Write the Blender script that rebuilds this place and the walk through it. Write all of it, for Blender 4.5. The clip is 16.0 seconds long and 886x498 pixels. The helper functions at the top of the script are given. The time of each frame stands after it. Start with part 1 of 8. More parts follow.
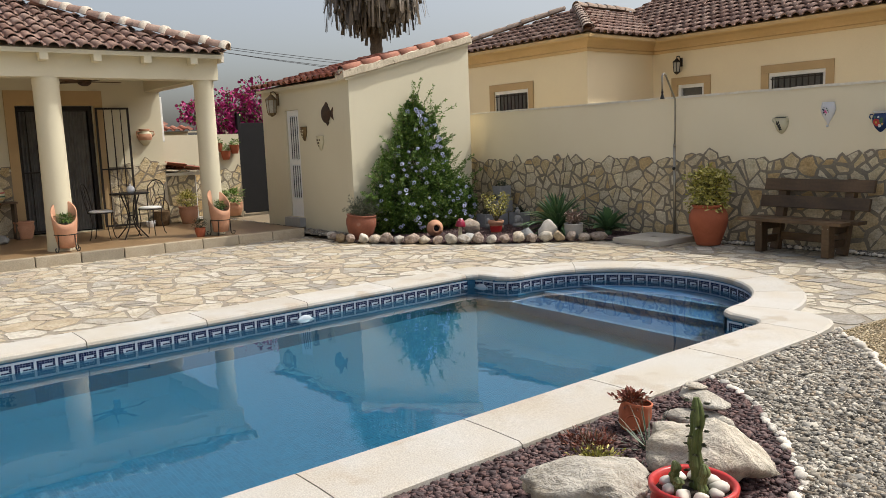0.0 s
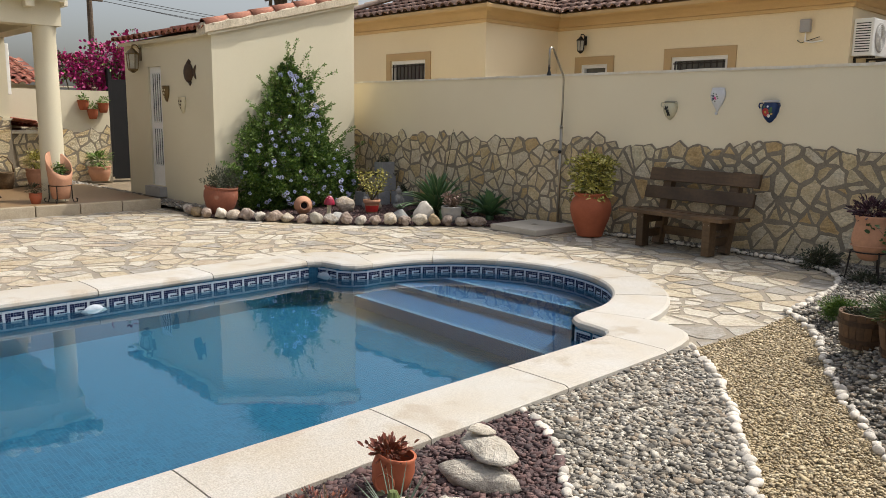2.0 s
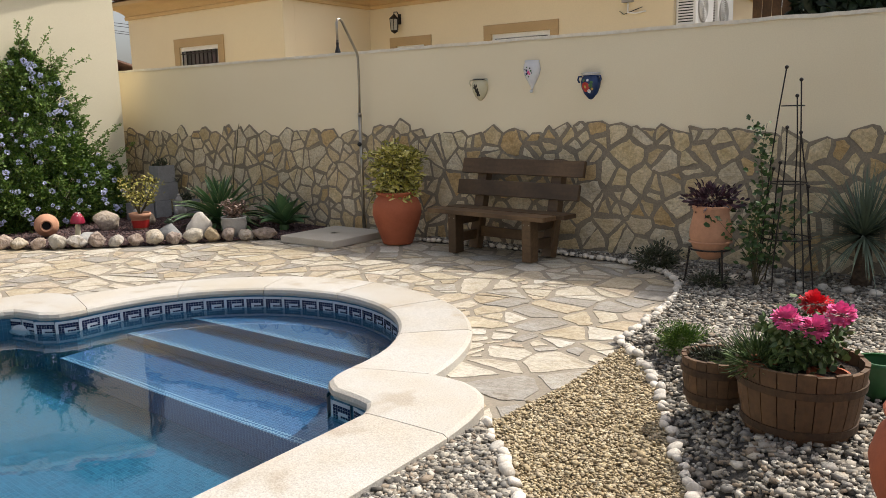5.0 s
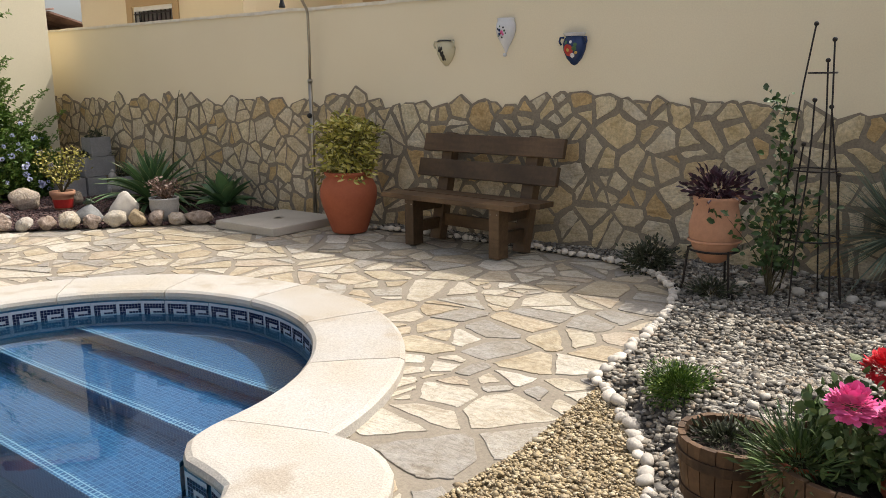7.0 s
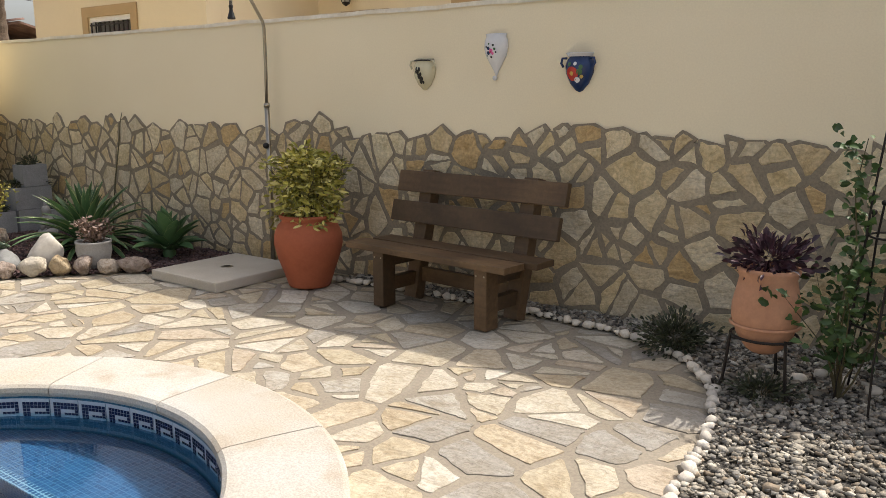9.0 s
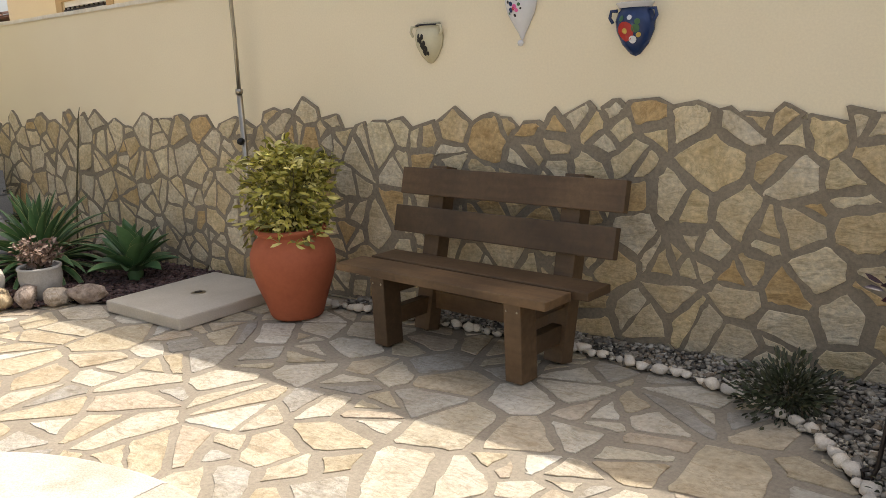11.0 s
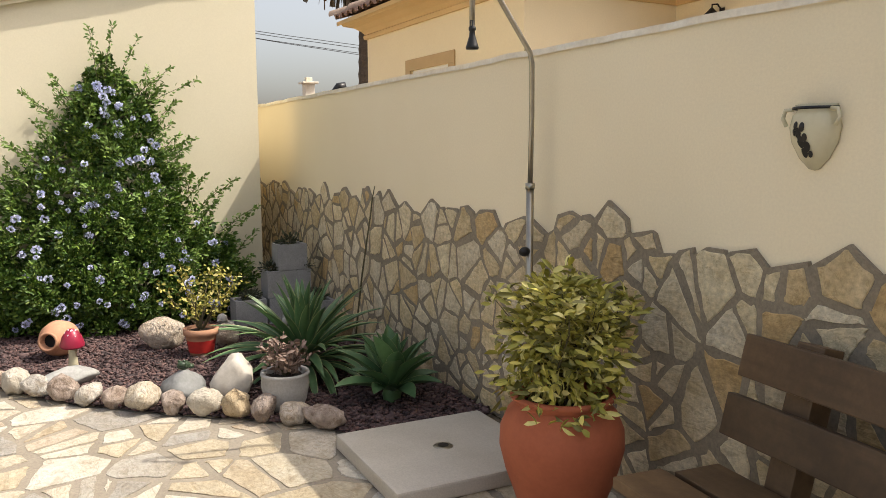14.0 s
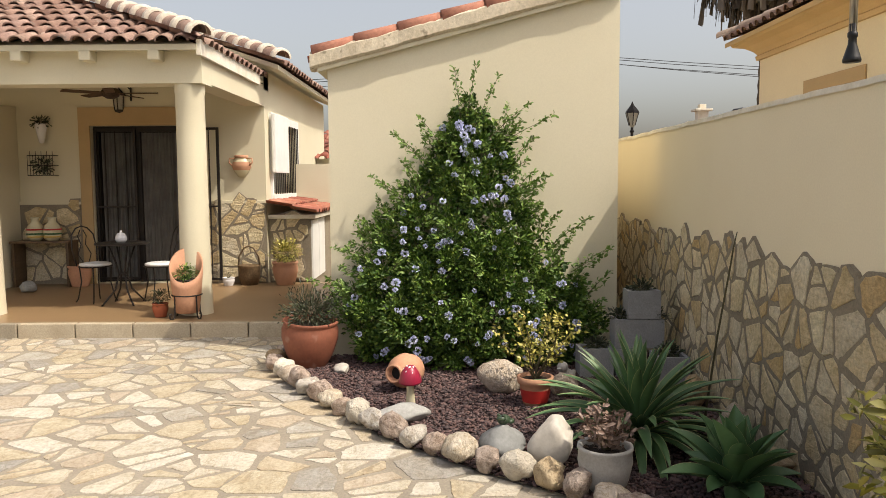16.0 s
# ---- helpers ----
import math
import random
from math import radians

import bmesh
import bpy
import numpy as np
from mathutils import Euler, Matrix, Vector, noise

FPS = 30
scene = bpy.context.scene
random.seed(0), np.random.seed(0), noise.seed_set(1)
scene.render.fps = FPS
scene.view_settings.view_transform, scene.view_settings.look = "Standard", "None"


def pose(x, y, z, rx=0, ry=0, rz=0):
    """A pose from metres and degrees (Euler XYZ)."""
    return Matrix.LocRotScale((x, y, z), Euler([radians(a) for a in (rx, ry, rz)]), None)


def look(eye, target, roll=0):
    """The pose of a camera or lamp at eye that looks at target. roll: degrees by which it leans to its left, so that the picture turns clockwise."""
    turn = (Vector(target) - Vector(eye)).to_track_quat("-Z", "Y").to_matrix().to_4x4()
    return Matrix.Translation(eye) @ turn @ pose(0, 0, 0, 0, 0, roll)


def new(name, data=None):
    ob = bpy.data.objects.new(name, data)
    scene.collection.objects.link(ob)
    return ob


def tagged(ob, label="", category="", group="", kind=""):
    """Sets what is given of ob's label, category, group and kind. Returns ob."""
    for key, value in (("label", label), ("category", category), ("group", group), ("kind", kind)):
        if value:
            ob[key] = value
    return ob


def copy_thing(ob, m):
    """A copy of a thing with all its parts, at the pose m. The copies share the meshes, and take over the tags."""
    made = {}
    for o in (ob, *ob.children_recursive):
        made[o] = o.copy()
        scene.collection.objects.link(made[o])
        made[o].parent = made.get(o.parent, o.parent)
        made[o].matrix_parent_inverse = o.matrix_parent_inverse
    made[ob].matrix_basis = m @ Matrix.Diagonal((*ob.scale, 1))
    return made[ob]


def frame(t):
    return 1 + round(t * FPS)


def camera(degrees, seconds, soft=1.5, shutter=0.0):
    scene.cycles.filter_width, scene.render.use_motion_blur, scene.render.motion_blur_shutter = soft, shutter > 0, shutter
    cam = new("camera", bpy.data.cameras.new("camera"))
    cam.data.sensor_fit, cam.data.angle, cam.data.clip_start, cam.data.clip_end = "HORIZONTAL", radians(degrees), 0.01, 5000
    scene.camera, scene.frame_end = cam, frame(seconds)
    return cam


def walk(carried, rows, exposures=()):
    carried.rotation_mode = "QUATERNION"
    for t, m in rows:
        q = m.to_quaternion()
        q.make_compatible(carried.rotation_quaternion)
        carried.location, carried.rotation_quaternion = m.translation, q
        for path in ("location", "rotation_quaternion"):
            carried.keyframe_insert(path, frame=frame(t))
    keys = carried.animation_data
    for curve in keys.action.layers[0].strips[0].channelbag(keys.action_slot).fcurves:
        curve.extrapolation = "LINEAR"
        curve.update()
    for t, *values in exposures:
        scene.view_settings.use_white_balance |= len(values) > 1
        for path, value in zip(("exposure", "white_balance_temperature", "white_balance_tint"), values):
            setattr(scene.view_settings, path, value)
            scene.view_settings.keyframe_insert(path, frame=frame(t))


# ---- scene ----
cam = camera(59.0, 16.0, soft=0.6)
PATH = [
    (0, (12.627, -9.822, 1.508), (11.075, -8.589, 1.24), -2.2),
    (0.5, (12.561, -9.481, 1.491), (11.039, -8.208, 1.237), -0.4),
    (1, (12.457, -9.155, 1.457), (10.968, -7.835, 1.255), -0.4),
    (1.5, (12.403, -8.92, 1.47), (10.961, -7.557, 1.223), -0.5),
    (2, (12.391, -8.539, 1.449), (10.968, -7.174, 1.118), 0.8),
    (2.5, (12.282, -8.211, 1.427), (10.969, -6.735, 1.115), 0.6),
    (3, (12.213, -7.965, 1.449), (10.943, -6.457, 1.11), -2.4),
    (3.5, (12.216, -7.604, 1.452), (10.916, -6.127, 1.095), -0.3),
    (4, (12.134, -7.308, 1.466), (10.905, -5.763, 1.147), 0.2),
    (4.2, (12.047, -7.205, 1.453), (10.867, -5.624, 1.121), -0.0),
    (6.3, (11.535, -6.097, 1.297), (10.38, -4.506, 0.932), -2.1),
    (6.5, (11.499, -5.994, 1.319), (10.335, -4.411, 0.951), -1.6),
    (7, (11.38, -5.671, 1.301), (10.243, -4.078, 0.891), -0.5),
    (7.5, (11.208, -5.41, 1.334), (10.124, -3.769, 0.966), -0.9),
    (8, (11.083, -5.127, 1.394), (9.968, -3.501, 1.058), -1.3),
    (8.5, (10.958, -4.868, 1.403), (9.791, -3.28, 1.059), 0.8),
    (8.7, (10.891, -4.791, 1.408), (9.757, -3.183, 1.053), 0.4),
    (10.8, (10.17, -3.708, 1.4), (9.036, -2.128, 0.933), -2.3),
    (11, (10.11, -3.623, 1.396), (8.943, -2.058, 0.962), -2.7),
    (11.5, (9.951, -3.355, 1.46), (8.624, -1.926, 1.015), -1.8),
    (12, (9.751, -3.211, 1.473), (8.237, -1.967, 1.074), -2.7),
    (12.5, (9.518, -3.023, 1.49), (7.928, -1.852, 1.176), -2.9),
    (13, (9.394, -2.85, 1.523), (7.66, -1.879, 1.294), -2.4),
    (13.5, (9.299, -2.579, 1.543), (7.531, -1.661, 1.359), -1.4),
    (14, (9.149, -2.364, 1.532), (7.397, -1.432, 1.282), -0.2),
    (14.5, (9.032, -2.228, 1.561), (7.202, -1.461, 1.31), -2.6),
    (15, (8.941, -2.051, 1.561), (7.003, -1.614, 1.328), 0.4),
    (15.5, (8.856, -1.953, 1.571), (6.877, -1.756, 1.36), -1.1),
    (16, (8.677, -1.883, 1.6), (6.684, -1.897, 1.427), -0.4),
]
walk(cam, [(t, look(eye, target, roll)) for t, eye, target, roll in PATH], [(0.0, 0.09, 6600, 10), (4.0, 0.2, 6700, 11), (7.0, 0.3, 6800, 12), (8.7, 0.4, 6850, 12), (10.8, 0.7, 7000, 12), (12.0, 0.75, 7000, 12), (13.0, 0.62, 7000, 12), (14.5, 0.58, 7000, 12), (16.0, 0.35, 7150, 12)])

# ---- light ----
SUN_TO = Vector((0.32, 0.63, 1.0)).normalized()
world = bpy.data.worlds.new("sky")
scene.world = world
world.use_nodes = True
wn = world.node_tree.nodes
sky = wn.new("ShaderNodeTexSky")
sky.sky_type, sky.sun_disc = "NISHITA", False
sky.sun_elevation = math.asin(SUN_TO.z)
sky.sun_rotation = math.atan2(SUN_TO.x, SUN_TO.y)
sky.air_density, sky.dust_density, sky.ozone_density = 1.0, 5.0, 1.0
wn["Background"].inputs["Strength"].default_value = 0.165
haze = wn.new("ShaderNodeHueSaturation")
haze.inputs["Saturation"].default_value = 0.58
world.node_tree.links.new(sky.outputs["Color"], haze.inputs["Color"])
world.node_tree.links.new(haze.outputs["Color"], wn["Background"].inputs["Color"])
sun = new("sun", bpy.data.lights.new("sun", "SUN"))
sun.data.energy, sun.data.angle, sun.data.color = 3.0, radians(0.6), (1.0, 0.97, 0.90)
sun.matrix_world = look(SUN_TO * 40, (0, 0, 0))

# ---- materials ----


def mat(name, col, col2=None, rough=0.7, metal=0.0, scale=3.0, fine=60.0, grain=0.25, bump=0.3, rand="", palette=None, spots=None, wave=None, depth=0.004, trans=0.0, ior=1.45, cleft=None):
    """A procedural surface: two colours by broad noise, fine grain, relief; per piece colours from a palette."""
    m = bpy.data.materials.new(name)
    m.use_nodes = True
    nt = m.node_tree
    n, l = nt.nodes, nt.links
    b = n["Principled BSDF"]
    b.inputs["Roughness"].default_value, b.inputs["Metallic"].default_value = rough, metal
    b.inputs["Transmission Weight"].default_value, b.inputs["IOR"].default_value = trans, ior
    tc = n.new("ShaderNodeTexCoord")
    vec = tc.outputs["Object"]
    rnd = None
    if rand == "object":
        rnd = n.new("ShaderNodeObjectInfo").outputs["Random"]
    elif rand == "island":
        rnd = n.new("ShaderNodeNewGeometry").outputs["Random Per Island"]
    if rnd:
        mul = n.new("ShaderNodeMath")
        mul.operation = "MULTIPLY"
        mul.inputs[1].default_value = 57.0
        l.new(rnd, mul.inputs[0])
        add = n.new("ShaderNodeVectorMath")
        add.operation = "ADD"
        l.new(vec, add.inputs[0])
        l.new(mul.outputs[0], add.inputs[1])
        vec = add.outputs[0]

    def noise_tex(s, detail, rough_n=0.55):
        t = n.new("ShaderNodeTexNoise")
        t.inputs["Scale"].default_value, t.inputs["Detail"].default_value, t.inputs["Roughness"].default_value = s, detail, rough_n
        l.new(vec, t.inputs["Vector"])
        return t.outputs["Fac"]

    def ramp(fac, stops, interp="LINEAR"):
        r = n.new("ShaderNodeValToRGB")
        r.color_ramp.interpolation = interp
        el = r.color_ramp.elements
        while len(el) < len(stops):
            el.new(0.5)
        for e, (p, c) in zip(el, stops):
            e.position, e.color = p, (*c, 1)
        l.new(fac, r.inputs["Fac"])
        return r.outputs["Color"]

    def mix(kind, fac, a, c):
        x = n.new("ShaderNodeMix")
        x.data_type, x.blend_type = "RGBA", kind
        if isinstance(fac, float):
            x.inputs["Factor"].default_value = fac
        else:
            l.new(fac, x.inputs["Factor"])
        for sock, v in ((x.inputs["A"], a), (x.inputs["B"], c)):
            if isinstance(v, tuple):
                sock.default_value = (*v, 1)
            else:
                l.new(v, sock)
        return x.outputs["Result"]

    col2 = col2 or tuple(c * 0.82 for c in col)
    broad = noise_tex(scale, 4)
    if palette and rnd:
        k = len(palette)
        basecol = ramp(rnd, [(i / k, p) for i, p in enumerate(palette)], "CONSTANT")
        tint = ramp(broad, [(0.3, col2), (0.7, (1.0, 1.0, 1.0))])
        c = mix("MULTIPLY", 0.8, basecol, tint)
    else:
        c = ramp(broad, [(0.32, col2), (0.68, col)])
        if rnd:
            r2 = ramp(rnd, [(0.0, (0.7, 0.7, 0.7)), (1.0, (1.15, 1.12, 1.08))])
            c = mix("MULTIPLY", 1.0, c, r2)
    if spots:
        f = noise_tex(spots[1], 2)
        mask = ramp(f, [(spots[2], (0, 0, 0)), (spots[2] + 0.08, (1, 1, 1))])
        c = mix("MIX", mask, c, spots[0])
    g = noise_tex(fine, 6, 0.65)
    gr = ramp(g, [(0.25, (1 - grain,) * 3), (0.75, (1 + grain * 0.4,) * 3)])
    c = mix("MULTIPLY", 1.0, c, gr)
    if wave:
        w = n.new("ShaderNodeTexWave")
        w.bands_direction = wave[0]
        w.inputs["Scale"].default_value, w.inputs["Distortion"].default_value, w.inputs["Detail"].default_value = wave[1], wave[2], 3
        mp = n.new("ShaderNodeMapping")
        mp.inputs["Scale"].default_value = wave[3]
        l.new(vec, mp.inputs["Vector"])
        l.new(mp.outputs[0], w.inputs["Vector"])
        wr = ramp(w.outputs["Fac"], [(0.0, (0.72, 0.7, 0.68)), (1.0, (1.08, 1.08, 1.08))])
        c = mix("MULTIPLY", 1.0, c, wr)
    height = g
    if cleft:
        # split stone: thin broken layers that run one way, with stained hollows
        mp2 = n.new("ShaderNodeMapping")
        mp2.inputs["Scale"].default_value = (1.0, cleft[1], 1.0)
        if rnd:
            spin = n.new("ShaderNodeCombineXYZ")
            l.new(mul.outputs[0], spin.inputs["Z"])
            l.new(spin.outputs[0], mp2.inputs["Rotation"])
        l.new(vec, mp2.inputs["Vector"])
        t2 = n.new("ShaderNodeTexNoise")
        t2.inputs["Scale"].default_value, t2.inputs["Detail"].default_value, t2.inputs["Roughness"].default_value, t2.inputs["Distortion"].default_value = cleft[0], 8, 0.62, 0.6
        l.new(mp2.outputs[0], t2.inputs["Vector"])
        seam = ramp(t2.outputs["Fac"], [(0.36, (0.62, 0.56, 0.47)), (0.43, (1, 1, 1)), (0.485, (1, 1, 1)), (0.5, (0.60, 0.53, 0.42)), (0.515, (1, 1, 1)), (0.62, (1.07, 1.07, 1.08))])
        c = mix("MULTIPLY", cleft[2], c, seam)
        hm = n.new("ShaderNodeMath")
        hm.operation = "MULTIPLY_ADD"
        l.new(t2.outputs["Fac"], hm.inputs[0])
        hm.inputs[1].default_value = 2.2
        l.new(g, hm.inputs[2])
        height = hm.outputs[0]
    l.new(c, b.inputs["Base Color"])
    if bump:
        bp = n.new("ShaderNodeBump")
        bp.inputs["Strength"].default_value, bp.inputs["Distance"].default_value = bump, depth
        l.new(height, bp.inputs["Height"])
        l.new(bp.outputs[0], b.inputs["Normal"])
    return m


M = {}
M["plaster"] = mat("cream_plaster", (0.85, 0.755, 0.555), (0.815, 0.715, 0.515), rough=0.9, scale=0.9, fine=90, grain=0.07, bump=0.25)
M["plaster_house"] = mat("house_plaster", (0.655, 0.605, 0.455), (0.62, 0.565, 0.415), rough=0.9, scale=0.8, fine=80, grain=0.06, bump=0.2)
M["plaster_far"] = mat("neighbour_plaster", (0.78, 0.67, 0.46), (0.74, 0.63, 0.43), rough=0.9, scale=0.6, fine=60, grain=0.06, bump=0.2)
M["ochre"] = mat("ochre_paint", (0.49, 0.345, 0.18), (0.44, 0.31, 0.16), rough=0.85, scale=2, fine=60, grain=0.08)
M["cornice"] = mat("cornice_paint", (0.60, 0.42, 0.21), (0.54, 0.38, 0.185), rough=0.85, scale=1.5, fine=50, grain=0.08)
M["whitewash"] = mat("white_cap_paint", (0.82, 0.78, 0.68), (0.7, 0.63, 0.5), rough=0.85, scale=6, fine=40, grain=0.15)
M["verge"] = mat("verge_mortar", (0.66, 0.585, 0.45), (0.52, 0.44, 0.32), rough=0.92, scale=5, fine=34, grain=0.3, bump=0.8, spots=((0.30, 0.25, 0.18), 11.0, 0.66))
M["white"] = mat("white_paint", (0.80, 0.80, 0.78), (0.72, 0.72, 0.70), rough=0.45, scale=4, fine=50, grain=0.05, bump=0.05)
M["mortar_wall"] = mat("grey_mortar", (0.31, 0.263, 0.195), (0.25, 0.21, 0.155), rough=0.95, scale=5, fine=70, grain=0.35, bump=0.8)
WALL_PAL = [(0.78, 0.67, 0.45), (0.73, 0.60, 0.38), (0.82, 0.71, 0.49), (0.72, 0.65, 0.50), (0.80, 0.67, 0.42), (0.76, 0.66, 0.47), (0.67, 0.54, 0.33), (0.80, 0.73, 0.57), (0.74, 0.66, 0.49), (0.83, 0.74, 0.54), (0.78, 0.69, 0.48), (0.66, 0.48, 0.25)]
wk = dict(rough=0.85, scale=7, fine=42, grain=0.42, bump=1.0, depth=0.012, palette=WALL_PAL, cleft=(7.0, 3.2, 0.5))
M["wall_stone"] = mat("wall_sandstone", (0.6, 0.5, 0.35), (0.76, 0.68, 0.54), rand="object", **wk)
M["wall_stone_far"] = mat("wall_sandstone_far", (0.6, 0.5, 0.35), (0.76, 0.68, 0.54), rand="island", **wk)
M["mortar_floor"] = mat("paving_mortar", (0.325, 0.285, 0.225), (0.26, 0.225, 0.175), rough=0.95, scale=3, fine=60, grain=0.3, bump=0.6)
PAVE_PAL = [(0.54, 0.49, 0.39), (0.51, 0.445, 0.33), (0.60, 0.565, 0.485), (0.54, 0.47, 0.36), (0.45, 0.425, 0.375), (0.56, 0.51, 0.42), (0.50, 0.43, 0.34), (0.58, 0.535, 0.445), (0.37, 0.35, 0.315), (0.53, 0.465, 0.345), (0.62, 0.59, 0.52), (0.50, 0.425, 0.31)]
pk = dict(rough=0.75, scale=6, fine=40, grain=0.36, bump=0.8, depth=0.008, palette=PAVE_PAL, cleft=(4.5, 2.4, 0.6))
M["paver"] = mat("paving_sandstone", (1, 1, 1), (0.74, 0.68, 0.58), rand="object", **pk)
M["paver_far"] = mat("paving_sandstone_far", (1, 1, 1), (0.74, 0.68, 0.58), rand="island", **pk)
M["coping"] = mat("coping_stone", (0.68, 0.61, 0.47), (0.90, 0.80, 0.66), rough=0.85, scale=2.2, fine=130, grain=0.4, bump=0.7, depth=0.003, rand="object", palette=[(0.54, 0.53, 0.495), (0.515, 0.50, 0.465), (0.56, 0.55, 0.52)], spots=((0.45, 0.395, 0.32), 3.0, 0.58))
M["terracotta"] = mat("terracotta", (0.41, 0.115, 0.052), (0.34, 0.09, 0.04), rough=0.75, scale=5, fine=50, grain=0.12, bump=0.2)
M["terracotta_dark"] = mat("weathered_terracotta", (0.29, 0.098, 0.055), (0.22, 0.075, 0.043), rough=0.7, scale=4, fine=40, grain=0.2, bump=0.25, spots=((0.34, 0.17, 0.12), 7.0, 0.62))
M["glaze_frog"] = mat("dark_green_glaze", (0.045, 0.075, 0.04), (0.03, 0.05, 0.03), rough=0.4, scale=14, fine=50, grain=0.2)
M["terracotta_pale"] = mat("pale_terracotta", (0.55, 0.295, 0.18), (0.47, 0.24, 0.145), rough=0.8, scale=6, fine=50, grain=0.15, bump=0.25)
M["roof_tile"] = mat("roof_tile", (0.30, 0.16, 0.11), (0.22, 0.12, 0.09), rough=0.85, scale=2.2, fine=25, grain=0.35, bump=0.4, rand="island", palette=[(0.40, 0.255, 0.20), (0.34, 0.215, 0.165), (0.45, 0.315, 0.25), (0.37, 0.245, 0.20)], spots=((0.20, 0.145, 0.12), 9.0, 0.6))
M["roof_tile_red"] = mat("red_roof_tile", (0.44, 0.17, 0.10), (0.34, 0.13, 0.085), rough=0.85, scale=2.2, fine=25, grain=0.35, bump=0.4, rand="island", palette=[(0.44, 0.16, 0.10), (0.36, 0.13, 0.09), (0.46, 0.21, 0.14)], spots=((0.26, 0.17, 0.13), 9.0, 0.62))
M["ridge"] = mat("ridge_tile", (0.42, 0.33, 0.26), (0.30, 0.21, 0.16), rough=0.9, scale=5, fine=30, grain=0.3)
M["ridge_white"] = mat("ridge_mortar", (0.68, 0.62, 0.52), (0.55, 0.47, 0.38), rough=0.9, scale=5, fine=30, grain=0.3)
M["wood"] = mat("dark_stained_wood", (0.15, 0.092, 0.047), (0.095, 0.058, 0.03), rough=0.5, scale=2.5, fine=30, grain=0.3, bump=0.35, rand="object", wave=("X", 2.0, 3.0, (0.25, 14.0, 14.0)))
M["tub_wood"] = mat("barrel_wood", (0.15, 0.085, 0.042), (0.09, 0.05, 0.027), rough=0.7, scale=5, fine=40, grain=0.35, bump=0.5, rand="object")
M["iron"] = mat("black_iron", (0.018, 0.016, 0.015), (0.03, 0.022, 0.017), rough=0.55, metal=0.3, scale=8, fine=60, grain=0.2)
M["chrome"] = mat("steel", (0.42, 0.39, 0.33), (0.33, 0.30, 0.25), rough=0.3, metal=1.0, scale=10, fine=50, grain=0.1, bump=0.05)
M["black"] = mat("black_plastic", (0.012, 0.012, 0.012), rough=0.4, bump=0.05)
M["concrete"] = mat("grey_concrete", (0.40, 0.39, 0.37), (0.34, 0.33, 0.31), rough=0.9, scale=5, fine=90, grain=0.2)
M["block"] = mat("concrete_block", (0.34, 0.34, 0.34), (0.28, 0.28, 0.28), rough=0.95, scale=8, fine=120, grain=0.35, bump=0.8)
M["tray"] = mat("shower_tray_stone", (0.53, 0.49, 0.42), (0.46, 0.42, 0.35), rough=0.6, scale=4, fine=120, grain=0.2, bump=0.3)
M["kerb"] = mat("kerb_stone", (0.47, 0.41, 0.31), (0.39, 0.33, 0.24), rough=0.85, scale=4, fine=60, grain=0.3, bump=0.6, rand="object")
M["soil"] = mat("dark_soil", (0.05, 0.035, 0.025), (0.03, 0.022, 0.016), rough=1, scale=14, fine=120, grain=0.5, bump=1.0, depth=0.01)
M["dirt"] = mat("dry_earth", (0.30, 0.24, 0.16), (0.22, 0.17, 0.11), rough=1, scale=0.4, fine=30, grain=0.4, bump=0.8)
gk = dict(rough=0.85, scale=20, fine=90, grain=0.3, bump=0.4, rand="island")
M["gravel_grey"] = mat("grey_gravel", (1, 1, 1), (0.8, 0.79, 0.76), palette=[(0.33, 0.295, 0.24), (0.22, 0.195, 0.16), (0.46, 0.42, 0.35), (0.12, 0.11, 0.095), (0.60, 0.56, 0.48), (0.31, 0.25, 0.185), (0.39, 0.355, 0.30), (0.27, 0.255, 0.23)], **gk)
M["gravel_beige"] = mat("beige_gravel", (1, 1, 1), (0.85, 0.8, 0.72), palette=[(0.48, 0.39, 0.245), (0.38, 0.30, 0.175), (0.58, 0.50, 0.35), (0.27, 0.21, 0.13), (0.53, 0.44, 0.28), (0.42, 0.35, 0.24)], **gk)
M["lava"] = mat("lava_gravel", (1, 1, 1), (0.75, 0.7, 0.7), palette=[(0.135, 0.078, 0.073), (0.10, 0.064, 0.063), (0.175, 0.105, 0.094), (0.08, 0.057, 0.057), (0.155, 0.104, 0.10)], **gk)
# grey base sheet, darkened to paint shade into the gaps between loose stones
M["under_grey"] = mat("gravel_bed_gap_shade", (0.12, 0.11, 0.095), (0.085, 0.078, 0.068), rough=1, scale=20, fine=60, grain=0.5, bump=1.0, depth=0.01)
M["under_beige"] = mat("gravel_bed_beige", (0.36, 0.27, 0.14), (0.29, 0.21, 0.11), rough=1, scale=20, fine=90, grain=0.4, bump=1.0, depth=0.006)
M["under_lava"] = mat("gravel_bed_lava", (0.055, 0.034, 0.032), (0.04, 0.026, 0.025), rough=1, scale=20, fine=60, grain=0.5, bump=1.0, depth=0.01)
M["white_stone"] = mat("white_pebble", (0.74, 0.70, 0.63), (0.62, 0.57, 0.49), rough=0.7, scale=12, fine=40, grain=0.15, bump=0.3, rand="object")
M["rock_white"] = mat("pale_rock", (0.80, 0.75, 0.65), (0.58, 0.52, 0.42), rough=0.9, scale=6, fine=20, grain=0.3, bump=1.0, depth=0.02, rand="object", cleft=(9.0, 1.6, 0.5))
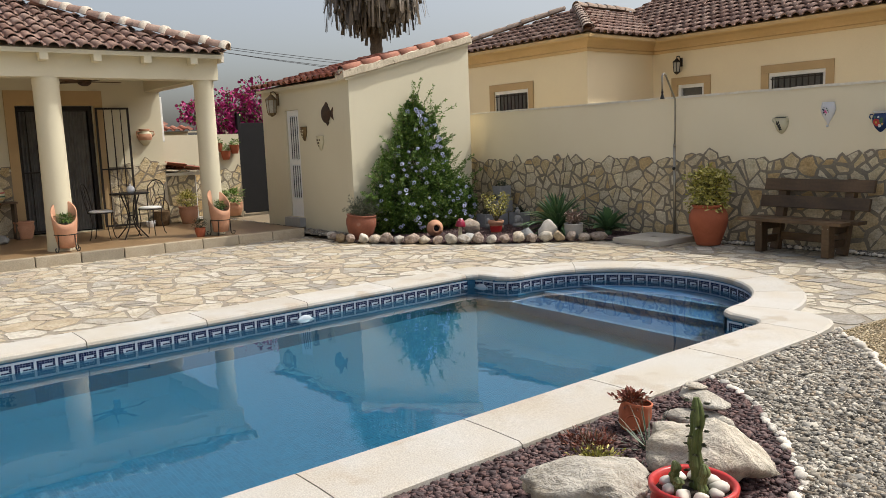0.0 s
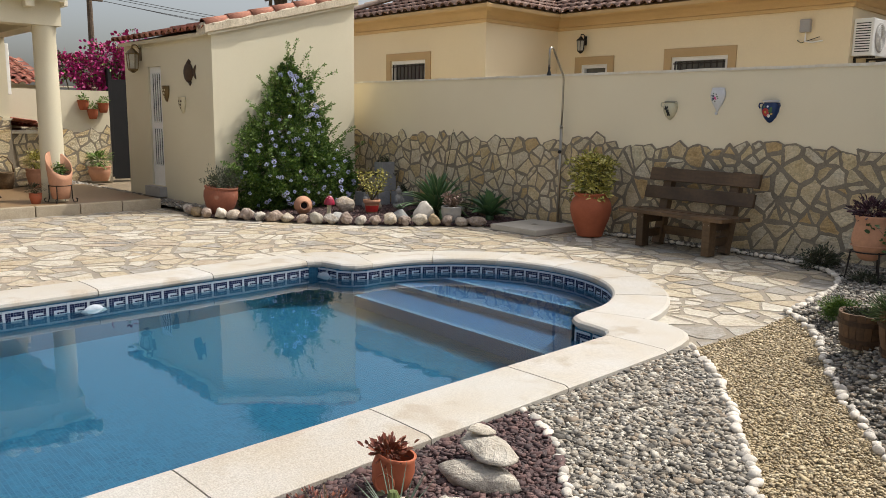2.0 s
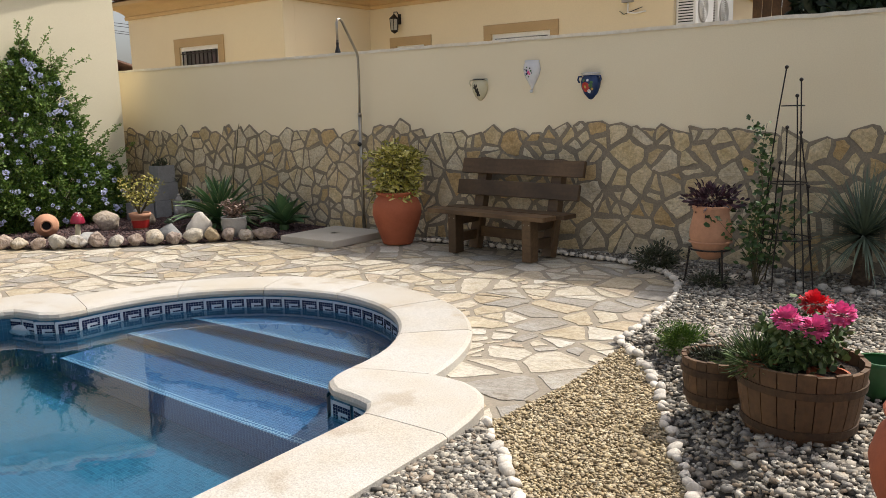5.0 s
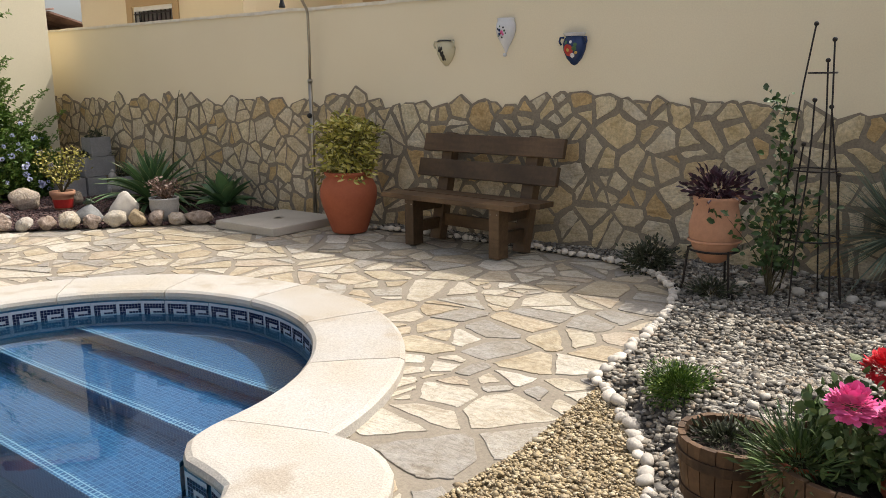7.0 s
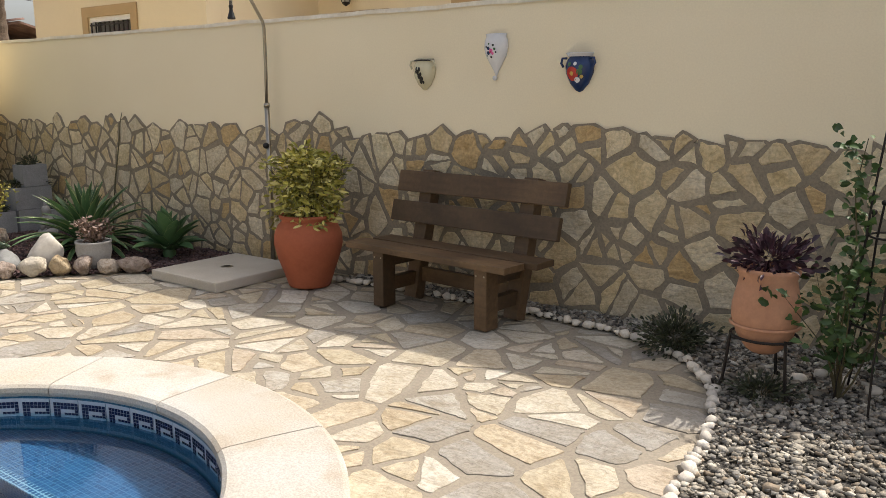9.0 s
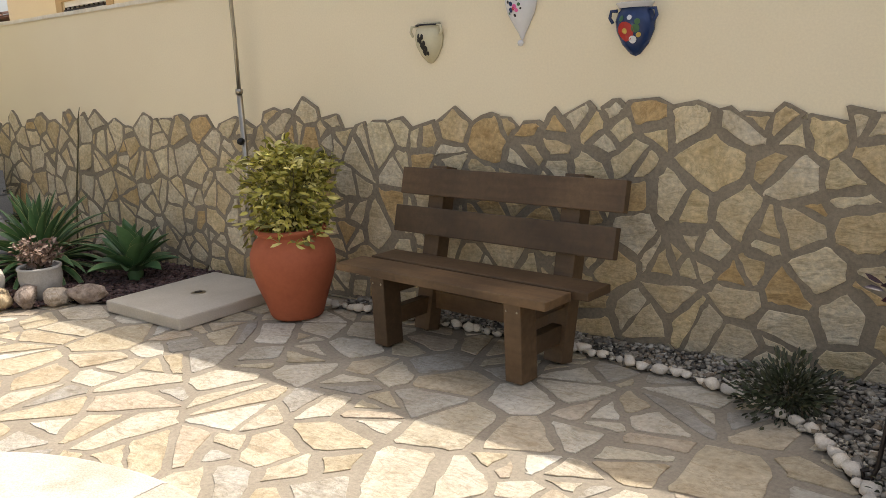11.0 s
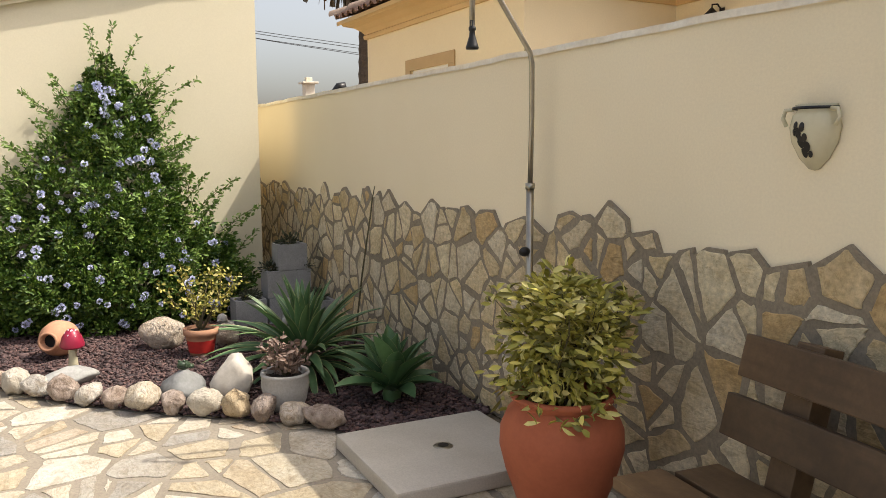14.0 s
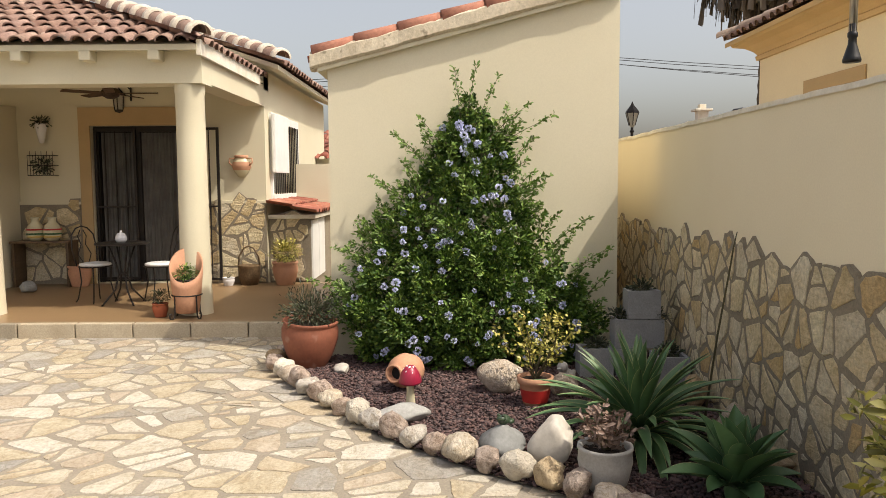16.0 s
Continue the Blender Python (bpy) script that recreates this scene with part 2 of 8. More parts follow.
M["rock"] = mat("garden_rock", (1, 1, 1), (0.62, 0.55, 0.46), rough=0.9, scale=9, fine=26, grain=0.35, bump=1.0, depth=0.018, rand="object", palette=[(0.62, 0.51, 0.36), (0.55, 0.44, 0.29), (0.60, 0.52, 0.43), (0.60, 0.57, 0.52), (0.66, 0.59, 0.48), (0.50, 0.38, 0.23), (0.64, 0.56, 0.47)], cleft=(9.0, 1.6, 0.8))
M["rock_pink"] = mat("pink_rock", (0.60, 0.50, 0.43), (0.33, 0.25, 0.20), rough=0.9, scale=16, fine=30, grain=0.4, bump=1.0, depth=0.018, rand="object", cleft=(9.0, 1.6, 0.8))
M["rock_grey"] = mat("grey_rock", (0.36, 0.37, 0.36), (0.28, 0.285, 0.28), rough=0.85, scale=9, fine=40, grain=0.25, bump=0.6, rand="object")
M["tiles_porch"] = mat("porch_floor_tile", (0.27, 0.175, 0.092), (0.235, 0.15, 0.078), rough=0.4, scale=1.5, fine=40, grain=0.1, bump=0.1)
M["curtain"] = mat("grey_curtain", (0.17, 0.165, 0.16), (0.12, 0.115, 0.11), rough=0.9, scale=4, fine=30, grain=0.1)
# near-black: gate metal, and painted shade behind the door and in the urn
M["dark"] = mat("shade_and_gate_black", (0.012, 0.012, 0.013), rough=0.9, bump=0)
M["glass"] = mat("window_glass", (0.15, 0.15, 0.14), (0.10, 0.10, 0.10), rough=0.06, bump=0)
lk = dict(rough=0.5, scale=6, fine=30, grain=0.15, bump=0.1, rand="island")
M["leaf_dark"] = mat("plumbago_leaf", (1, 1, 1), (0.7, 0.8, 0.6), palette=[(0.085, 0.165, 0.026), (0.055, 0.115, 0.02), (0.125, 0.21, 0.034), (0.23, 0.31, 0.06), (0.10, 0.18, 0.03), (0.04, 0.085, 0.018)], **lk)
M["leaf_rose"] = mat("rose_leaf", (1, 1, 1), (0.7, 0.8, 0.6), palette=[(0.05, 0.10, 0.03), (0.035, 0.075, 0.022), (0.07, 0.13, 0.035)], **lk)
M["leaf_light"] = mat("light_leaf", (1, 1, 1), (0.7, 0.8, 0.6), palette=[(0.16, 0.26, 0.05), (0.12, 0.21, 0.04), (0.20, 0.30, 0.07)], **lk)
M["leaf_ger"] = mat("geranium_leaf", (1, 1, 1), (0.75, 0.8, 0.65), palette=[(0.10, 0.16, 0.05), (0.07, 0.12, 0.04), (0.16, 0.21, 0.09), (0.055, 0.09, 0.03)], **lk)
M["leaf_varieg"] = mat("variegated_leaf", (1, 1, 1), (0.7, 0.75, 0.5), palette=[(0.50, 0.44, 0.09), (0.31, 0.29, 0.06), (0.62, 0.54, 0.15), (0.38, 0.35, 0.075), (0.70, 0.62, 0.25), (0.18, 0.165, 0.045)], **lk)
M["leaf_purple"] = mat("purple_leaf", (1, 1, 1), (0.7, 0.6, 0.7), palette=[(0.055, 0.022, 0.035), (0.035, 0.018, 0.03), (0.09, 0.04, 0.055)], **lk)
M["leaf_dull"] = mat("dull_leaf", (1, 1, 1), (0.7, 0.75, 0.6), palette=[(0.055, 0.07, 0.035), (0.075, 0.08, 0.045), (0.045, 0.05, 0.03)], **lk)
M["bougain"] = mat("bougainvillea_bract", (1, 1, 1), (0.8, 0.6, 0.7), palette=[(0.42, 0.02, 0.16), (0.33, 0.015, 0.13), (0.50, 0.04, 0.22)], **lk)
M["dead_frond"] = mat("dead_palm_frond", (1, 1, 1), (0.7, 0.7, 0.65), palette=[(0.17, 0.13, 0.09), (0.11, 0.085, 0.06), (0.22, 0.175, 0.12)], **lk)
M["agave"] = mat("agave_leaf", (0.10, 0.20, 0.085), (0.07, 0.15, 0.06), rough=0.42, scale=5, fine=40, grain=0.12, bump=0.1, rand="object")
M["agave_edge"] = mat("agave_pale_margin", (0.40, 0.42, 0.20), (0.30, 0.34, 0.15), rough=0.5, scale=6, fine=40, grain=0.1)
M["yucca"] = mat("yucca_leaf", (0.16, 0.21, 0.15), (0.11, 0.155, 0.11), rough=0.6, scale=4, fine=40, grain=0.2, rand="island")
M["bark"] = mat("bark", (0.16, 0.115, 0.08), (0.09, 0.065, 0.045), rough=0.95, scale=8, fine=30, grain=0.5, bump=1.0, depth=0.02)
M["stem"] = mat("stem", (0.12, 0.10, 0.05), (0.08, 0.07, 0.035), rough=0.8, scale=8, fine=40)
M["flower_blue"] = mat("pale_blue_petal", (0.66, 0.70, 0.88), (0.48, 0.53, 0.80), rough=0.6, scale=20, fine=40, grain=0.05, bump=0, rand="object")
M["flower_pink"] = mat("pink_petal", (0.84, 0.17, 0.42), (0.74, 0.11, 0.33), rough=0.6, scale=20, fine=40, grain=0.1, bump=0)
M["flower_red"] = mat("red_petal", (0.75, 0.02, 0.04), (0.62, 0.015, 0.03), rough=0.6, scale=20, fine=40, grain=0.1, bump=0)
M["glaze_cream"] = mat("cream_glaze", (0.62, 0.57, 0.40), (0.55, 0.50, 0.34), rough=0.25, scale=8, fine=50, grain=0.05, bump=0.05)
M["glaze_white"] = mat("white_glaze", (0.74, 0.74, 0.74), (0.66, 0.66, 0.68), rough=0.22, scale=8, fine=50, grain=0.05, bump=0.05)
M["glaze_blue"] = mat("blue_glaze", (0.022, 0.05, 0.15), (0.016, 0.035, 0.10), rough=0.22, scale=12, fine=50, grain=0.1, bump=0.05)
M["glaze_red"] = mat("red_glaze", (0.50, 0.035, 0.03), (0.42, 0.03, 0.025), rough=0.3, scale=12, fine=50, grain=0.1, bump=0.05)
M["glaze_green"] = mat("green_glaze", (0.04, 0.14, 0.05), (0.03, 0.10, 0.04), rough=0.3, scale=12, fine=50, grain=0.1, bump=0.05)
M["glaze_yellow"] = mat("yellow_glaze", (0.60, 0.42, 0.10), (0.5, 0.34, 0.08), rough=0.3, scale=12, fine=50, grain=0.1, bump=0.05)
M["rust"] = mat("rusted_metal", (0.10, 0.06, 0.035), (0.06, 0.04, 0.028), rough=0.7, metal=0.4, scale=14, fine=60, grain=0.4, bump=0.4)
M["brass"] = mat("aged_brass", (0.22, 0.15, 0.07), (0.14, 0.10, 0.05), rough=0.5, metal=0.7, scale=14, fine=60, grain=0.3)
M["wicker"] = mat("wicker", (0.20, 0.13, 0.065), (0.13, 0.08, 0.04), rough=0.8, scale=20, fine=60, grain=0.4, bump=0.8, wave=("Z", 20.0, 2.0, (1, 1, 1)))
M["key_dark"] = mat("navy_mosaic", (0.012, 0.02, 0.07), (0.008, 0.014, 0.05), rough=0.25, scale=30, fine=60, grain=0.1, bump=0.05)
M["key_light"] = mat("pale_mosaic", (0.50, 0.55, 0.60), (0.42, 0.48, 0.55), rough=0.3, scale=30, fine=60, grain=0.1, bump=0.05)
M["cable"] = M["black"]


def mosaic_material(name, joint, low, high, seam):
    """Small square blue pool tiles with pale joints."""
    m = bpy.data.materials.new(name)
    m.use_nodes = True
    n, l = m.node_tree.nodes, m.node_tree.links
    b = n["Principled BSDF"]
    b.inputs["Roughness"].default_value = 0.3
    geo, tc = n.new("ShaderNodeNewGeometry"), n.new("ShaderNodeTexCoord")
    cell = 0.026
    sep = n.new("ShaderNodeSeparateXYZ")
    l.new(tc.outputs["Object"], sep.inputs[0])
    lines = []
    for ax in range(3):
        d = n.new("ShaderNodeMath")
        d.operation = "PINGPONG"
        d.inputs[1].default_value = cell / 2
        l.new(sep.outputs[ax], d.inputs[0])
        less = n.new("ShaderNodeMath")
        less.operation = "LESS_THAN"
        less.inputs[1].default_value = joint
        l.new(d.outputs[0], less.inputs[0])
        # a joint only counts across its own axis
        nrm = n.new("ShaderNodeSeparateXYZ")
        l.new(geo.outputs["True Normal"], nrm.inputs[0])
        ab = n.new("ShaderNodeMath")
        ab.operation = "ABSOLUTE"
        l.new(nrm.outputs[ax], ab.inputs[0])
        lt = n.new("ShaderNodeMath")
        lt.operation = "LESS_THAN"
        lt.inputs[1].default_value = 0.8
        l.new(ab.outputs[0], lt.inputs[0])
        mu = n.new("ShaderNodeMath")
        mu.operation = "MULTIPLY"
        l.new(less.outputs[0], mu.inputs[0])
        l.new(lt.outputs[0], mu.inputs[1])
        lines.append(mu.outputs[0])
    mx = n.new("ShaderNodeMath")
    mx.operation = "MAXIMUM"
    l.new(lines[0], mx.inputs[0])
    l.new(lines[1], mx.inputs[1])
    mx2 = n.new("ShaderNodeMath")
    mx2.operation = "MAXIMUM"
    l.new(mx.outputs[0], mx2.inputs[0])
    l.new(lines[2], mx2.inputs[1])
    sn = n.new("ShaderNodeVectorMath")
    sn.operation = "SNAP"
    sn.inputs[1].default_value = (cell, cell, cell)
    l.new(tc.outputs["Object"], sn.inputs[0])
    wh = n.new("ShaderNodeTexWhiteNoise")
    l.new(sn.outputs[0], wh.inputs["Vector"])
    r = n.new("ShaderNodeValToRGB")
    r.color_ramp.elements[0].color, r.color_ramp.elements[1].color = (*low, 1), (*high, 1)
    l.new(wh.outputs["Value"], r.inputs["Fac"])
    x = n.new("ShaderNodeMix")
    x.data_type = "RGBA"
    l.new(mx2.outputs[0], x.inputs["Factor"])
    l.new(r.outputs["Color"], x.inputs["A"])
    x.inputs["B"].default_value = (*seam, 1)
    l.new(x.outputs["Result"], b.inputs["Base Color"])
    return m


# water's depth tint put into the tile colours: teal below, bluer on steps
M["mosaic"] = mosaic_material("pool_mosaic_depth_tint", 0.0014, (0.006, 0.072, 0.142), (0.016, 0.112, 0.20), (0.05, 0.15, 0.235))
M["mosaic_step"] = mosaic_material("step_mosaic", 0.0016, (0.010, 0.055, 0.155), (0.024, 0.092, 0.222), (0.085, 0.17, 0.29))
M["nosing"] = mosaic_material("nosing_mosaic", 0.003, (0.010, 0.055, 0.155), (0.024, 0.092, 0.222), (0.26, 0.36, 0.45))


def water_material():
    m = bpy.data.materials.new("pool_water")
    m.use_nodes = True
    n, l = m.node_tree.nodes, m.node_tree.links
    b = n["Principled BSDF"]
    b.inputs["Base Color"].default_value = (0.50, 0.84, 0.90, 1)
    b.inputs["Roughness"].default_value = 0.0
    b.inputs["Transmission Weight"].default_value, b.inputs["IOR"].default_value = 1.0, 1.33
    tc, t, bp = n.new("ShaderNodeTexCoord"), n.new("ShaderNodeTexNoise"), n.new("ShaderNodeBump")
    t.inputs["Scale"].default_value, t.inputs["Detail"].default_value = 2.2, 2
    l.new(tc.outputs["Object"], t.inputs["Vector"])
    bp.inputs["Strength"].default_value, bp.inputs["Distance"].default_value = 0.12, 0.02
    l.new(t.outputs["Fac"], bp.inputs["Height"])
    l.new(bp.outputs[0], b.inputs["Normal"])
    return m


M["water"] = water_material()

# ---- mesh helpers ----
rng = np.random.default_rng(7)


def to_mesh(bm, name, mats, smooth=False):
    me = bpy.data.meshes.new(name)
    bm.normal_update()
    bm.to_mesh(me)
    bm.free()
    for mm in mats if isinstance(mats, (list, tuple)) else [mats]:
        me.materials.append(mm)
    if smooth:
        me.shade_smooth()
    return me


def raw_mesh(name, verts, faces, mats, smooth=False, index=None):
    """A mesh from arrays of corners and of faces that all have the same number of sides."""
    me = bpy.data.meshes.new(name)
    verts, faces = np.asarray(verts, np.float32), np.asarray(faces, np.int32)
    k = faces.shape[1]
    me.vertices.add(len(verts))
    me.vertices.foreach_set("co", verts.ravel())
    me.loops.add(faces.size)
    me.loops.foreach_set("vertex_index", faces.ravel())
    me.polygons.add(len(faces))
    me.polygons.foreach_set("loop_start", np.arange(0, faces.size, k, dtype=np.int32))
    for mm in mats if isinstance(mats, (list, tuple)) else [mats]:
        me.materials.append(mm)
    if index is not None:
        me.polygons.foreach_set("material_index", np.asarray(index, np.int32))
    me.update(calc_edges=True)
    me.validate()
    if smooth:
        me.shade_smooth()
    return me


def part(name, bm, material, parent=None, label="", smooth=False, m=None):
    me = bm if isinstance(bm, bpy.types.Mesh) else to_mesh(bm, name, material, smooth)
    ob = new(name, me)
    if parent:
        ob.parent = parent
    if m is not None:
        ob.matrix_basis = m
    return tagged(ob, label)


def thing(name, label, category, group="", m=None, kind=""):
    ob = new(name)
    ob.empty_display_size = 0.1
    if m is not None:
        ob.matrix_basis = m
    return tagged(ob, label, category, group, kind)


def B(*boxes, bevel=0.0):
    """One bmesh of boxes (x0, y0, z0, x1, y1, z1)."""
    bm = bmesh.new()
    for x0, y0, z0, x1, y1, z1 in boxes:
        r = bmesh.ops.create_cube(bm, size=1)
        bmesh.ops.scale(bm, vec=(abs(x1 - x0), abs(y1 - y0), abs(z1 - z0)), verts=r["verts"])
        bmesh.ops.translate(bm, vec=((x0 + x1) / 2, (y0 + y1) / 2, (z0 + z1) / 2), verts=r["verts"])
    if bevel:
        bmesh.ops.bevel(bm, geom=bm.edges[:], offset=bevel, segments=2, affect="EDGES", profile=0.6)
    return bm


def lathe(profile, seg=28, bm=None, at=(0, 0, 0), cap=False):
    bm = bm or bmesh.new()
    rings = []
    for r, z in profile:
        rings.append([bm.verts.new((at[0] + r * math.cos(2 * math.pi * i / seg), at[1] + r * math.sin(2 * math.pi * i / seg), at[2] + z)) for i in range(seg)])
    for a, c in zip(rings, rings[1:]):
        for i in range(seg):
            j = (i + 1) % seg
            bm.faces.new((a[i], a[j], c[j], c[i]))
    if cap:
        bm.faces.new(rings[0][::-1])
        bm.faces.new(rings[-1])
    return bm


def tube(pts, radii, seg=8, bm=None):
    bm = bm or bmesh.new()
    pts = [Vector(p) for p in pts]
    if not isinstance(radii, (list, tuple)):
        radii = [radii] * len(pts)
    rings = []
    side = None
    for i, p in enumerate(pts):
        d = (pts[min(i + 1, len(pts) - 1)] - pts[max(i - 1, 0)]).normalized()
        if side is None or abs(side.dot(d)) > 0.95:
            side = d.orthogonal().normalized()
        side = (side - d * side.dot(d)).normalized()
        up = d.cross(side)
        rings.append([bm.verts.new(p + (side * math.cos(2 * math.pi * k / seg) + up * math.sin(2 * math.pi * k / seg)) * radii[i]) for k in range(seg)])
    for a, c in zip(rings, rings[1:]):
        for k in range(seg):
            j = (k + 1) % seg
            bm.faces.new((a[k], a[j], c[j], c[k]))
    bm.faces.new(rings[0][::-1])
    bm.faces.new(rings[-1])
    return bm


def arc(cx, cz, r, a0, a1, n, y=0.0):
    return [(cx + r * math.cos(radians(a0 + (a1 - a0) * i / n)), y, cz + r * math.sin(radians(a0 + (a1 - a0) * i / n))) for i in range(n + 1)]


def rock_mesh(name, size, seed, material, sub=3, rough=0.28, flat=1.0):
    """A worn stone: a sphere cut by a few planes and roughened; its foot lies at z = 0."""
    r = random.Random(seed)
    bm = bmesh.new()
    bmesh.ops.create_icosphere(bm, subdivisions=sub, radius=1)
    planes = [(Vector((r.uniform(-1, 1), r.uniform(-1, 1), r.uniform(-0.6, 1))).normalized(), r.uniform(0.62, 0.9)) for _ in range(9)]
    off = Vector((seed * 1.37, seed * 0.71, 3.1))
    for v in bm.verts:
        d = v.co.normalized()
        k = 1 + rough * noise.noise(d * 1.6 + off) + rough * 0.35 * noise.noise(d * 4.5 + off)
        fine_ = rough * (0.16 * noise.noise(d * 9 + off) + 0.10 * noise.noise(d * 17 + off))
        for nn, h in planes:
            dd = d.dot(nn)
            if dd > 0.05:
                k = min(k, h / dd)
        v.co = d * (k + fine_)
    for v in bm.verts:
        v.co.x *= size[0] / 2
        v.co.y *= size[1] / 2
        v.co.z *= size[2] / 2 * flat
    low = min(v.co.z for v in bm.verts)
    for v in bm.verts:
        v.co.z = max(v.co.z - low - size[2] * 0.06, 0.0)
    return to_mesh(bm, name, material, smooth=True)


def clip_poly(poly, px, py, nx, ny):
    """Keeps of a convex outline what lies where (p - (px, py)) . n <= 0."""
    out = []
    for i, a in enumerate(poly):
        c = poly[(i + 1) % len(poly)]
        da, dc = (a[0] - px) * nx + (a[1] - py) * ny, (c[0] - px) * nx + (c[1] - py) * ny
        if da <= 0:
            out.append(a)
        if da * dc < 0:
            t = da / (da - dc)
            out.append((a[0] + (c[0] - a[0]) * t, a[1] + (c[1] - a[1]) * t))
    return out


def cells(seeds, reach):
    """The area nearest to each seed, as convex outlines."""
    pts = np.asarray(seeds)
    out = []
    for p in pts:
        d = ((pts - p) ** 2).sum(1)
        near = np.argsort(d)[1:22]
        poly = [(p[0] - reach, p[1] - reach), (p[0] + reach, p[1] - reach), (p[0] + reach, p[1] + reach), (p[0] - reach, p[1] + reach)]
        for q in pts[near]:
            poly = clip_poly(poly, (p[0] + q[0]) / 2, (p[1] + q[1]) / 2, q[0] - p[0], q[1] - p[1])
            if len(poly) < 3:
                break
        out.append(poly)
    return out


def broken(seeds, polys, share, r):
    """Splits some outlines across the middle into two angular pieces."""
    out = []
    for p, poly in zip(seeds, polys):
        if len(poly) < 3:
            continue
        cx, cy = centre(poly)
        size = sum(math.hypot(a - cx, b - cy) for a, b in poly) / len(poly)
        if r.random() > share or size < 0.07:
            out.append((p, poly))
            continue
        far = max(poly, key=lambda q: math.hypot(q[0] - cx, q[1] - cy))
        a = math.atan2(far[1] - cy, far[0] - cx) + r.choice((0.0, 0.0, 1.57)) + r.uniform(-0.6, 0.6)
        nx, ny = math.cos(a), math.sin(a)
        k = r.uniform(-0.25, 0.25) * size
        for s in (-1, 1):
            piece = clip_poly(poly, cx + nx * k, cy + ny * k, nx * s, ny * s)
            if len(piece) >= 3:
                out.append((centre(piece), piece))
    return out


def inset(poly, width, r=None):
    """Draws the sides in, each by a little more or less where r is given."""
    out = poly
    for i, a in enumerate(poly):
        d = width * (r.uniform(0.45, 1.7) if r else 1.0)
        c = poly[(i + 1) % len(poly)]
        ex, ey = c[0] - a[0], c[1] - a[1]
        ln = math.hypot(ex, ey)
        if ln < 1e-6:
            continue
        nx, ny = ey / ln, -ex / ln
        out = clip_poly(out, a[0] - nx * d, a[1] - ny * d, nx, ny)
        if len(out) < 3:
            return []
    return out


def worn(poly, r, k=0.16):
    """Corners cut and edges made uneven."""
    out = []
    n_ = len(poly)
    cx, cy = sum(p[0] for p in poly) / n_, sum(p[1] for p in poly) / n_
    # some corners are broken off further in
    poly = [(p[0] + (cx - p[0]) * f, p[1] + (cy - p[1]) * f) for p in poly for f in [r.choice((0, 0, 0, 0, 0.06, 0.16))]]
    for i, a in enumerate(poly):
        p, q = poly[i - 1], poly[(i + 1) % n_]
        for o, s in ((p, r.uniform(0.6, 1.3) * k), (q, r.uniform(0.6, 1.3) * k)):
            out.append((a[0] + (o[0] - a[0]) * s + r.uniform(-1, 1) * 0.006, a[1] + (o[1] - a[1]) * s + r.uniform(-1, 1) * 0.006))
        cuts = min(4, int(math.hypot(q[0] - a[0], q[1] - a[1]) / 0.055))
        for c_ in range(cuts):
            f = k * 1.3 + (1 - 2.6 * k) * (c_ + r.uniform(0.3, 0.7)) / cuts
            out.append((a[0] + (q[0] - a[0]) * f + r.uniform(-1, 1) * 0.0075, a[1] + (q[1] - a[1]) * f + r.uniform(-1, 1) * 0.0075))
    return out


def centre(poly):
    return sum(p[0] for p in poly) / len(poly), sum(p[1] for p in poly) / len(poly)


def stone_geometry(poly, thick, edge, r):
    """Corners and faces (as lists) of a flat stone about its own middle, with a worn upper edge."""
    cx, cy = centre(poly)
    rad = max(0.03, sum(math.hypot(p[0] - cx, p[1] - cy) for p in poly) / len(poly))
    k = max(0.5, 1 - edge / rad)
    tx, ty = r.uniform(-1, 1) * 0.006, r.uniform(-1, 1) * 0.006
    n_ = len(poly)
    vs = [(p[0] - cx, p[1] - cy, 0.0) for p in poly]
    vs += [(p[0] - cx, p[1] - cy, thick - edge * 0.6 + tx * (p[0] - cx) + ty * (p[1] - cy)) for p in poly]
    vs += [((p[0] - cx) * k, (p[1] - cy) * k, thick + tx * (p[0] - cx) + ty * (p[1] - cy)) for p in poly]
    fs = []
    for i in range(n_):
        j = (i + 1) % n_
        fs += [(i, j, n_ + j, n_ + i), (n_ + i, n_ + j, 2 * n_ + j, 2 * n_ + i)]
    fs.append(tuple(range(2 * n_, 3 * n_)))
    return vs, fs, (cx, cy)


def inside(x, y, loop):
    c = False
    for i in range(len(loop)):
        (x0, y0), (x1, y1) = loop[i - 1], loop[i]
        if (y0 > y) != (y1 > y) and x < (x1 - x0) * (y - y0) / (y1 - y0) + x0:
            c = not c
    return c


